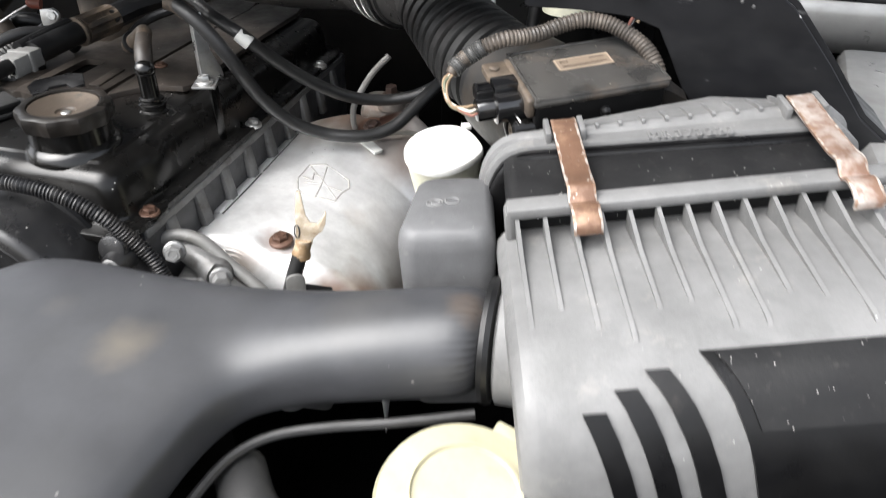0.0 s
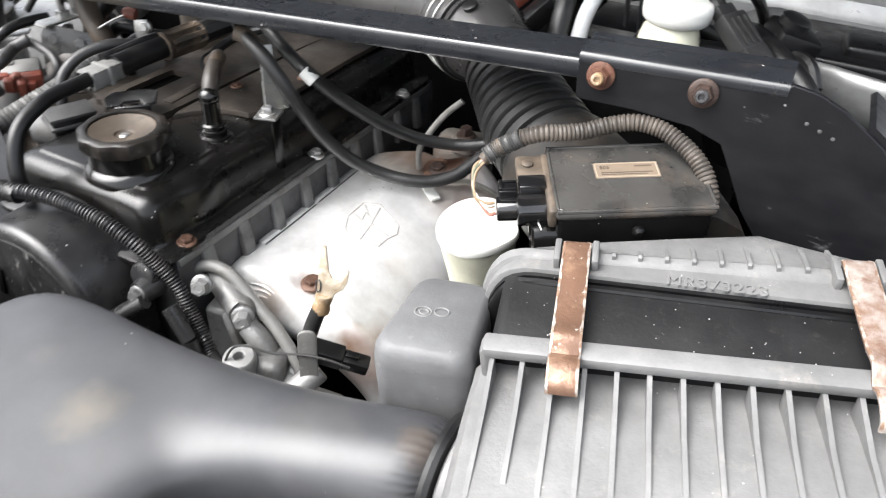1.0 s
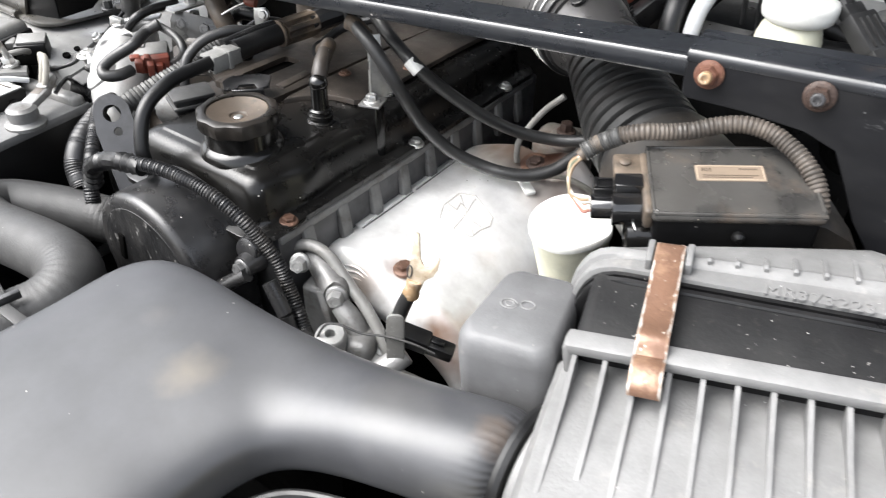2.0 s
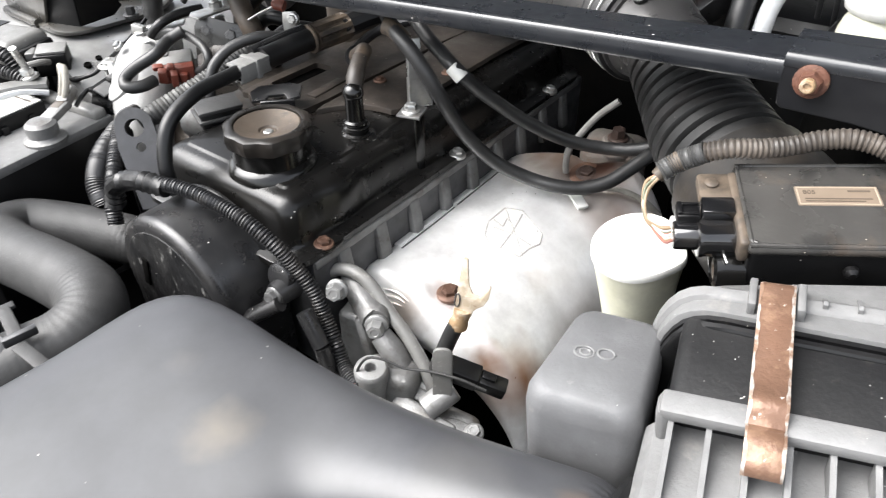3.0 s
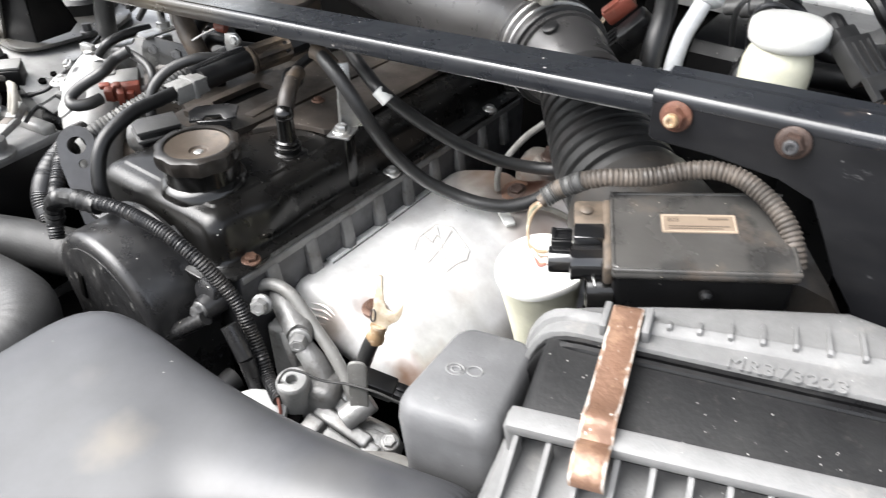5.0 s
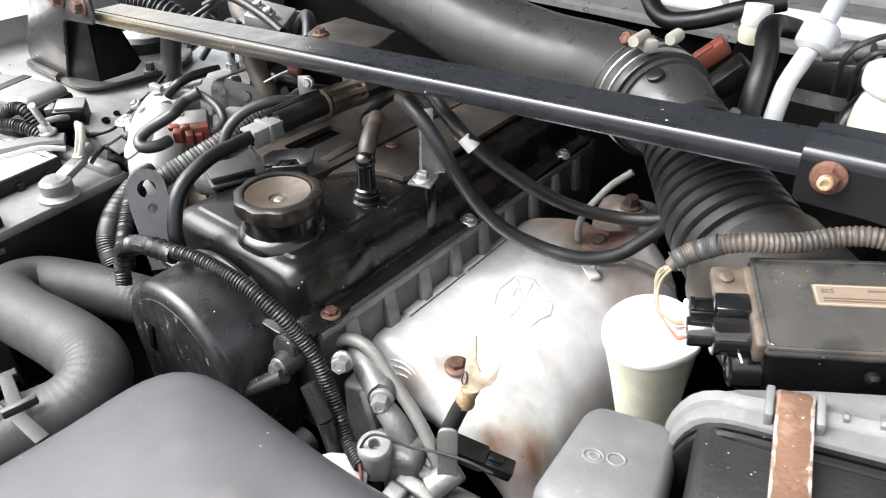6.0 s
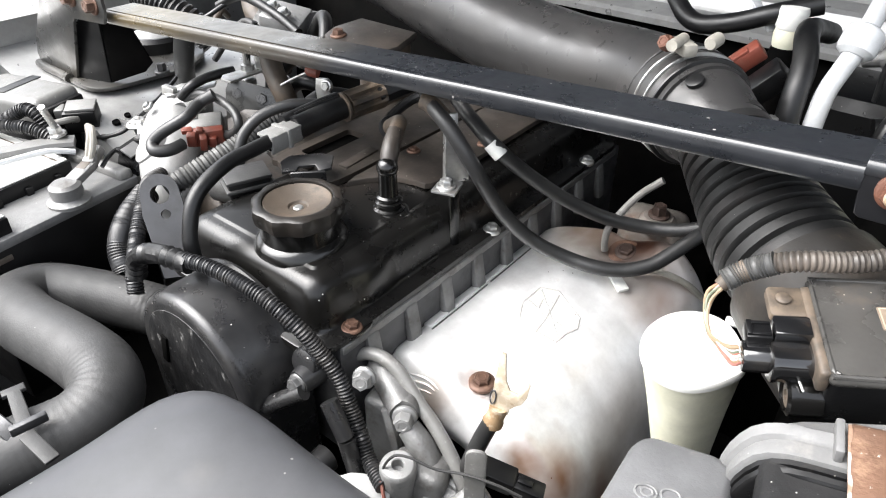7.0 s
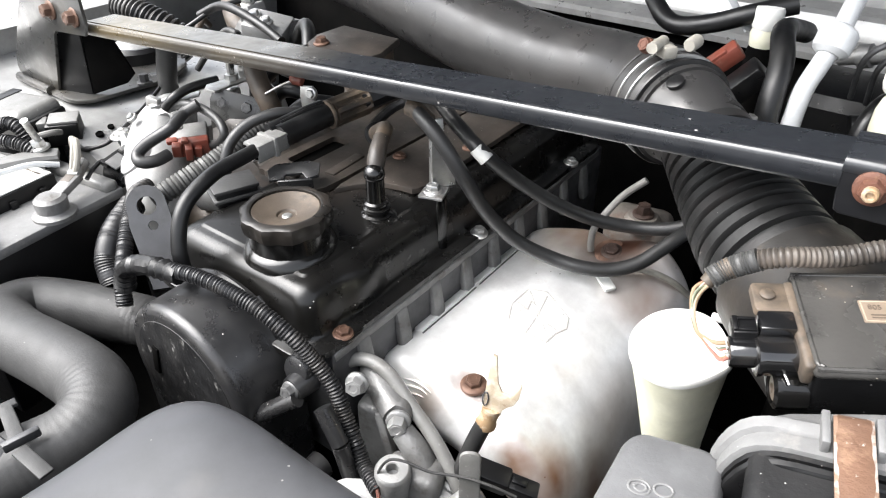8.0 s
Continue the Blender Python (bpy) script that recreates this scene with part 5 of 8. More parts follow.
part("end_flange", bm, plate_paint, brace, "folded black end flange")
# far end: angled bracket standing on the wheel arch
far = thing("brace_bracket", (-1.05, 0.60, 1.045), "black folded steel bracket on the far strut tower", "bracket")
bm = bmesh.new()
slab(bm, axes((0, 0.572, 0), (1, 0, 0), (0, 0, 1)), [(-1.145, 1.036), (-1.043, 1.034), (-1.003, 1.122), (-0.996, 1.128), (-0.921, 1.135), (-0.913, 1.150), (-0.913, 1.182), (-1.04, 1.190), (-1.086, 1.140), (-1.128, 1.085), (-1.140, 1.070), (-1.148, 1.052)], 0.004, 0.001)
far_plate = part("front_plate", bm, bracket_paint, far)
loose_part("weld_bead", [(-1.142, 0.564, 1.038), (-1.110, 0.563, 1.037), (-1.080, 0.563, 1.037), (-1.050, 0.562, 1.037)], lambda s, f: 0.006 + 0.0006 * math.sin(s * 700), bracket_paint, far_plate, "rough weld bead", n=10)
bm = bmesh.new()
slab(bm, axes((-1.040, 0.577, 1.034), (1, 0.30, 0), (0, 0, 1)), [(-0.006, 0), (0.053, 0.004), (0.060, 0.096), (0.034, 0.096), (0.012, 0.076)], 0.004, 0.001)
part("box_front", bm, black_plastic, far)
bm = bmesh.new()
slab(bm, axes((-0.989, 0.592, 1.038), (0.72, 0.70, 0), (0, 0, 1)), [(0, 0), (0.048, 0.014), (0.060, 0.026), (0.036, 0.092), (0.006, 0.092)], 0.004, 0.001)
part("box_side", bm, dark_bay, far)
bm = bmesh.new()
slab(bm, pose(0, 0, 1.0325), smooth_outline([(-1.19, 0.575), (-1.134, 0.5655), (-1.075, 0.562), (-1.020, 0.559), (-0.990, 0.563), (-0.974, 0.580), (-0.969, 0.607), (-0.966, 0.640), (-0.962, 0.675), (-0.975, 0.720), (-1.03, 0.76), (-1.2, 0.76)]), 0.005, 0.002)
far_foot = part("foot", bm, bracket_paint, far, "brownish worn foot plate")
for x in (-0.99, -0.935):
    bolt(far_plate, (x, 0.5675, 1.156), (0, -1, 0.1), 0.0085, brown_bolt, 1.4, 0.011)
bolt(far_foot, (-0.967, 0.655, 1.040), (0, 0, 1), 0.007, dark_steel, 1.5, 0.012)
bm = bmesh.new()
lathe(bm, pose(-1.080, 0.718, 1.034), [(0.050, 0), (0.050, 0.020), (0.045, 0.026), (0.040, 0.026), (0.038, 0.020), (0.022, 0.022), (0.004, 0.024)], 32)
mount = part("strut_mount", bm, rubber, far_foot, "black rubber strut mount")
bm = bmesh.new()
lathe(bm, pose(-1.080, 0.718, 1.054), [(0.036, 0), (0.033, 0.004), (0.022, 0.007), (0.010, 0.0075), (0.009, 0.010), (0.002, 0.0105)], 32)
part("mount_cap", bm, bright_alloy, far_foot, "pale domed steel cap")

# ---- white fluid reservoir in front of the sensor ----
RA = Vector((-0.140, 0.553, 1.060))
RN = Vector((-0.06, -0.13, 0.98)).normalized()
RM = up_frame(RA, RN)
res = thing("fluid_reservoir", RA - RN * 0.13, "ivory plastic fluid reservoir with white screw cap", "reservoir")


def res_ring(k, z, lift=0.0):
    """The bottle's outline: a rounded oval with one blunt corner."""
    ring = []
    for i in range(72):
        a = 2 * math.pi * i / 72
        r = 0.0368 + 0.0032 * math.sin(a) ** 2 - 0.0032 * max(0.0, math.cos(a - 0.75)) ** 6 - 0.0020 * max(0.0, math.cos(a + 0.75)) ** 6 + 0.0022 * max(0.0, math.cos(a - 0.02)) ** 24
        ring.append(RM @ Vector((-0.005 + r * k * math.cos(a), 0.001 + r * k * math.sin(a), z + lift * math.cos(a))))
    return ring


bm = bmesh.new()
loft(bm, [res_ring(k, z) for k, z in ((0.46, -0.150), (0.52, -0.146), (0.62, -0.100), (0.765, -0.050), (0.90, -0.012), (0.925, -0.004), (0.93, -0.001))])
res_body = part("body", bm, ivory, res)
bm = bmesh.new()
loft(bm, [res_ring(k, z) for k, z in ((0.940, -0.0045), (0.962, -0.004), (0.965, -0.001), (0.960, 0.0010), (0.94, 0.0022), (0.88, 0.0026), (0.40, 0.0030), (0.05, 0.0030))])
lid_top = part("cap", bm, white_plastic, res, "white plastic cap")
bm = bmesh.new()
rbox(bm, RM @ pose(0.008, 0.039, 0.002, 0, 0, 10), 0.010, 0.006, 0.005, 0.0012)
part("tab", bm, white_plastic, lid_top)
bm = bmesh.new()
rbox(bm, RM @ pose(-0.031, 0.004, -0.075, 0, -8, 0), 0.002, 0.010, 0.110, 0.0008)
part("moulding_seam", bm, ivory, res_body)

# ---- grey box cover beside the filter ----
GM = axes((-0.102, 0.392, 1.106), (0.97, 0.22, 0.06), (-0.25, 0.95, 0.02))
cover = thing("grey_relay_cover", GM @ Vector((0, 0, -0.16)), "grey moulded plastic relay cover with rounded edges", "cover")
bm = bmesh.new()
rings = []
for w, sx, sy, r in ((-0.16, 0.058, 0.070, 0.010), (-0.10, 0.061, 0.076, 0.011), (-0.016, 0.064, 0.082, 0.012), (-0.007, 0.062, 0.080, 0.012), (-0.002, 0.057, 0.075, 0.012), (0.0, 0.050, 0.068, 0.011), (0.0002, 0.02, 0.03, 0.008)):
    rings.append([GM @ Vector((x + max(0.0, 0.010 - 0.25 * (x + 0.03)) * max(0.0, (y + 0.02) / 0.06), y, w - 0.004 * max(0.0, (y + 0.02) / 0.06))) for x, y in round_rect(sx, sy, r, 6)])
loft(bm, rings)
grey_shell = part("shell", bm, cap_plastic, cover, sharp=50)
bm = bmesh.new()
for cx_, rr in ((-0.0100, 0.0044), (0.0015, 0.0038), (-0.0095, 0.0024)):
    pts = [GM @ Vector((cx_ + 0.002 + rr * math.cos(radians(a)) * 1.25, 0.000 + 0.2 * cx_ + rr * math.sin(radians(a)), -0.0009)) for a in range(0, 361, 30)]
    tube(bm, pts, 0.0007, 6, 0.002)
part("moulded_sign", bm, grey_plastic, grey_shell, "small moulded sign")

# ---- intake snorkel across the front ----
snorkel = thing("intake_snorkel", (-0.26, 0.25, 0.98), "dusty black plastic intake snorkel with flat wide mouth", "intake duct")


def oval(c, across, high_dir, a, b, power, n=40):
    pts = []
    for k in range(n):
        t = 2 * math.pi * k / n
        ct, st = math.cos(t), math.sin(t)
        pts.append(c + across * (a * math.copysign(abs(ct) ** (2 / power), ct)) + high_dir * (b * math.copysign(abs(st) ** (2 / power), st)))
    return pts


stations = [((-0.052, 0.2815), (-0.052, 0.3535), 1.056, 0.034, 2.1), ((-0.085, 0.276), (-0.085, 0.348), 1.053, 0.0335, 2.1), ((-0.120, 0.269), (-0.125, 0.340), 1.048, 0.032, 2.2), ((-0.150, 0.263), (-0.170, 0.333), 1.043, 0.030, 2.4),
            ((-0.172, 0.256), (-0.235, 0.327), 1.038, 0.028, 2.8), ((-0.186, 0.247), (-0.310, 0.329), 1.035, 0.029, 3.0), ((-0.195, 0.235), (-0.384, 0.330), 1.034, 0.031, 3.7), ((-0.200, 0.217), (-0.412, 0.298), 1.033, 0.031, 3.7),
            ((-0.203, 0.19), (-0.408, 0.243), 1.032, 0.029, 3.7), ((-0.205, 0.15), (-0.412, 0.175), 1.031, 0.030, 5.0), ((-0.207, 0.08), (-0.413, 0.085), 1.029, 0.031, 5.0), ((-0.208, -0.02), (-0.414, -0.02), 1.026, 0.031, 5.0)]
rings = []
for a, b, z, half, pw in stations:
    a, b = Vector((*a, z)), Vector((*b, z))
    rings.append(oval((a + b) / 2, (b - a).normalized(), Vector((0, 0, 1)), (b - a).length / 2, half, pw))
bm = bmesh.new()
loft(bm, rings)
body = part("duct", bm, snorkel_plastic, snorkel, sharp=60)
sub = body.modifiers.new("smooth", "SUBSURF")
sub.levels = sub.render_levels = 2
bm = bmesh.new()
tube(bm, [(-0.056, 0.284, 1.026), (-0.10, 0.270, 1.021), (-0.14, 0.259, 1.017), (-0.170, 0.247, 1.014), (-0.187, 0.230, 1.012), (-0.195, 0.205, 1.010), (-0.198, 0.17, 1.008), (-0.20, 0.08, 1.004)], 0.0032, 8)
part("seam_flange", bm, soft_rubber, body)
bm = bmesh.new()
lathe(bm, up_frame((-0.054, 0.318, 1.0565), (1, 0.02, 0.05)), [(0.034, -0.004), (0.0385, -0.003), (0.0395, 0.0), (0.0385, 0.003), (0.034, 0.004)], 40)
part("seal_ring", bm, rubber, body, "black seal ring")
bm = bmesh.new()
lathe(bm, up_frame((-0.050, 0.3178, 1.056), (1, 0.05, 0.05)), [(0.034, 0), (0.0375, 0.002), (0.038, 0.025), (0.040, 0.05)], 40)
part("housing_spigot", bm, grey_plastic, front_shell)

# ivory cap below the snorkel
filler = thing("washer_filler_cap", (-0.062, 0.205, 0.935), "ivory plastic filler cap below the snorkel", "cap")
WM = up_frame((-0.048, 0.217, 1.035), (0.1, -0.1, 1))
bm = bmesh.new()
lathe(bm, WM, [(0.028, -0.10), (0.030, -0.022), (0.034, -0.020)], 40)
part("neck", bm, yellowed, filler)
bm = bmesh.new()
lathe(bm, WM, [(0.034, -0.021), (0.045, -0.020), (0.047, -0.002), (0.045, 0.003), (0.034, 0.006), (0.006, 0.007)], 40)
lid_ = part("lid", bm, yellowed, filler)
bm = bmesh.new()
rbox(bm, WM @ pose(0.014, 0.045, -0.008, 0, 0, -15), 0.016, 0.012, 0.022, 0.002)
part("tab", bm, yellowed, lid_)
bm = bmesh.new()
lathe(bm, WM, [(0.030, 0.0062), (0.030, 0.0082), (0.0285, 0.0085), (0.0275, 0.0062)], 40)
part("raised_ring", bm, yellowed, lid_)
bm = bmesh.new()
tube(bm, [(-0.19, 0.235, 0.99), (-0.165, 0.205, 0.995), (-0.135, 0.19, 0.985), (-0.115, 0.20, 0.96)], 0.016, 16)
single("washer_hose", bm, hose_rubber, (-0.16, 0.2, 0.96), "grey rubber hose beside the filler cap", "hose")

# ---- hoses over the heat shield ----
vac = thing("vacuum_hose", (-0.427, 0.606, 1.151), "thick black rubber hose looping over the heat shield", "hose", "hoses over the heat shield")
loose_part("pipe", [(-0.455, 0.625, 1.160), (-0.427, 0.606, 1.151), (-0.400, 0.602, 1.133), (-0.379, 0.609, 1.100), (-0.364, 0.632, 1.052), (-0.344, 0.658, 1.015), (-0.315, 0.677, 0.997), (-0.286, 0.686, 0.993), (-0.263, 0.698, 0.993), (-0.242, 0.713, 1.000), (-0.228, 0.730, 1.012), (-0.214, 0.752, 1.026), (-0.200, 0.782, 1.036), (-0.180, 0.815, 1.04)], 0.0072, soft_rubber, vac, n=18)
loose_part("end_sleeve", [(-0.437, 0.605, 1.153), (-0.428, 0.6065, 1.1505), (-0.414, 0.606, 1.142)], 0.0084, tan_plastic, vac, "tan end sleeve", n=16)
band_hose = thing("fuel_hose", (-0.37, 0.63, 1.11), "black rubber hose with a white band", "hose", "hoses over the heat shield")
HP = [(-0.455, 0.660, 1.150), (-0.425, 0.648, 1.135), (-0.400, 0.639, 1.126), (-0.374, 0.632, 1.116), (-0.357, 0.657, 1.086), (-0.333, 0.694, 1.050), (-0.305, 0.732, 1.021), (-0.271, 0.758, 1.010), (-0.237, 0.768, 1.015), (-0.21, 0.775, 1.028), (-0.18, 0.79, 1.045)]
band_pipe = loose_part("pipe", HP, 0.0070, soft_rubber, band_hose, n=18)
bm = bmesh.new()
a, b = Vector((-0.379, 0.6305, 1.119)), Vector((-0.367, 0.633, 1.108))
lathe(bm, up_frame(a, b - a), [(0.0073, 0), (0.0076, 0.001), (0.0076, 0.014), (0.0073, 0.015)], 16)
part("white_band", bm, white_plastic, band_pipe, "white printed band")
hose("vent_pipe", [(-0.303, 0.742, 0.976), (-0.304, 0.741, 0.988), (-0.300, 0.740, 1.010), (-0.285, 0.760, 1.040), (-0.265, 0.770, 1.062)], 0.0037, vent_tube, "thin pale grey vent pipe behind the shield", n=10)
clip_thing = thing("wire_clip", (-0.276, 0.708, 0.966), "white wire tag lying on the heat shield", "tag")
bm = bmesh.new()
rbox(bm, axes(shield_top(-0.2715, 0.7080) + V(0, 0, 0.0030), (0.80, -0.60, -0.12), (0.6, 0.8, 0.05)), 0.036, 0.012, 0.004, 0.001)
part("tag", bm, white_plastic, clip_thing)
loose_part("wire", [(-0.270, 0.716, 0.980), (-0.252, 0.722, 0.985), (-0.234, 0.732, 0.984), (-0.213, 0.746, 0.972), (-0.199, 0.768, 0.946)], 0.0034, pale_tube, clip_thing, n=8)

# plug lead
lead = thing("spark_plug_lead", (-0.449, 0.568, 1.052), "black rubber spark plug lead with dusty elbow", "plug lead")
bm = bmesh.new()
lathe(bm, pose(-0.449, 0.568, 1.052), [(0.0155, 0), (0.0155, 0.003), (0.0125, 0.0045), (0.0125, 0.007), (0.0135, 0.0085), (0.0135, 0.0105), (0.0105, 0.012), (0.0118, 0.0135), (0.0118, 0.0155), (0.0095, 0.017), (0.0090, 0.019), (0.0088, 0.040)], 24)
part("boot", bm, black_paint, lead)
bm = bmesh.new()
lathe(bm, pose(-0.4505, 0.5695, 1.095), [(0.002, -0.0095), (0.0068, -0.0074), (0.0096, -0.003), (0.0102, 0.0), (0.0096, 0.004), (0.0068, 0.0078), (0.002, 0.0098)], 20)
part("knuckle", bm, black_paint, lead)
loose_part("elbow", [(-0.4505, 0.570, 1.093), (-0.455, 0.578, 1.104), (-0.461, 0.589, 1.112), (-0.466, 0.598, 1.117)], lambda s, f: 0.0072 + 0.0016 * math.sin(math.pi * min(1.0, f * 1.1)), dusty_paint, lead, "dusty black elbow", n=20)
loose_part("sleeve", [(-0.460, 0.588, 1.110), (-0.468, 0.602, 1.115), (-0.477, 0.616, 1.115), (-0.489, 0.626, 1.108), (-0.503, 0.632, 1.098), (-0.516, 0.640, 1.090)], lambda s, f: 0.0074 + 0.0014 * f, cap_dust, lead, "brown dusty sleeve", n=20)
bm = bmesh.new()
lathe(bm, up_frame((-0.506, 0.634, 1.096), (-0.8, 0.3, -0.5)), [(0.0088, -0.003), (0.0118, -0.002), (0.0122, 0.001), (0.0088, 0.002)], 20)
part("ring", bm, rubber, lead, "black rubber ring")
loose_part("far_lead", [(-0.516, 0.640, 1.090), (-0.533, 0.664, 1.090), (-0.53, 0.70, 1.10), (-0.50, 0.73, 1.11), (-0.47, 0.75, 1.12)], 0.0055, rubber, lead)

# hose bracket on the valve cover edge
br = thing("hose_bracket", (-0.413, 0.612, 1.0), "thin zinc steel bracket holding the hoses", "bracket")
bm = bmesh.new()
rbox(bm, axes((-0.413, 0.611, 1.0695), (0.9, 0.3, 0), (-0.3, 0.9, 0)), 0.024, 0.026, 0.003, 0.001)
BRX = axes((-0.4165, 0.624, 1.069), (0.55, 0.80, 0), (-0.06, 0.10, 1))
slab(bm, BRX, [(-0.010, 0.0), (0.016, 0.0), (0.0155, 0.008), (0.007, 0.030), (0.0055, 0.068), (-0.0065, 0.068), (-0.008, 0.030)], 0.0022, 0.0006)
rbox(bm, BRX @ pose(-0.0085, 0.030, 0.004, 0, 0, -2), 0.0018, 0.060, 0.008, 0.0005)
br_strip = part("strip", bm, steel, br)
bm = bmesh.new()
rbox(bm, axes((-0.406, 0.613, 1.034), (0.2, 1, 0), (0, 0, 1)), 0.012, 0.070, 0.003, 0.001)
part("leg", bm, black_paint, br)
bolt(br_strip, (-0.4135, 0.610, 1.0715), (0, 0, 1), 0.0065, steel, 1.5, 0.007)

# ---- breather pipe and wiring beside the cover ----
pcv = thing("breather_hose", (-0.545, 0.41, 1.03), "black breather hose with grey clip", "hose")
loose_part("pipe", [(-0.538, 0.412, 1.030), (-0.543, 0.415, 1.060), (-0.549, 0.432, 1.090), (-0.556, 0.47, 1.103), (-0.563, 0.51, 1.102), (-0.572, 0.55, 1.099), (-0.575, 0.585, 1.100)], 0.0070, rubber, pcv, n=16)
bm = bmesh.new()
m = axes((-0.571, 0.548, 1.099), (-0.05, 1, 0), (1, 0.1, 0))
rbox(bm, m @ pose(-0.002, 0, 0), 0.040, 0.022, 0.017, 0.002)
clip_block = part("clip", bm, grey_clip, pcv, "light grey plastic clip")
bm = bmesh.new()
rbox(bm, m @ pose(0.001, 0, 0.0005), 0.006, 0.0255, 0.0205, 0.0015)
part("collar_band", bm, grey_clip, clip_block)
for k in range(3):
    bm = bmesh.new()
    rbox(bm, m @ pose(-0.012, -0.0075 + k * 0.0075, 0.0088), 0.020, 0.0032, 0.003, 0.0008)
    part("finger", bm, grey_clip, clip_block)
    bm = bmesh.new()
    rbox(bm, m @ pose(0.0125, -0.0075 + k * 0.0075, 0.0086), 0.015, 0.0026, 0.0024, 0.0008)
    part("finger", bm, grey_clip, clip_block)
for v, ln in ((-0.0038, 0.036), (0.0038, 0.036)):
    bm = bmesh.new()
    rbox(bm, m @ pose(-0.002, v, 0.0087), ln, 0.0016, 0.0012, 0.0003)
    part("groove", bm, soft_rubber, clip_block, "dark groove")
for u, w in ((-0.0065, 0.004), (0.0, 0.0045), (0.0065, 0.004), (-0.0075, -0.004), (0.0075, -0.004)):
    bm = bmesh.new()
    rbox(bm, m @ pose(-0.0222, u, w), 0.002, 0.0036, 0.004, 0.0005)
    part("socket", bm, dark_bay, clip_block, "dark socket hole")
bm = bmesh.new()
rbox(bm, m @ pose(-0.002, -0.0128, 0.003), 0.018, 0.004, 0.006, 0.001)
part("latch", bm, grey_clip, clip_block)
loose_part("thick_sleeve", [(-0.572, 0.565, 1.100), (-0.570, 0.60, 1.102), (-0.567, 0.632, 1.103)], 0.0120, rubber, pcv, n=20)
loose_part("flat_rib", [(-0.577, 0.572, 1.111), (-0.575, 0.60, 1.1135), (-0.572, 0.630, 1.1145)], 0.0024, rubber, pcv, n=8)
bm = bmesh.new()
rings = []
for i in range(9):
    k = i / 8
    c = Vector((-0.567, 0.630, 1.103)).lerp(Vector((-0.558, 0.672, 1.106)), k)
    rings.append([c + Vector((math.cos(2 * math.pi * j / 40), 0, math.sin(2 * math.pi * j / 40))) * (0.0155 - (0.0034 if j % 5 < 2 and 0 < i < 8 else 0)) for j in range(40)])
loft(bm, rings)
collar = part("ribbed_collar", bm, cap_dust, pcv, "brown dusty ribbed collar")
bm = bmesh.new()
lathe(bm, up_frame((-0.5672, 0.629, 1.103), (0.2, 1, 0.07)), [(0.0120, -0.0015), (0.0156, -0.001), (0.0156, 0.001), (0.0120, 0.0015)], 28)
part("tan_ring", bm, tan_plastic, collar, "tan lock ring")
loose_part("side_pipe", [(-0.583, 0.560, 1.106), (-0.580, 0.595, 1.109), (-0.576, 0.628, 1.111)], 0.0065, rubber, pcv, n=14)
loose_part("end_pipe", [(-0.558, 0.668, 1.106), (-0.55, 0.70, 1.11), (-0.54, 0.74, 1.11)], 0.013, rubber, pcv)

# harness over the timing cover
HN = [(-0.575, 0.394, 1.035), (-0.545, 0.393, 1.048), (-0.512, 0.399, 1.054), (-0.478, 0.405, 1.053), (-0.440, 0.411, 1.044), (-0.410, 0.417, 1.026), (-0.394, 0.424, 1.003), (-0.378, 0.427, 0.981), (-0.365, 0.425, 0.957), (-0.350, 0.420, 0.939), (-0.335, 0.413, 0.926), (-0.309, 0.402, 0.925)]
harness = thing("engine_harness", HN[3], "black corrugated wiring harness over the timing cover", "cable")
loose_part("conduit", HN[1:], ribbed(0.0070, 0.0031, 0.0013), conduit, harness, n=14, step=0.0006)
loose_part("taped_branch", [(-0.520, 0.397, 1.050), (-0.545, 0.393, 1.049), (-0.575, 0.392, 1.040), (-0.600, 0.390, 1.025), (-0.612, 0.390, 1.00)], lambda s, f: 0.009 + 0.0012 * math.sin(s * 800), rubber, harness, "black tape wrap")
loose_part("thin_wire", [(-0.314, 0.404, 0.930), (-0.312, 0.408, 0.944), (-0.305, 0.413, 0.956), (-0.292, 0.418, 0.958), (-0.274, 0.424, 0.954), (-0.252, 0.434, 0.955), (-0.230, 0.443, 0.952), (-0.212, 0.452, 0.943)], 0.0012, hose_rubber, harness, n=8)
loose_part("red_wire", [(-0.312, 0.402, 0.930), (-0.307, 0.399, 0.924), (-0.304, 0.396, 0.914), (-0.310, 0.390, 0.900)], 0.0016, wire_red, harness, n=6)
hose("corrugated_loom", [(-0.632, 0.392, 0.965), (-0.641, 0.400, 0.985), (-0.661, 0.420, 1.003), (-0.683, 0.444, 1.020), (-0.712, 0.472, 1.028), (-0.735, 0.50, 1.02)], ribbed(0.0085, 0.0031, 0.0012), conduit, "black corrugated loom beside the lifting eye", "cable", 12, 0.0009)
hose("wide_loom", [(-0.685, 0.412, 0.955), (-0.703, 0.420, 0.975), (-0.715, 0.440, 0.995), (-0.735, 0.478, 1.005)], ribbed(0.0145, 0.0030, 0.0010), conduit, "wide black corrugated loom beside the battery", "cable", 16, 0.0011)
hose("injector_loom", [(-0.672, 0.470, 1.036), (-0.666, 0.484, 1.043), (-0.658, 0.516, 1.053), (-0.651, 0.552, 1.063), (-0.645, 0.60, 1.080), (-0.62, 0.66, 1.085)], ribbed(0.0115, 0.0048, 0.002), grey_conduit, "dusty grey corrugated loom along the intake", "cable", 16, 0.001)

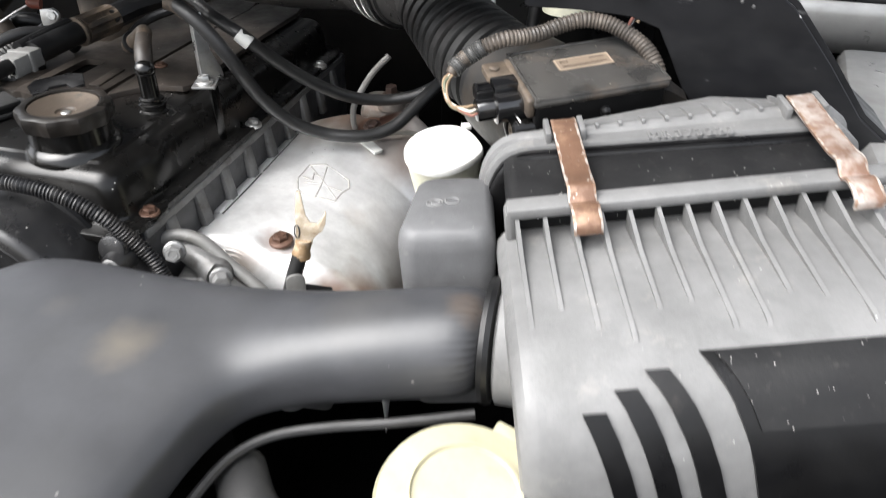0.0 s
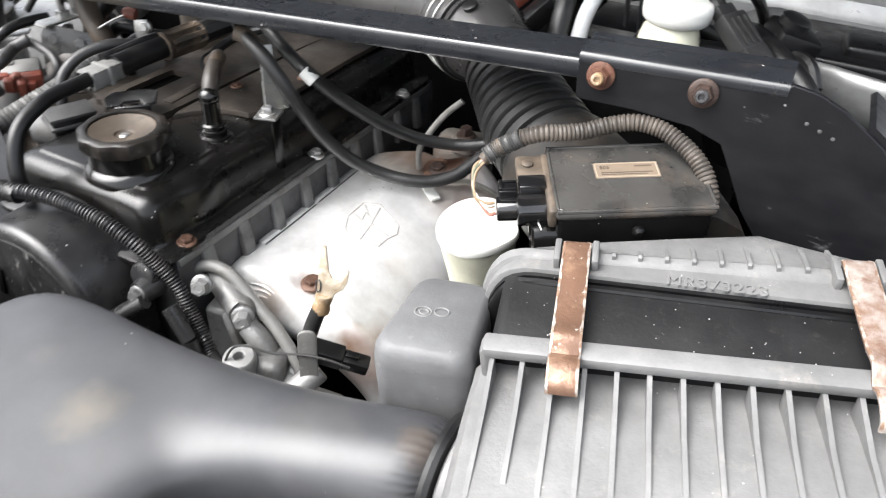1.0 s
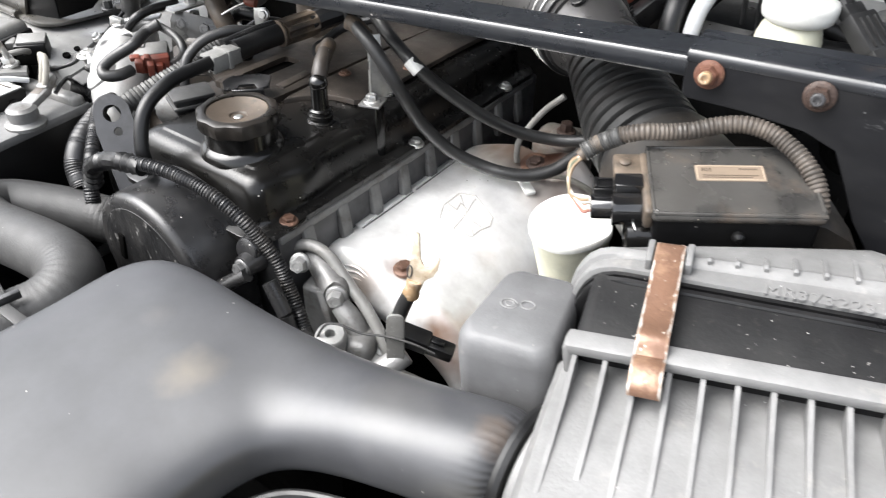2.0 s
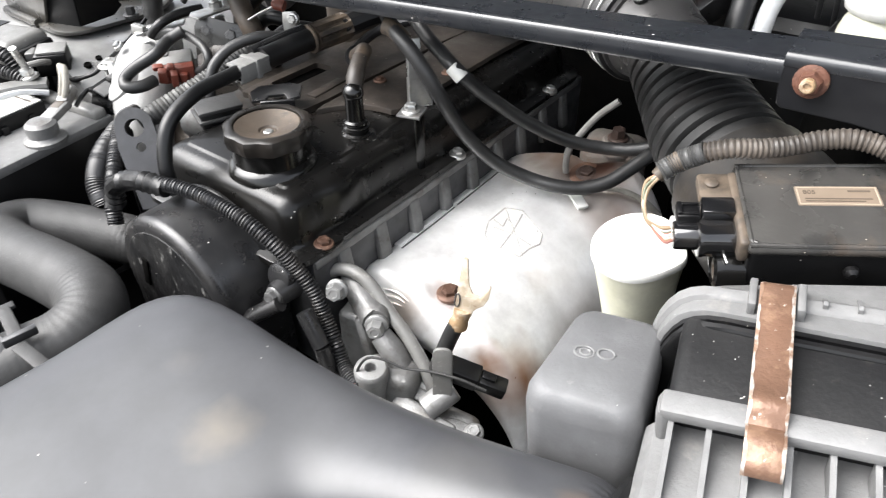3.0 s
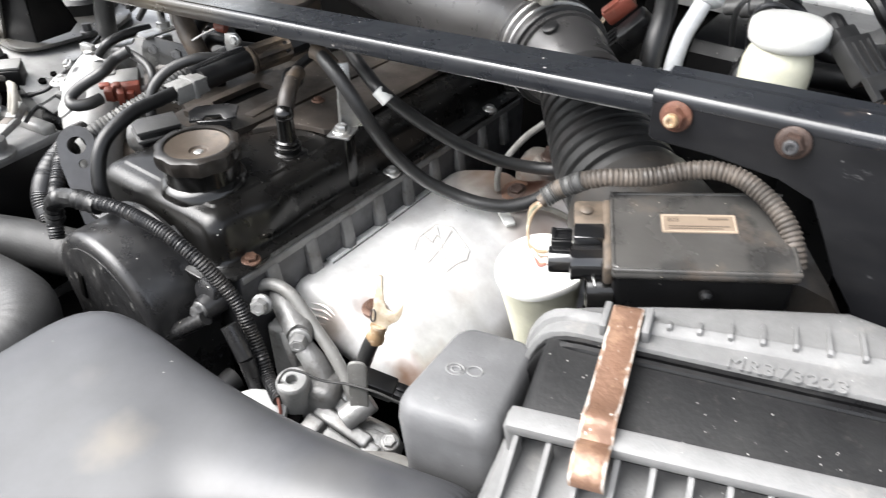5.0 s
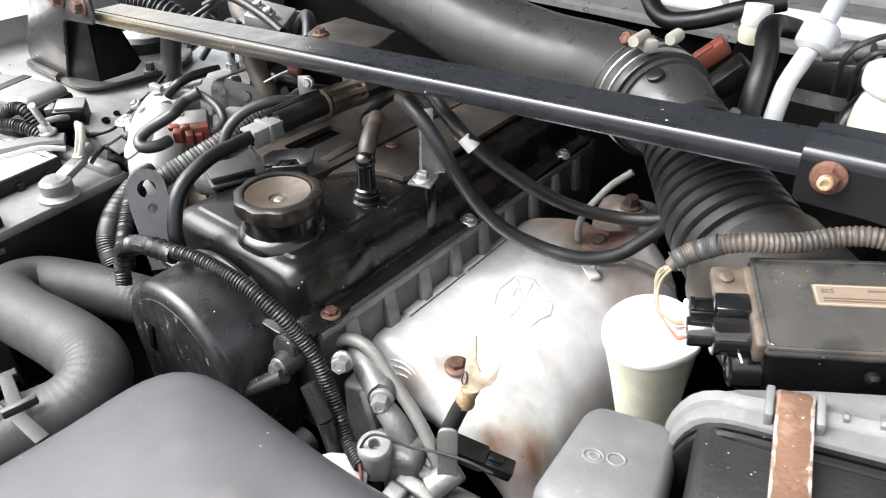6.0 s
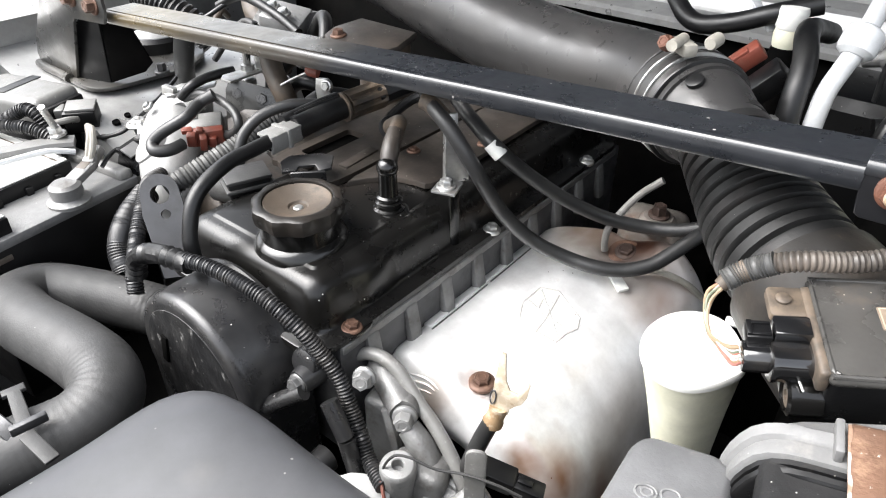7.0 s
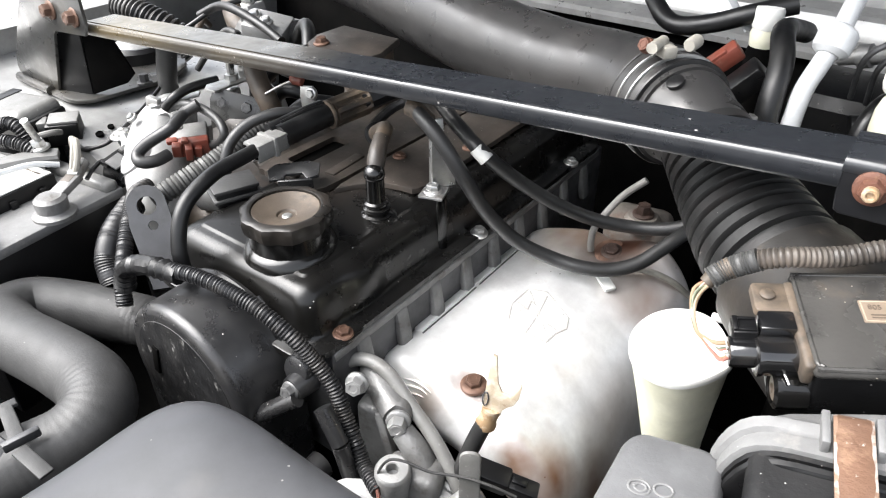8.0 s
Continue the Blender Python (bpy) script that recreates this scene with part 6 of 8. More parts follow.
# lifting eye
eye = thing("lifting_eye", (-0.60, 0.43, 0.96), "dark steel engine lifting eye with two holes", "lifting eye")
bm = bmesh.new()
EM = axes((-0.661, 0.456, 1.040), (0.62, 0.78, 0.0), (-0.42, 0.30, 0.85))
outer = []
for i in range(13):
    a = radians(180 * i / 12)
    outer.append((0.019 * math.cos(a), 0.002 + 0.019 * math.sin(a)))
outer += [(-0.019, -0.02), (-0.006, -0.085), (0.034, -0.085)]
plate_with_holes(bm, EM @ pose(0, 0, -0.0025), outer, [circle(0.0, 0.0, 0.0095), circle(0.0035, -0.0205, 0.0048)], 0.005)
part("plate", bm, dark_steel, eye)

# ---- fuel rail side ----
intake = thing("intake_manifold", (-0.70, 0.62, 0.80), "cast aluminium intake manifold with fittings", "manifold")
bm = bmesh.new()
rbox(bm, pose(-0.70, 0.68, 0.93, 0, 8, 8), 0.14, 0.30, 0.10, 0.02, 3)
part("plenum", bm, cap_dust, intake, "brown dusty cast plenum")
bm = bmesh.new()
tube(bm, [(-0.86, 0.63, 1.030), (-0.835, 0.605, 1.035), (-0.805, 0.570, 1.030), (-0.775, 0.540, 1.018), (-0.750, 0.518, 0.995), (-0.735, 0.508, 0.960)], lambda s, f: 0.026 + 0.012 * math.sin(math.pi * f), 28)
lathe(bm, up_frame((-0.770, 0.530, 1.020), (-0.3, -0.55, 0.7)), [(0.026, 0.010), (0.025, 0.024), (0.019, 0.028), (0.003, 0.0285)], 28)
dome = part("throttle_casting", bm, white_casting, intake, "pale oxidised throttle casting")
bm = bmesh.new()
lathe(bm, up_frame((-0.785, 0.573, 1.045), (0.1, -0.5, 1)), [(0.020, -0.05), (0.021, 0), (0.018, 0.02), (0.010, 0.021), (0.009, 0.010)], 24)
part("boss", bm, bright_alloy, intake)
for x0 in (-0.645, -0.65):
    bm = bmesh.new()
    tube(bm, [(-0.70, 0.55 + (x0 + 0.65) * 20, 1.0), (-0.65, 0.56 + (x0 + 0.65) * 20, 1.005), (-0.60, 0.57 + (x0 + 0.65) * 20, 0.98)], 0.022, 16)
    part("runner", bm, alloy, intake)
bm = bmesh.new()
lathe(bm, up_frame((-0.790, 0.575, 1.052), (0.35, -0.6, 0.6)), [(0.020, -0.020), (0.021, 0.000), (0.019, 0.004), (0.012, 0.0045), (0.011, -0.006), (0.001, -0.006)], 28)
part("bored_boss", bm, white_casting, dome)
for at, r in (((-0.806, 0.540, 1.068), 0.0045), ((-0.752, 0.515, 1.035), 0.0050)):
    bolt(dome, at, (-0.2, -0.5, 0.8), r, steel, 1.5, 0.005)
sens = thing("throttle_sensor", (-0.722, 0.545, 1.02), "grey sensor with faded red plug on the intake", "sensor")
SOM = axes((-0.727, 0.556, 1.056), (0.62, 0.78, 0.05), (-0.75, 0.60, 0.20))
bm = bmesh.new()
rbox(bm, SOM @ pose(0.004, 0.004, 0.004), 0.040, 0.027, 0.014, 0.002)
rbox(bm, SOM @ pose(-0.010, 0.012, 0.010), 0.016, 0.012, 0.006, 0.0015)
part("body", bm, grey_clip, sens)
bm = bmesh.new()
rbox(bm, SOM @ pose(0.006, -0.013, 0.000), 0.038, 0.012, 0.020, 0.0025)
orange_body = part("plug", bm, orange_plastic, sens, "faded red plug")
for x, y, z, sx, sy, sz in ((-0.010, -0.021, 0.004, 0.010, 0.010, 0.016), (0.002, -0.023, 0.000, 0.008, 0.012, 0.018), (0.012, -0.020, -0.003, 0.009, 0.008, 0.014), (-0.014, -0.012, 0.010, 0.012, 0.008, 0.006), (0.000, -0.016, 0.0115, 0.008, 0.008, 0.005)):
    bm = bmesh.new()
    rbox(bm, SOM @ pose(x, y, z, 6, 8, 10 * math.sin(x * 300)), sx, sy, sz, 0.0018)
    part("finger", bm, orange_plastic, orange_body)
vacuum = [([(-0.712, 0.570, 1.098), (-0.721, 0.556, 1.090), (-0.712, 0.531, 1.084), (-0.727, 0.508, 1.070), (-0.732, 0.497, 1.060), (-0.722, 0.493, 1.055), (-0.714, 0.506, 1.054), (-0.716, 0.523, 1.054)], 0.0068, soft_rubber),
          ([(-0.768, 0.566, 1.080), (-0.754, 0.571, 1.086), (-0.737, 0.572, 1.091), (-0.7155, 0.575, 1.091), (-0.687, 0.574, 1.085), (-0.671, 0.568, 1.075), (-0.684, 0.567, 1.060), (-0.715, 0.570, 1.048)], 0.0050, soft_rubber),
          ([(-0.610, 0.518, 1.030), (-0.611, 0.520, 1.055), (-0.613, 0.525, 1.078), (-0.614, 0.536, 1.094), (-0.609, 0.556, 1.107), (-0.597, 0.580, 1.113), (-0.588, 0.600, 1.110), (-0.577, 0.622, 1.106), (-0.572, 0.640, 1.102)], 0.0058, soft_rubber),
          ([(-0.752, 0.627, 1.100), (-0.754, 0.608, 1.101), (-0.756, 0.590, 1.100), (-0.758, 0.570, 1.095), (-0.768, 0.562, 1.082)], 0.0055, rubber),
          ([(-0.69, 0.66, 1.05), (-0.68, 0.65, 1.085), (-0.66, 0.655, 1.10), (-0.64, 0.67, 1.09), (-0.63, 0.69, 1.06)], 0.0085, rubber),
          ([(-0.735, 0.67, 1.05), (-0.722, 0.662, 1.080), (-0.715, 0.665, 1.10), (-0.70, 0.68, 1.12)], 0.012, rubber),
          ([(-0.648, 0.640, 1.02), (-0.636, 0.632, 1.060), (-0.630, 0.630, 1.085), (-0.618, 0.650, 1.098), (-0.60, 0.68, 1.09)], 0.0075, rubber),
          ([(-0.690, 0.606, 1.045), (-0.676, 0.596, 1.058), (-0.655, 0.590, 1.060), (-0.638, 0.598, 1.052)], 0.0060, rubber)]
for pts, r, m_ in vacuum:
    hose("vacuum_pipe", pts, r, m_, "short black vacuum hose on the intake", "hose", 14, 0.003, "vacuum hoses on the intake")
hose("upright_pipe", [(-0.915, 0.662, 0.98), (-0.900, 0.650, 1.04), (-0.872, 0.637, 1.085), (-0.864, 0.638, 1.110), (-0.861, 0.640, 1.126)], 0.0130, hose_rubber, "grey upright pipe behind the intake", "pipe", 18)
cablebr = thing("throttle_cable_bracket", (-0.715, 0.615, 1.05), "zinc steel throttle cable bracket with two bolts", "bracket")
bm = bmesh.new()
PM = axes((-0.705, 0.613, 1.080), (0.86, 0.50, 0), (-0.15, 0.25, 0.95))
slab(bm, PM, [(-0.030, -0.030), (0.006, -0.034), (0.034, -0.020), (0.034, 0.012), (-0.006, 0.020), (-0.024, 0.024), (-0.030, 0.010)], 0.003, 0.0008)
cable_plate = part("plate", bm, bracket_paint, cablebr, "dull dark steel plate")
bm = bmesh.new()
slab(bm, axes((-0.728, 0.624, 1.101), (0.05, 0.99, 0), (-1, 0.05, 0)), [(-0.026, -0.012), (0.024, -0.009), (0.024, 0.010), (-0.020, 0.013), (-0.028, 0.004)], 0.0025, 0.0006)
rbox(bm, axes((-0.722, 0.645, 1.120), (1, 0.1, 0), (0, 0, 1)), 0.016, 0.042, 0.0025, 0.0008)
part("zinc_tab", bm, steel, cablebr, "bent zinc tab")
bm = bmesh.new()
lathe(bm, pose(-0.732, 0.634, 1.100), [(0.0105, 0), (0.0105, 0.003), (0.008, 0.0035), (0.008, 0.010), (0.0045, 0.011), (0.004, 0.028)], 6)
part("adjuster", bm, steel, cable_plate, "bright adjuster nut")
bm = bmesh.new()
lathe(bm, pose(-0.732, 0.634, 1.084), [(0.004, 0), (0.0075, 0.002), (0.0075, 0.008), (0.004, 0.010)], 14)
part("lower_nut", bm, steel, cable_plate)
for at in ((-0.7215, 0.6095, 1.0855), (-0.6935, 0.6215, 1.0820)):
    bolt(cable_plate, at, (0.5, -0.82, 0.25), 0.0066, zinc_dull, 1.35, 0.007)
for k in range(3):
    loose_part("rod", [(-0.785 + k * 0.004, 0.562 + k * 0.004, 1.084 + k * 0.002), (-0.772 + k * 0.003, 0.586 + k * 0.002, 1.090 + k * 0.001), (-0.762 + k * 0.003, 0.617, 1.094)], 0.0016, steel, cablebr, n=8)
bm = bmesh.new()
slab(bm, axes((-0.777, 0.582, 1.083), (0.30, 0.95, 0.05), (-0.9, 0.3, 0)), [(-0.030, -0.007), (0.026, -0.009), (0.032, 0.002), (0.0, 0.010), (-0.030, 0.007)], 0.003, 0.0008)
rbox(bm, pose(-0.786, 0.560, 1.086, 0, 10, 20), 0.016, 0.008, 0.012, 0.001)
part("lever", bm, steel, cablebr, "pale linkage lever")
bm = bmesh.new()
slab(bm, axes((-0.672, 0.588, 1.062), (0.80, 0.55, 0.1), (-0.3, 0.5, 0.8)), [(-0.030, -0.022), (0.020, -0.026), (0.034, -0.006), (0.028, 0.018), (-0.010, 0.022), (-0.030, 0.012)], 0.004, 0.001)
part("lower_plate", bm, dusty_paint, cablebr, "dark dusty plate")
loose_part("cable", [(-0.732, 0.634, 1.112), (-0.728, 0.637, 1.135), (-0.72, 0.645, 1.16)], 0.0035, rubber, cablebr)
hose("stained_hose", [(-0.690, 0.640, 1.150), (-0.683, 0.631, 1.128), (-0.672, 0.627, 1.110), (-0.660, 0.626, 1.094), (-0.655, 0.632, 1.06)], 0.0120, cap_dust, "brown stained rubber hose beside the cable bracket", n=18)
blue = thing("blue_clip", (-0.610, 0.640, 1.05), "pale blue steel strip with a red tip", "clip")
bm = bmesh.new()
slab(bm, axes((-0.610, 0.641, 1.103), (0.90, 0.35, 0), (0, 0.1, 1)), [(-0.006, -0.020), (0.007, -0.020), (0.008, 0.002), (0.011, 0.012), (0.006, 0.018), (-0.008, 0.017), (-0.009, 0.006)], 0.0025, 0.0006)
blue_strip = part("strip", bm, steel, blue, "pale bluish zinc strip")
bolt(blue_strip, (-0.604, 0.640, 1.114), (0.3, -0.9, 0.2), 0.0050, steel, 1.4, 0.005)
bm = bmesh.new()
lathe(bm, up_frame((-0.620, 0.637, 1.127), (-1, -0.4, 0.2)), [(0.006, -0.006), (0.0065, 0.004), (0.004, 0.008)], 14)
part("tip", bm, orange_plastic, blue, "red plastic tip")
loose_part("rod", [(-0.624, 0.636, 1.126), (-0.640, 0.628, 1.118), (-0.656, 0.620, 1.108)], 0.0013, steel, blue, n=8)
# square cover beside the filler cap
sqm = axes((-0.589, 0.511, 1.060), (0.36, 0.93, 0.0), (-0.93, 0.36, 0.08))
sq = thing("breather_cover", (-0.589, 0.511, 1.052), "black square breather cover beside the filler cap", "cover")
bm = bmesh.new()
rbox(bm, sqm @ pose(0, 0, -0.004), 0.042, 0.028, 0.016, 0.002)
part("box", bm, black_plastic, sq)
bm = bmesh.new()
rbox(bm, sqm @ pose(0, 0, 0.006), 0.046, 0.030, 0.0045, 0.0018)
part("lid", bm, hose_rubber, sq, "grey worn lid")
bm = bmesh.new()
rbox(bm, sqm @ pose(0, 0, -0.003), 0.048, 0.033, 0.004, 0.0015)
part("lower_rim", bm, hose_rubber, sq)
# stamped bracket on the cover
cb = thing("cover_bracket", (-0.535, 0.545, 1.056), "black folded sheet bracket on the valve cover", "bracket")
bm = bmesh.new()
slab(bm, axes((-0.540, 0.550, 1.076), (0.70, 0.70, 0.05), (-0.7, 0.7, 0.25)), [(-0.024, -0.010), (-0.010, -0.010), (-0.008, -0.004), (0.008, -0.004), (0.012, -0.013), (0.024, -0.010), (0.026, 0.008), (0.014, 0.013), (-0.018, 0.013), (-0.026, 0.005)], 0.003, 0.001)
part("top_plate", bm, cover_plastic, cb)
bm = bmesh.new()
rbox(bm, axes((-0.531, 0.543, 1.066), (0.70, 0.70, 0.0), (0.25, -0.25, 1)), 0.034, 0.022, 0.003, 0.001)
part("folded_leg", bm, cover_plastic, cb)
hose("arch_wire", [(-0.92, 0.668, 1.062), (-0.89, 0.630, 1.056), (-0.866, 0.580, 1.044), (-0.858, 0.545, 1.034), (-0.866, 0.531, 1.022), (-0.889, 0.520, 1.012), (-0.925, 0.520, 1.0)], lambda s, f: 0.0026 + 0.0014 * max(0.0, math.sin(s * 70)) ** 6, rubber, "thin black wire along the wheel arch", "cable", 10, 0.003)
for at, r in (((-0.915, 0.5475, 1.0145), 0.0042), ((-0.920, 0.567, 1.0165), 0.0034)):
    bm = bmesh.new()
    lathe(bm, up_frame(at, (0.25, -0.2, 0.95)), [(r * 1.25, -0.004), (r * 1.2, 0.0012), (r, 0.0016), (r * 0.9, 0.0004), (0.001, 0.0002)], 18)
    single("panel_grommet", bm, dark_bay, at, "black rubber grommet in the arch panel", "grommet", "grommets in the arch")
earth = thing("earth_stud", (-0.835, 0.539, 1.0), "steel earth stud with round washer", "stud")
bm = bmesh.new()
lathe(bm, pose(-0.852, 0.546, 1.030, 8, 0, 0), [(0.009, -0.05), (0.009, 0), (0.015, 0.001), (0.015, 0.0025), (0.0085, 0.003), (0.0085, 0.007), (0.004, 0.008), (0.0035, 0.010)], 24)
part("nut", bm, steel, earth)
loose_part("lead", [(-0.843, 0.543, 1.033), (-0.832, 0.537, 1.030), (-0.822, 0.530, 1.020)], 0.005, steel, earth, "bare lug")

# ---- front of the engine below the harness ----
outlet = thing("thermostat_housing", (-0.32, 0.44, 0.85), "cast aluminium water outlet housing with bolts", "housing")
bm = bmesh.new()
tube(bm, [(-0.380, 0.476, 0.962), (-0.355, 0.463, 0.959), (-0.334, 0.455, 0.954)], lambda s, f: 0.012 + 0.001 * f, 24)
lathe(bm, up_frame((-0.332, 0.454, 0.9535), (0.45, -0.8, 0.1)), [(0.013, -0.008), (0.0135, -0.006), (0.0135, 0.001), (0.0125, 0.003), (0.008, 0.0035)], 24)
rbox(bm, axes((-0.340, 0.447, 0.928), (0.35, -0.1, -0.9), (0.8, 0.5, 0.3)), 0.050, 0.008, 0.012, 0.003)
rbox(bm, pose(-0.365, 0.468, 0.895, 0, 0, 10), 0.035, 0.03, 0.09, 0.006, 3)
cast_part = part("casting", bm, alloy, outlet)
bolt(cast_part, (-0.327, 0.449, 0.953), (0.5, -0.8, 0.15), 0.0080, bright_alloy, 1.35, 0.012)
bolt(cast_part, (-0.364, 0.441, 0.981), (0.4, -0.85, 0.3), 0.0080, bright_alloy, 1.25, 0.010)
bm = bmesh.new()
lathe(bm, up_frame((-0.306, 0.4165, 0.941), (0.10, -0.10, 1)), [(0.0150, -0.075), (0.0150, -0.004), (0.0140, -0.0012), (0.0125, 0.0), (0.0056, 0.0003), (0.0048, -0.0006), (0.0044, -0.009)], 30)
part("boss", bm, bright_alloy, outlet, "pale cast boss with a small hole")
bm = bmesh.new()
tube(bm, [(-0.322, 0.448, 0.945), (-0.304, 0.446, 0.930), (-0.288, 0.440, 0.90), (-0.282, 0.434, 0.84)], lambda s, f: 0.010 + 0.010 * f, 20)
rbox(bm, pose(-0.300, 0.436, 0.885, 0, 0, 20), 0.050, 0.034, 0.09, 0.010, 3)
part("web", bm, alloy, outlet)
hose("alloy_tube", [(-0.396, 0.462, 0.972), (-0.384, 0.467, 0.978), (-0.370, 0.470, 0.979), (-0.355, 0.470, 0.976), (-0.343, 0.469, 0.968), (-0.325, 0.466, 0.955), (-0.306, 0.463, 0.944), (-0.286, 0.458, 0.930), (-0.268, 0.452, 0.912), (-0.258, 0.448, 0.89)], 0.0062, grey_clip, "grey dipstick tube bent along the head", "pipe", 14)
pump = thing("power_steering_pump", (-0.245, 0.43, 0.78), "cast aluminium pump body with stepped top and hose", "pump")
PM = axes((-0.2525, 0.4200, 0.899), (0.98, 0.16, -0.06), (-0.10, 0.93, 0.32))
bm = bmesh.new()
rbox(bm, PM @ pose(0.002, 0.002, -0.030), 0.078, 0.056, 0.052, 0.008, 3)
pump_body = part("body", bm, alloy, pump)
for u, v, w, sx, sy, sz in ((-0.004, 0.008, 0.000, 0.060, 0.013, 0.014), (-0.012, 0.023, -0.003, 0.034, 0.012, 0.013), (0.006, -0.008, -0.002, 0.046, 0.014, 0.013), (-0.030, -0.004, -0.001, 0.018, 0.018, 0.014), (0.028, -0.004, -0.003, 0.016, 0.022, 0.012), (-0.022, 0.034, -0.005, 0.020, 0.010, 0.012)):
    bm = bmesh.new()
    rbox(bm, PM @ pose(u, v, w, 0, 0, -7), sx, sy, sz, 0.0025, 3)
    part("step", bm, alloy, pump_body)
bm = bmesh.new()
lathe(bm, PM @ pose(0.004, -0.021, -0.002), [(0.0175, -0.030), (0.0175, -0.002), (0.0165, 0.0), (0.0145, 0.0008), (0.0060, 0.0010), (0.001, 0.0012)], 30)
part("round_boss", bm, bright_alloy, pump_body, "round machined boss")
bm = bmesh.new()
lathe(bm, up_frame((-0.2560, 0.4270, 0.912), (0.36, 0.72, 0.40)), [(0.004, 0.001), (0.0095, 0.0), (0.0110, 0.001), (0.0112, 0.028), (0.010, 0.030)], 24)
part("inlet", bm, bright_alloy, pump, "pale inlet stub")
bm = bmesh.new()
slab(bm, axes((-0.222, 0.4370, 0.890), (0.96, 0.25, -0.1), (-0.2, 0.90, 0.35)), smooth_outline([(-0.024, -0.004), (-0.016, 0.010), (0.006, 0.010), (0.014, 0.006), (0.014, -0.006), (0.000, -0.010), (-0.014, -0.010)], 3), 0.008, 0.002)
arm = part("arm", bm, alloy, pump)
bolt(arm, (-0.2145, 0.4400, 0.8995), (0.1, -0.3, 1), 0.0062, alloy, 1.4, 0.006)
bolt(pump_body, (-0.2860, 0.3960, 0.897), (-0.2, -0.5, 0.8), 0.0068, zinc_dull, 1.35, 0.008)
loose_part("outlet_hose", [(-0.230, 0.412, 0.893), (-0.222, 0.4180, 0.894), (-0.211, 0.426, 0.893), (-0.197, 0.434, 0.890), (-0.165, 0.445, 0.880)], 0.0072, vent_tube, pump, "pale grey outlet pipe", n=16)
alternator = thing("alternator_adjuster", (-0.33, 0.37, 0.84), "pale steel belt adjuster arm", "bracket")
bm = bmesh.new()
slab(bm, axes((-0.326, 0.388, 0.909), (0.80, 0.45, -0.1), (-0.40, 0.80, 0.42)), smooth_outline([(-0.028, -0.020), (-0.018, 0.014), (0.010, 0.020), (0.024, 0.013), (0.026, -0.004), (0.014, -0.022)], 3), 0.009, 0.002)
part("arm", bm, white_casting, alternator)
bm = bmesh.new()
rbox(bm, axes((-0.312, 0.392, 0.875), (0.80, 0.45, 0), (-0.45, 0.80, 0)), 0.05, 0.03, 0.06, 0.004)
part("foot", bm, dark_bay, alternator)

# oxygen sensor plug with its loose terminal
term = thing("loose_cable_terminal", (-0.262, 0.477, 0.94), "bare tan cable terminal on a black lead", "terminal")
loose_part("lead", [(-0.272, 0.456, 0.900), (-0.268, 0.461, 0.930), (-0.262, 0.468, 0.958), (-0.2575, 0.474, 0.976)], 0.0072, soft_rubber, term, "worn grey lead", n=18)
TM = axes((-0.2555, 0.4785, 0.984), Vector((0.93, 0.36, 0.0)), Vector((-0.1, 0.30, 0.95)))
bm = bmesh.new()
tube(bm, [TM @ V(-0.003, -0.012, -0.001), TM @ V(-0.002, -0.006, 0.0), TM @ V(0.0, 0.001, 0.0), TM @ V(0.001, 0.006, 0.001)], lambda s, f: 0.0085 - 0.0012 * f + 0.0006 * math.sin(9 * f), 16)
crimp = part("crimp", bm, tan_metal, term, "crimped tan collar")
blade = [(-0.0075, 0.002), (-0.0058, 0.012), (-0.0052, 0.020), (-0.0050, 0.030), (-0.0038, 0.044), (-0.0022, 0.0505), (0.0008, 0.0500), (0.0022, 0.040), (0.0042, 0.028), (0.0078, 0.0215), (0.014, 0.0205), (0.0185, 0.0250), (0.0220, 0.0320), (0.0228, 0.0300), (0.0215, 0.0200), (0.0180, 0.0130), (0.0130, 0.0095), (0.0095, 0.006), (0.0085, 0.001)]
bm = bmesh.new()
slab(bm, TM @ pose(0, 0, 0.001), blade, 0.0022, 0.0007, 2)
for v in bm.verts:
    local = TM.inverted() @ v.co
    v.co = TM @ V(local.x, local.y, local.z + 9.0 * (local.x - 0.002) ** 2 - 0.05 * max(0.0, local.y - 0.02))
fork = part("fork", bm, pale_lug, term, "forked tan lug with bent prongs")
bm = bmesh.new()
tube(bm, [TM @ V(-0.0045 + 0.0022 * math.cos(radians(a)), 0.014 + 0.0060 * math.sin(radians(a)), 0.0042) for a in range(0, 361, 30)], 0.0006, 6, 0.002)
part("crimp_slot", bm, dark_steel, fork, "dark open crimp slot")
oxy = thing("black_wire_connector", (-0.232, 0.455, 0.93), "black two-piece wire connector on a bracket", "connector")
CM = axes((-0.240, 0.455, 0.945), (0.85, 0.35, -0.25), (-0.35, 0.9, 0.1))
bm = bmesh.new()
rbox(bm, CM @ pose(0.0, 0, 0), 0.034, 0.018, 0.016, 0.002)
rbox(bm, CM @ pose(0.028, 0, -0.001), 0.026, 0.015, 0.013, 0.002)
rbox(bm, CM @ pose(0.024, 0, 0.007), 0.012, 0.006, 0.003, 0.001)
part("shell", bm, black_plastic, oxy)
bm = bmesh.new()
slab(bm, axes((-0.2475, 0.4405, 0.945), (0.85, 0.50, 0), (0, 0.1, 1)), round_rect(0.0165, 0.066, 0.0065), 0.003, 0.0008)
part("tab", bm, grey_clip, oxy, "zinc bracket tab")

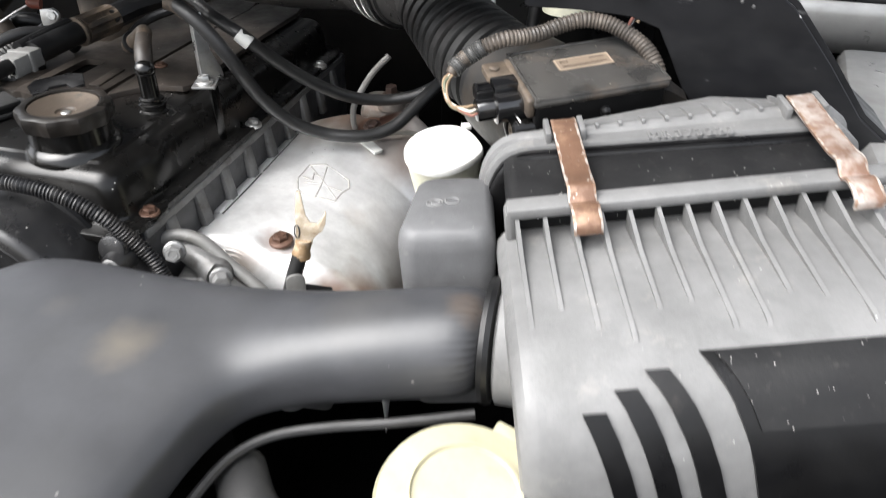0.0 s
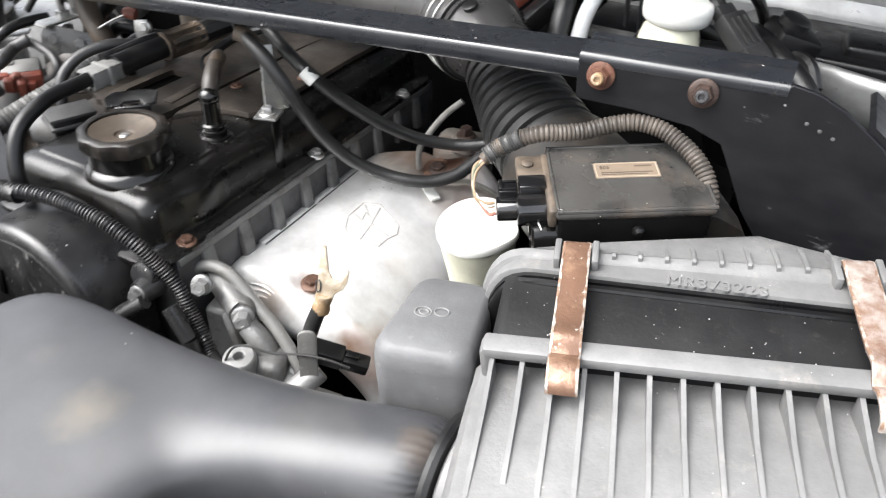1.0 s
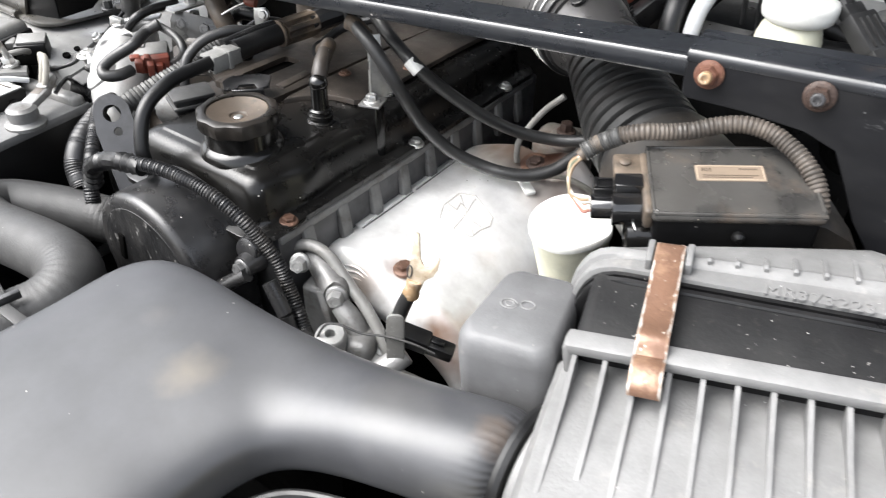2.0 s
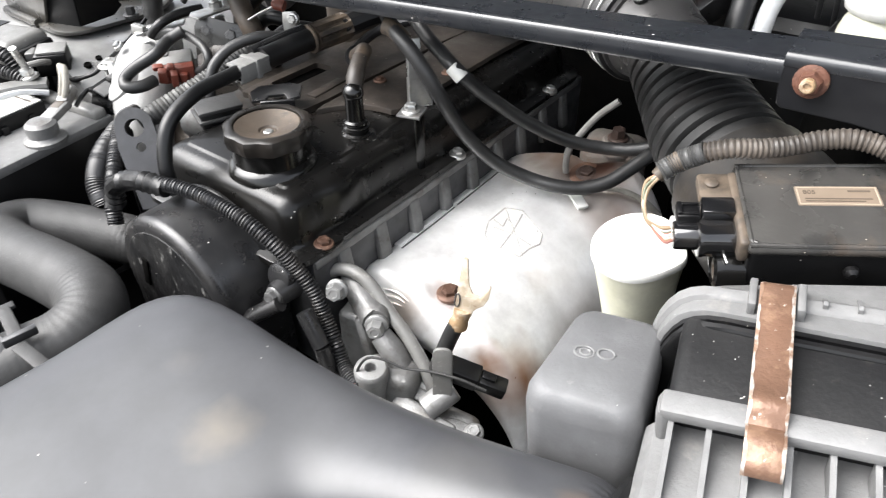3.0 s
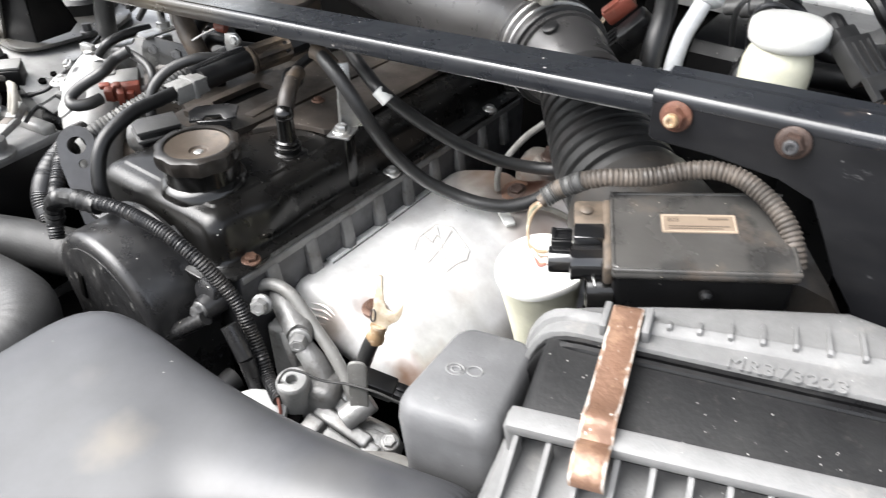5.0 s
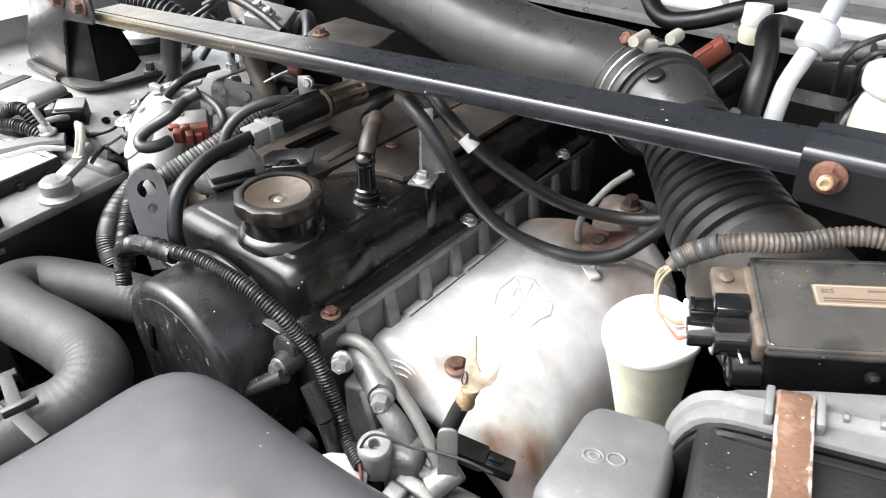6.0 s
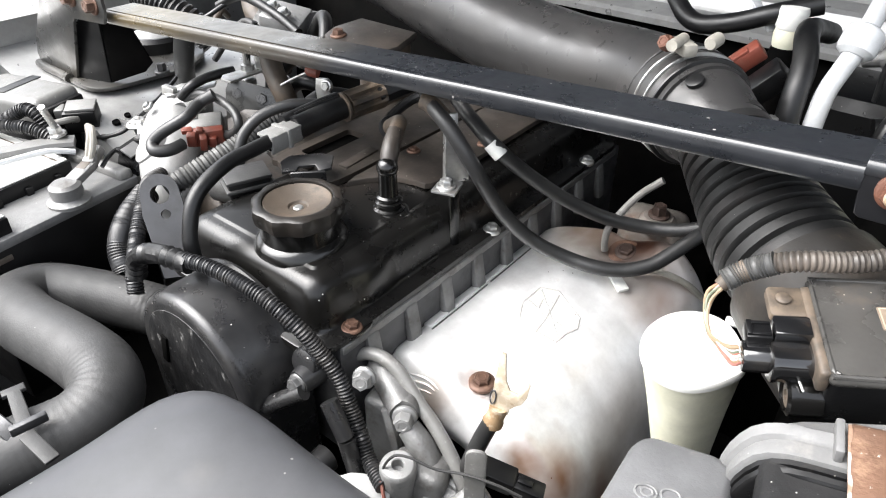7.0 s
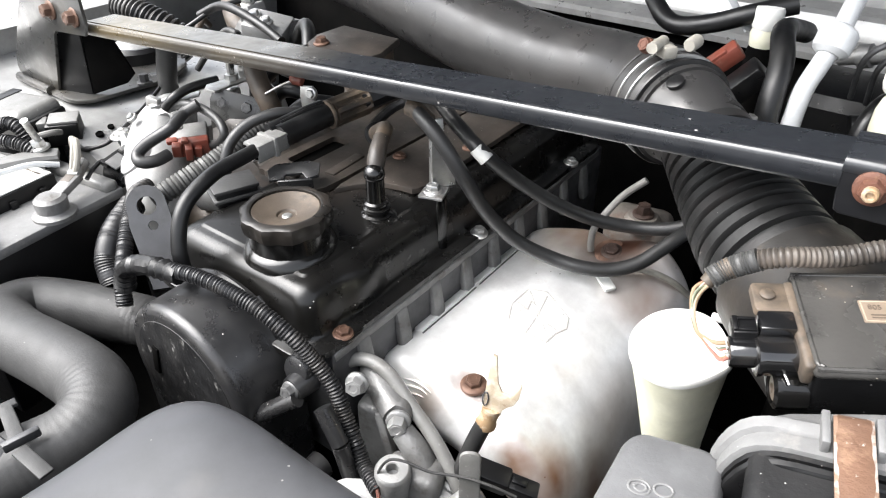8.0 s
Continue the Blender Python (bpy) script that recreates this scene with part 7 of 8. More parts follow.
# ---- battery ----
battery = thing("car_battery", (-0.895, 0.385, 0.80), "black car battery with white label and worn terminals", "battery")
BT = pose(-0.897, 0.385, 1.0, 0, 0, 7)
bm = bmesh.new()
rbox(bm, BT @ pose(0, 0, -0.105), 0.238, 0.196, 0.19, 0.005)
case_part = part("case", bm, black_plastic, battery)
bm = bmesh.new()
rbox(bm, BT @ pose(0.118, -0.07, -0.022), 0.006, 0.018, 0.006, 0.001)
part("side_mark", bm, dusty_conduit, case_part)
bm = bmesh.new()
rbox(bm, BT @ pose(0, 0, -0.006), 0.242, 0.200, 0.012, 0.003)
lid = part("lid", bm, grey_plastic, battery, "pale grey dusty lid")
bm = bmesh.new()
rbox(bm, BT @ pose(0.062, 0.088, 0.004), 0.112, 0.018, 0.014, 0.005, 3)
part("rear_ridge", bm, grey_clip, lid, "light grey rounded ridge")
for x, y, sx, sy in ((-0.020, 0.006, 0.150, 0.112), (0.070, -0.072, 0.088, 0.046), (-0.055, -0.072, 0.115, 0.044)):
    bm = bmesh.new()
    rbox(bm, BT @ pose(x, y, 0.0085), sx, sy, 0.019, 0.002)
    part("cell_cover", bm, black_plastic, lid)
    bm = bmesh.new()
    rbox(bm, BT @ pose(x, y, 0.0190), sx - 0.004, sy - 0.004, 0.0018, 0.0006)
    part("label_top", bm, white_plastic, lid, "white label top")
    bm = bmesh.new()
    rbox(bm, BT @ pose(x + sx * 0.02, y + sy / 2 - 0.012, 0.0203), sx * 0.86, 0.0016, 0.0006, 0)
    part("print_bar", bm, dark_ink, lid)
for x, y, w, h in ((-0.010, 0.000, 0.026, 0.010), (-0.050, 0.010, 0.030, 0.006), (0.030, -0.020, 0.020, 0.004)):
    bm = bmesh.new()
    rbox(bm, BT @ pose(x, y, 0.0203), w, h, 0.0006, 0)
    part("red_mark" if h > 0.005 else "print_bar", bm, orange_plastic if h > 0.005 else dark_ink, lid)
for k in range(3):
    bm = bmesh.new()
    rbox(bm, BT @ pose(0.056, -0.03 + k * 0.036, 0.004), 0.006, 0.008, 0.010, 0.001)
    part("rim_notch", bm, black_plastic, lid)
bm = bmesh.new()
lathe(bm, pose(-0.793, 0.418, 0.999), [(0.023, 0), (0.023, 0.004), (0.018, 0.006), (0.0165, 0.008), (0.0175, 0.015), (0.017, 0.021), (0.013, 0.0245), (0.003, 0.025)], 28)
part("terminal", bm, alloy, battery, "worn lead post")
clampt = thing("battery_clamp", (-0.80, 0.44, 1.015), "corroded lead battery clamp with cable", "clamp")
bm = bmesh.new()
rbox(bm, axes((-0.802, 0.442, 1.022), (-0.35, 0.9, 0.2), (0.9, 0.35, 0)), 0.040, 0.018, 0.010, 0.003)
rbox(bm, axes((-0.812, 0.465, 1.031), (-0.45, 0.8, 0.4), (0.9, 0.35, 0)), 0.026, 0.015, 0.012, 0.003)
part("jaw", bm, alloy, clampt)
bm = bmesh.new()
rbox(bm, axes((-0.806, 0.450, 1.0275), (-0.35, 0.9, 0.2), (0.9, 0.35, 0)), 0.016, 0.012, 0.004, 0.001)
part("corrosion", bm, cap_dust, clampt, "brown corroded patch")
for d in (0.0, 0.0065):
    loose_part("cable", [(-0.806 - d, 0.458, 1.030), (-0.806 - d, 0.466, 1.048 + d * 0.5), (-0.812 - d, 0.472, 1.060), (-0.824 - d, 0.476, 1.058), (-0.836 - d, 0.480, 1.040), (-0.842 - d, 0.486, 1.00)], 0.0036, pale_tube, clampt, "pale braided cable", n=10)
rod = thing("battery_hold_down", (-0.90, 0.468, 0.99), "steel battery hold-down rod and pale strap", "clamp")
loose_part("rod", [(-0.912, 0.472, 0.985), (-0.901, 0.4685, 1.030), (-0.891, 0.4559, 1.072)], lambda s, f: 0.0042 + 0.0003 * math.sin(s * 4000), steel, rod, n=12, step=0.0006)
bm = bmesh.new()
loft(bm, [[Vector(p) + V(0, 0, dz) + V(0.85, -0.5, 0) * w for w, dz in ((-0.013, 0.0), (-0.011, 0.004), (0.011, 0.004), (0.013, 0.0), (0.012, -0.004), (-0.012, -0.004))] for p in ((-0.884, 0.478, 1.022), (-0.892, 0.455, 1.026), (-0.900, 0.430, 1.027), (-0.915, 0.390, 1.027), (-0.93, 0.34, 1.026))])
strap_part = part("strap", bm, grey_clip, rod, "pale grey steel strap")
loose_part("thin_strap", [(-0.862, 0.466, 1.020), (-0.868, 0.440, 1.029), (-0.874, 0.410, 1.030), (-0.884, 0.36, 1.029)], 0.0036, white_paint, rod, n=8)
bolt(strap_part, (-0.901, 0.4665, 1.031), (-0.1, -0.1, 1), 0.0085, steel, 1.4, 0.010)
fuse = thing("fuse_box", (-1.05, 0.50, 0.98), "grey plastic fuse box with dark lid edge", "fuse box")
bm = bmesh.new()
FB = axes((-1.028, 0.488, 1.034), (0.93, 0.30, 0), (-0.30, 0.93, 0))
rbox(bm, FB, 0.130, 0.072, 0.040, 0.012, 4)
fuse_lid = part("lid", bm, grey_clip, fuse, "pale worn grey lid")
bm = bmesh.new()
rbox(bm, FB @ pose(-0.006, 0.004, 0.0202), 0.016, 0.060, 0.0016, 0.0006)
part("dark_panel", bm, rubber, fuse_lid)
bm = bmesh.new()
rbox(bm, FB @ pose(0.066, 0.0, -0.008), 0.010, 0.064, 0.034, 0.004)
part("dark_end", bm, black_plastic, fuse_lid, "dark lid end")
bm = bmesh.new()
rbox(bm, FB @ pose(0, 0, -0.055), 0.134, 0.078, 0.07, 0.006)
part("base", bm, black_plastic, fuse)
relay = thing("relay", (-0.938, 0.516, 1.02), "small black relay with pale top beside the fuse box", "relay")
RLM = axes((-0.940, 0.518, 1.030), (0.62, 0.78, 0.0), (-0.78, 0.62, 0.15))
bm = bmesh.new()
rbox(bm, RLM @ pose(0, 0, -0.006), 0.040, 0.030, 0.030, 0.003)
relay_body = part("body", bm, black_plastic, relay)
bm = bmesh.new()
rbox(bm, RLM @ pose(0.002, 0.001, 0.0105), 0.036, 0.026, 0.004, 0.0015)
part("top", bm, grey_clip, relay_body, "pale grey top")
bm = bmesh.new()
rbox(bm, RLM @ pose(-0.024, 0.002, 0.004), 0.012, 0.018, 0.012, 0.002)
part("tab", bm, grey_clip, relay_body)
for pts in ([(-1.02, 0.425, 1.02), (-0.989, 0.440, 1.030), (-0.969, 0.449, 1.042), (-0.956, 0.459, 1.050), (-0.942, 0.464, 1.049), (-0.932, 0.468, 1.036), (-0.926, 0.474, 1.01)], [(-1.0, 0.415, 1.03), (-0.970, 0.425, 1.036), (-0.946, 0.438, 1.038), (-0.925, 0.449, 1.037), (-0.905, 0.458, 1.030), (-0.888, 0.468, 1.01)]):
    hose("battery_loom", pts, ribbed(0.0086, 0.0038, 0.0022), conduit, "black corrugated loom over the battery", "cable", 14, 0.0008, "looms over the battery")
hose("relay_wire", [(-0.985, 0.446, 1.040), (-0.960, 0.452, 1.030), (-0.930, 0.470, 1.034), (-0.918, 0.492, 1.036), (-0.925, 0.505, 1.03)], 0.0040, vent_tube, "grey wire running to the relay", "cable", 10)
conn = thing("harness_connector", (-0.795, 0.508, 0.98), "black harness connector with corrugated neck", "connector")
bm = bmesh.new()
cm = axes((-0.806, 0.511, 1.012), (0.9, 0.3, -0.5), (-0.3, 0.9, 0.1))
rbox(bm, cm, 0.030, 0.032, 0.022, 0.003)
rbox(bm, cm @ pose(-0.012, 0, 0.012), 0.010, 0.036, 0.006, 0.001)
rbox(bm, cm @ pose(0.010, 0.006, 0.012), 0.010, 0.010, 0.005, 0.001)
part("shell", bm, black_plastic, conn)
loose_part("neck", [(-0.790, 0.508, 1.014), (-0.775, 0.510, 1.002), (-0.760, 0.508, 0.98), (-0.75, 0.50, 0.95)], ribbed(0.0125, 0.0045, 0.0018), conduit, conn, n=16, step=0.001)
loose_part("thin_wire", [(-0.814, 0.512, 1.022), (-0.818, 0.496, 1.026), (-0.811, 0.480, 1.024), (-0.806, 0.468, 1.018)], 0.0026, rubber, conn, n=8)
bm = bmesh.new()
rbox(bm, cm @ pose(-0.004, -0.006, 0.016), 0.016, 0.022, 0.003, 0.001)
rbox(bm, cm @ pose(-0.012, 0.014, 0.016), 0.006, 0.010, 0.006, 0.001)
part("latch_frame", bm, alloy, conn, "worn pale latch frame")

# ---- radiator hose ----
RH = [(-0.585, 0.432, 0.918), (-0.620, 0.420, 0.925), (-0.655, 0.403, 0.931), (-0.698, 0.378, 0.938), (-0.735, 0.345, 0.946), (-0.722, 0.312, 0.956), (-0.675, 0.305, 0.963), (-0.630, 0.308, 0.968), (-0.585, 0.311, 0.972), (-0.545, 0.310, 0.974), (-0.518, 0.297, 0.972), (-0.512, 0.272, 0.966), (-0.525, 0.240, 0.960), (-0.55, 0.19, 0.95)]
rad_hose = thing("radiator_hose", (-0.64, 0.33, 0.93), "thick grey worn rubber radiator hose", "hose")


def worn_hose(s, f):
    """Smooth, with faint moulded rings near both ends."""
    zone = max(0.0, 1 - abs(f - 0.10) / 0.09) + max(0.0, 1 - abs(f - 0.84) / 0.20)
    return 0.0255 + 0.0045 * min(1.0, f * 3.2) + 0.0002 * min(1.0, zone * 1.5) * math.sin(2 * math.pi * s / 0.0065)


loose_part("hose", RH, worn_hose, hose_rubber, rad_hose, n=36, step=0.0016)
for a, b in ((Vector((-0.607, 0.411, 0.923)), Vector((-0.594, 0.417, 0.921))),):
    bm = bmesh.new()
    lathe(bm, up_frame(a, b - a), [(0.0262, 0), (0.0280, 0.001), (0.0280, 0.011), (0.0262, 0.012)], 36)
    part("end_band", bm, dark_steel, rad_hose, "dark steel end band")
cl = thing("hose_clamp", (-0.53, 0.237, 0.985), "zinc spring hose clamp with folded tabs", "clamp")
bm = bmesh.new()
lathe(bm, up_frame((-0.541, 0.232, 0.962), (-0.1, 0.95, 0.2)), [(0.0315, -0.006), (0.0332, -0.005), (0.0332, 0.005), (0.0315, 0.006)], 36)
part("ring", bm, dark_steel, cl)
bm = bmesh.new()
slab(bm, axes((-0.532, 0.2425, 0.9985), (0.97, -0.22, 0), (0.22, 0.97, 0)), [(-0.022, -0.008), (-0.014, -0.008), (-0.014, -0.0045), (0.022, -0.0055), (0.022, 0.0055), (-0.014, 0.0055), (-0.014, 0.009), (-0.022, 0.009)], 0.003, 0.0008)
part("strip", bm, hose_rubber, cl)
bm = bmesh.new()
rbox(bm, axes((-0.507, 0.239, 1.000), (0.16, 0.98, 0), (-0.98, 0.16, 0)), 0.026, 0.006, 0.008, 0.0015)
part("cross_plate", bm, dark_steel, cl)
bm = bmesh.new()
rbox(bm, axes((-0.484, 0.2345, 0.996), (0.99, 0.06, -0.12), (-0.06, 0.99, 0)), 0.034, 0.011, 0.003, 0.001)
part("tail", bm, hose_rubber, cl)
radiator = thing("radiator", (-0.55, 0.13, 0.45), "black radiator end tank at the front", "radiator")
bm = bmesh.new()
rbox(bm, pose(-0.62, 0.14, 0.74), 0.5, 0.06, 0.46, 0.012, 3)
part("tank", bm, black_plastic, radiator)

# ---- brake fluid reservoir, pipes and plugs behind the brace ----
brake = thing("brake_fluid_reservoir", (-0.055, 0.84, 1.05), "white translucent brake fluid reservoir with white cap", "reservoir")
bm = bmesh.new()
lathe(bm, pose(-0.069, 0.840, 1.05), [(0.029, 0.060), (0.0305, 0.075), (0.0318, 0.092), (0.0312, 0.106), (0.0285, 0.116), (0.0255, 0.121), (0.0250, 0.128)], 40)
part("body", bm, ivory, brake)
# stand down to the floor, shade of the bay in its colour
bm = bmesh.new()
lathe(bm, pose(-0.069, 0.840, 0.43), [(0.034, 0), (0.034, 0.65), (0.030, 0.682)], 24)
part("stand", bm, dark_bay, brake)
bm = bmesh.new()
lathe(bm, pose(-0.067, 0.842, 1.172), [(0.024, 0.002), (0.0300, 0.001), (0.0335, 0.004), (0.0348, 0.009), (0.0350, 0.016), (0.0342, 0.0200), (0.0320, 0.0222), (0.027, 0.0232), (0.008, 0.0240)], 44)
part("cap", bm, white_plastic, brake, "wide white screw cap with rounded edge")
acp = thing("white_pipe", (-0.15, 0.83, 1.08), "white painted metal pipe with a joint", "pipe")
loose_part("pipe", [(-0.161, 0.826, 1.110), (-0.161, 0.830, 1.136), (-0.1600, 0.838, 1.160), (-0.155, 0.848, 1.180), (-0.150, 0.860, 1.200), (-0.150, 0.905, 1.224), (-0.15, 0.97, 1.25)], 0.0086, white_paint, acp, n=20)
bm = bmesh.new()
lathe(bm, up_frame((-0.150, 0.860, 1.201), (0.1, 0.6, 0.8)), [(0.0105, -0.014), (0.0160, -0.010), (0.0170, -0.006), (0.0170, 0.008), (0.015, 0.011), (0.0105, 0.014)], 24)
part("joint", bm, white_paint, acp)
bplug = thing("orange_plug", (-0.25, 0.87, 1.10), "faded red plug on black connector behind the duct", "connector")
OM = axes((-0.244, 0.870, 1.163), (0.66, 0.30, 0.68), (-0.5, 0.8, 0.1))
bm = bmesh.new()
rbox(bm, OM @ pose(0.0, 0, 0), 0.034, 0.018, 0.018, 0.003)
rbox(bm, OM @ pose(-0.004, -0.004, 0.009), 0.020, 0.008, 0.004, 0.001)
red_plug = part("plug", bm, orange_plastic, bplug, "faded red plug")
for k in range(4):
    loose_part("wire", [OM @ V(-0.016, 0.004 - k * 0.003, 0.002), OM @ V(-0.026, 0.004 - k * 0.004, -0.002), OM @ V(-0.034, 0.002 - k * 0.004, -0.014)], 0.0012, wire_tan if k % 2 else rubber, red_plug, n=6)
OM = axes((-0.214, 0.850, 1.152), (0.62, 0.2, 0.72), (-0.5, 0.8, 0.1))
bm = bmesh.new()
rbox(bm, OM @ pose(0.0, 0, 0), 0.038, 0.026, 0.022, 0.003)
rbox(bm, OM @ pose(-0.026, 0, 0), 0.016, 0.024, 0.020, 0.002)
for k in range(3):
    rbox(bm, OM @ pose(-0.026, -0.008 + k * 0.008, 0.0115), 0.020, 0.0028, 0.003, 0.0006)
part("connector", bm, black_plastic, bplug)
heater = thing("heater_hose", (-0.18, 0.81, 1.07), "black heater hose near the firewall", "hose", "heater hoses")
loose_part("pipe", [(-0.18, 0.81, 1.07), (-0.183, 0.825, 1.14), (-0.187, 0.85, 1.175), (-0.199, 0.885, 1.190), (-0.205, 0.93, 1.185), (-0.20, 1.0, 1.165)], 0.0112, rubber, heater, n=20)
bm = bmesh.new()
lathe(bm, up_frame((-0.1825, 0.822, 1.125), (0, 0.2, 1)), [(0.0112, -0.005), (0.0125, -0.004), (0.0125, 0.004), (0.0112, 0.005)], 24)
rbox(bm, pose(-0.192, 0.814, 1.128), 0.010, 0.008, 0.014, 0.001)
part("clip", bm, steel, heater, "zinc hose clip")
hose("cowl_cable", [(-0.40, 1.02, 1.19), (-0.365, 0.98, 1.174), (-0.345, 0.962, 1.165), (-0.321, 0.95, 1.163), (-0.286, 0.95, 1.172), (-0.25, 0.952, 1.187), (-0.21, 0.97, 1.20)], 0.0105, rubber, "black cable along the cowl", "cable")
hose("heater_hose", [(-0.12, 0.90, 1.11), (-0.06, 0.92, 1.12), (0.0, 0.93, 1.12), (0.06, 0.93, 1.11)], 0.013, rubber, "black heater hose near the firewall", group="heater hoses")
booster = thing("brake_booster", (0.02, 1.0, 0.95), "black round brake booster at the firewall", "brake booster")
bm = bmesh.new()
lathe(bm, up_frame((0.02, 1.15, 1.00), (0, -1, 0.05)), [(0.11, 0), (0.125, 0.01), (0.125, 0.12), (0.10, 0.14), (0.04, 0.15)], 40)
part("drum", bm, black_paint, booster)
clutch = thing("grey_connector_block", (0.02, 0.83, 1.08), "dusty black connector block with hooked latch", "connector")
m = axes((-0.004, 0.838, 1.174), (0.62, -0.35, -0.5), (0.5, 0.8, 0.1))
bm = bmesh.new()
rbox(bm, m, 0.042, 0.030, 0.018, 0.003)
rbox(bm, m @ pose(-0.026, 0, -0.002), 0.016, 0.022, 0.014, 0.003)
block_ = part("block", bm, soft_rubber, clutch)
bm = bmesh.new()
slab(bm, m @ pose(0.030, 0, 0.004), [(-0.010, -0.014), (0.012, -0.014), (0.012, -0.008), (0.004, -0.008), (0.004, 0.006), (0.014, 0.006), (0.014, 0.014), (-0.010, 0.014)], 0.006, 0.0012)
part("latch", bm, soft_rubber, block_)
for v in (-0.008, 0.0, 0.008):
    bm = bmesh.new()
    rbox(bm, m @ pose(0.002, v, 0.010), 0.032, 0.002, 0.003, 0.0006)
    part("ridge", bm, soft_rubber, block_)
loose_part("lead", [m @ V(-0.030, 0, -0.002), m @ V(-0.045, 0.004, -0.006), m @ V(-0.056, 0.02, -0.03)], 0.007, rubber, clutch)

# small bottle, white strip and dark gear at the cowl
bottle = thing("small_bottle", (-0.231, 0.95, 1.10), "white plastic bottle with round cap at the cowl", "bottle")
bm = bmesh.new()
lathe(bm, pose(-0.231, 0.952, 1.10), [(0.013, 0.055), (0.014, 0.06), (0.015, 0.070), (0.013, 0.078)], 24)
part("neck", bm, ivory, bottle)
# lower part coloured with the bay's shade
bm = bmesh.new()
lathe(bm, pose(-0.231, 0.952, 0.43), [(0.015, 0), (0.015, 0.72), (0.0135, 0.727)], 20)
part("dark_base", bm, dark_bay, bottle)
bm = bmesh.new()
lathe(bm, pose(-0.231, 0.952, 1.176), [(0.0140, 0), (0.0150, 0.002), (0.0150, 0.018), (0.0135, 0.022), (0.004, 0.023)], 32)
part("cap", bm, white_plastic, bottle, "white round cap")
bm = bmesh.new()
rbox(bm, axes((-0.268, 0.965, 1.185), (0.65, -0.30, -0.55), (0.4, 0.8, 0)), 0.055, 0.012, 0.003, 0.001)
single("white_strip", bm, white_paint, (-0.24, 0.955, 1.165), "white painted metal strip beside the bottle", "bracket")
valve = thing("vacuum_valve", (0.04, 0.895, 1.12), "black plastic valve with hose stubs behind the brace", "valve")
bm = bmesh.new()
rbox(bm, pose(0.040, 0.895, 1.150, 10, 15, 30), 0.05, 0.045, 0.05, 0.006)
valve_body = part("body", bm, black_plastic, valve)
bm = bmesh.new()
lathe(bm, pose(0.040, 0.895, 1.173, 10, 15, 30), [(0.016, 0), (0.016, 0.010), (0.012, 0.013), (0.003, 0.0135)], 20)
part("knob", bm, rubber, valve_body)
loose_part("stub", [(0.045, 0.88, 1.15), (0.066, 0.865, 1.150), (0.080, 0.85, 1.13)], 0.008, rubber, valve)
hose("brake_hose", [(-0.11, 0.86, 1.08), (-0.105, 0.875, 1.13), (-0.09, 0.91, 1.145), (-0.05, 0.94, 1.14), (0.0, 0.95, 1.12)], 0.009, rubber, "black hose behind the brake fluid reservoir")
for k, (m_, dz) in enumerate(((wire_red, 0.0), (rubber, 0.006), (wire_tan, 0.010))):
    hose("thin_wire", [(0.0 + k * 0.006, 0.86, 1.09 + dz), (0.02 + k * 0.006, 0.87, 1.13 + dz), (0.04 + k * 0.005, 0.90, 1.135 + dz), (0.05, 0.95, 1.12 + dz)], 0.0022, m_, "thin loose wire behind the brace", "wire", 8, 0.004, "loose wires behind the brace")

# ---- gear behind the brace on the intake side ----
body_ = thing("throttle_valve", (-0.835, 0.79, 1.0), "cast aluminium throttle body behind the brace", "throttle")
bm = bmesh.new()
lathe(bm, axes((-0.835, 0.790, 1.085), (0, 0, -1), (0, 1, 0)) , [(0.034, -0.05), (0.036, -0.02), (0.040, -0.018), (0.040, -0.006), (0.034, -0.004), (0.034, 0.03), (0.040, 0.032), (0.040, 0.044), (0.030, 0.046)], 28)
casting = part("casting", bm, alloy, body_)
bm = bmesh.new()
rbox(bm, pose(-0.815, 0.765, 1.118, 15, 10, 25), 0.06, 0.045, 0.022, 0.004)
rbox(bm, pose(-0.855, 0.775, 1.125, 0, -15, 10), 0.022, 0.035, 0.03, 0.003)
part("linkage_box", bm, bright_alloy, casting)
for at in ((-0.800, 0.750, 1.130), (-0.830, 0.757, 1.132), (-0.858, 0.770, 1.142)):
    bolt(casting, at, (0, -0.3, 1), 0.007, steel, 1.4, 0.008)
hose("idle_hose", [(-1.10, 0.72, 1.11), (-1.07, 0.722, 1.108), (-1.04, 0.728, 1.10), (-1.01, 0.74, 1.085), (-0.99, 0.76, 1.05)], ribbed(0.021, 0.0075, 0.004), conduit, "black corrugated hose behind the strut tower", "hose", 18, 0.0015)
hose("stained_pipe", [(-1.0, 0.85, 1.12), (-0.96, 0.82, 1.112), (-0.93, 0.80, 1.10), (-0.90, 0.79, 1.09), (-0.86, 0.785, 1.08)], 0.016, cap_dust, "brown stained rubber pipe behind the throttle", "pipe", 18)
flange = thing("duct_flange", (-0.64, 0.73, 1.06), "brown stained flange plate under the intake duct", "flange")
bm = bmesh.new()
slab(bm, pose(-0.640, 0.730, 1.128, 6, 0, 0), [(-0.055, 0.012), (-0.048, -0.012), (-0.02, -0.030), (0.012, -0.032), (0.045, -0.018), (0.054, 0.006), (0.045, 0.05), (-0.045, 0.05)], 0.008, 0.003)
plate_ = part("plate", bm, dusty_paint, flange)
bolt(plate_, (-0.668, 0.722, 1.136), (0, -0.1, 1), 0.007, brown_bolt, 1.4, 0.007)
bm = bmesh.new()
lathe(bm, pose(-0.635, 0.765, 1.0), [(0.032, 0), (0.032, 0.125), (0.030, 0.129)], 28)
part("neck", bm, cap_dust, flange)
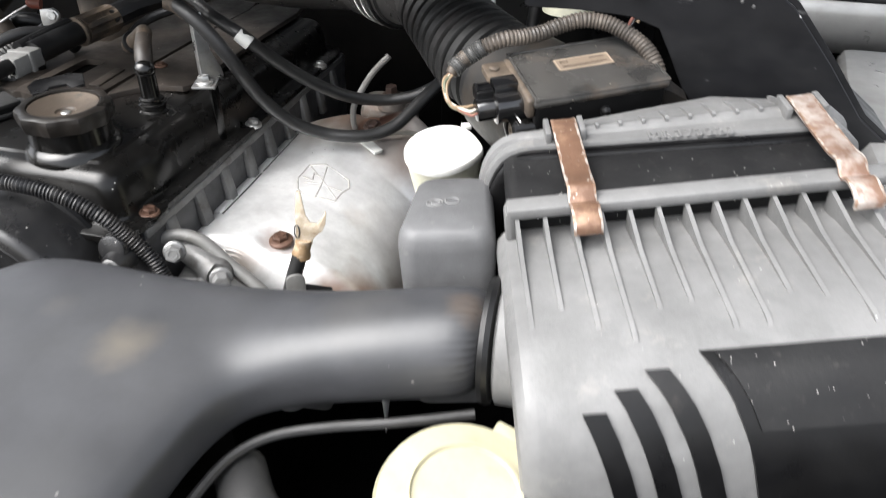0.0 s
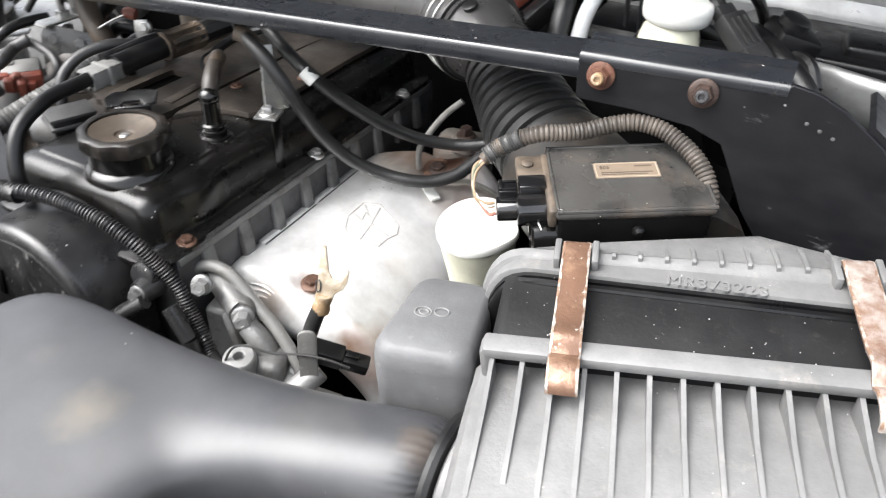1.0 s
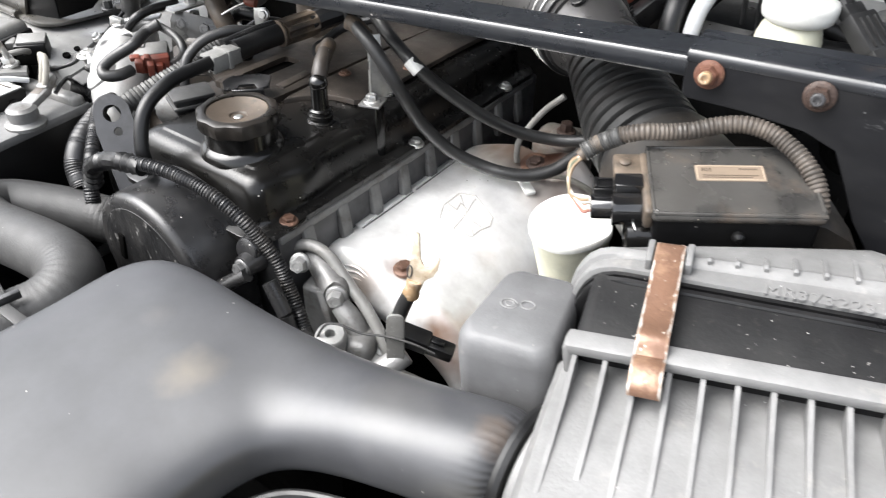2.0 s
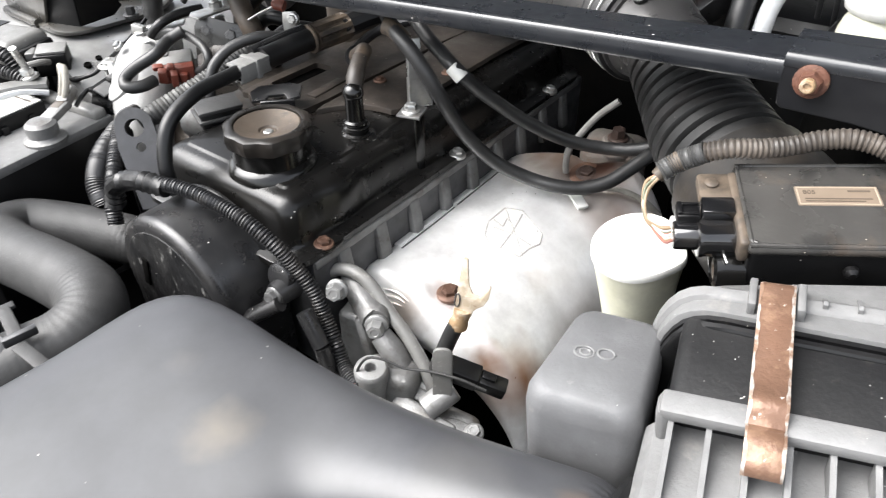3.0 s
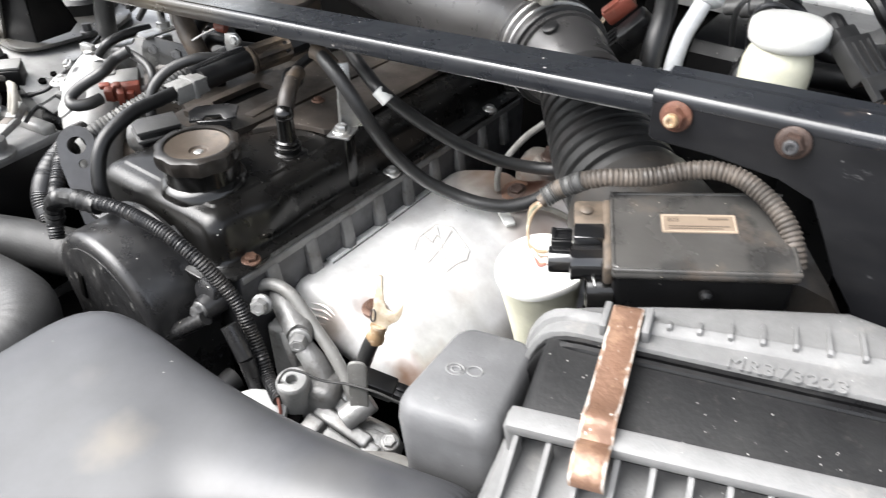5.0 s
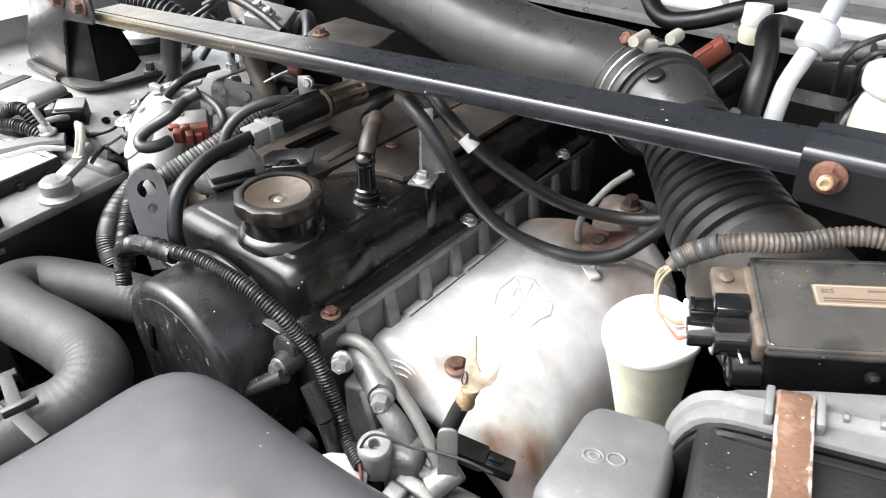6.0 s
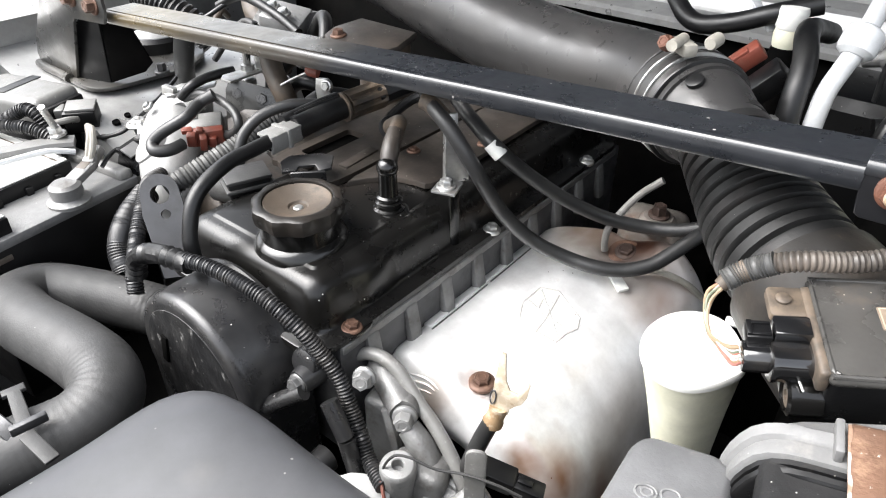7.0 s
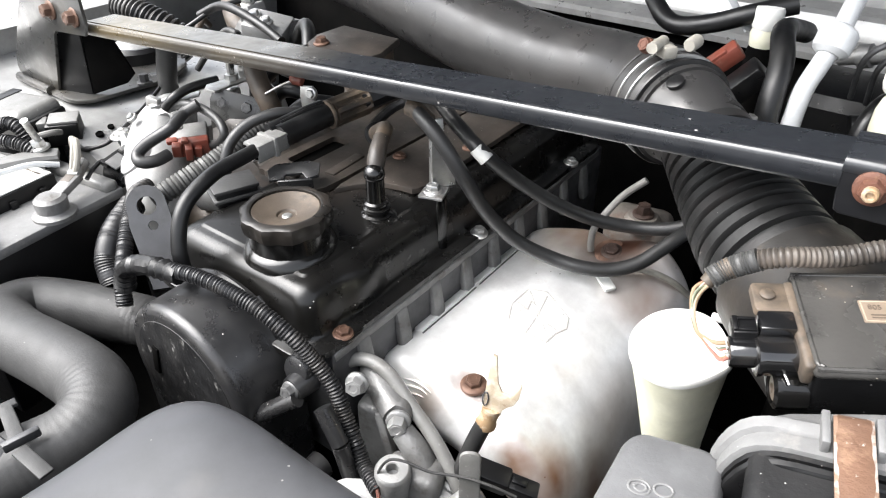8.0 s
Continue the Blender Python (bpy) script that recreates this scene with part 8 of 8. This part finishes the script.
for k, pts in enumerate(([(-0.93, 0.74, 1.12), (-0.90, 0.75, 1.135), (-0.86, 0.745, 1.14), (-0.80, 0.74, 1.13), (-0.75, 0.73, 1.12)], [(-0.96, 0.70, 1.09), (-0.93, 0.72, 1.11), (-0.91, 0.76, 1.13), (-0.88, 0.82, 1.14)], [(-0.90, 0.70, 1.06), (-0.87, 0.715, 1.10), (-0.84, 0.72, 1.12), (-0.79, 0.71, 1.11), (-0.74, 0.70, 1.08)], [(-0.78, 0.78, 1.10), (-0.75, 0.77, 1.13), (-0.72, 0.75, 1.135), (-0.70, 0.73, 1.12)], [(-1.0, 0.80, 1.08), (-0.97, 0.77, 1.10), (-0.94, 0.74, 1.10), (-0.92, 0.70, 1.08)])):
    hose("throttle_hose", pts, (0.006, 0.0035, 0.0045, 0.009, 0.005)[k], (rubber, rubber, hose_rubber, rubber, cap_dust)[k], "thin hose looped round the throttle body", "hose", 12, 0.004, "hoses round the throttle")

for k, pts in enumerate(([(-0.128, 0.90, 1.14), (-0.124, 0.872, 1.185), (-0.108, 0.876, 1.203), (-0.094, 0.92, 1.198), (-0.09, 0.98, 1.17)], [(-0.115, 0.92, 1.13), (-0.112, 0.885, 1.175), (-0.100, 0.88, 1.192), (-0.086, 0.90, 1.185), (-0.075, 0.96, 1.15)], [(0.02, 0.96, 1.14), (0.008, 0.91, 1.18), (0.0, 0.88, 1.20), (-0.02, 0.89, 1.215), (-0.05, 0.94, 1.20)])):
    hose("brake_line", pts, (0.0028, 0.0028, 0.006)[k], (dark_steel, dark_steel, rubber)[k], "thin bent brake line beside the reservoir", "pipe", 10, 0.004, "brake lines at the firewall")
hose("servo_hose", [(-0.02, 1.0, 1.10), (0.0, 0.93, 1.15), (0.03, 0.86, 1.158), (0.07, 0.82, 1.14), (0.10, 0.80, 1.10)], 0.011, rubber, "black servo hose behind the brace", "hose", 16)
fit_ = thing("hose_fitting", (-0.135, 0.93, 1.15), "pale metal hose fitting with hexagon collar", "fitting")
bm = bmesh.new()
lathe(bm, up_frame((-0.125, 0.935, 1.172), (0.9, -0.2, 0.3)), [(0.008, -0.03), (0.008, -0.012), (0.012, -0.011), (0.012, 0.0), (0.009, 0.001), (0.009, 0.016), (0.006, 0.017)], 12)
part("collar", bm, alloy, fit_)
loose_part("stub", [(-0.10, 0.93, 1.180), (-0.085, 0.93, 1.178), (-0.07, 0.945, 1.16)], 0.0075, rubber, fit_)
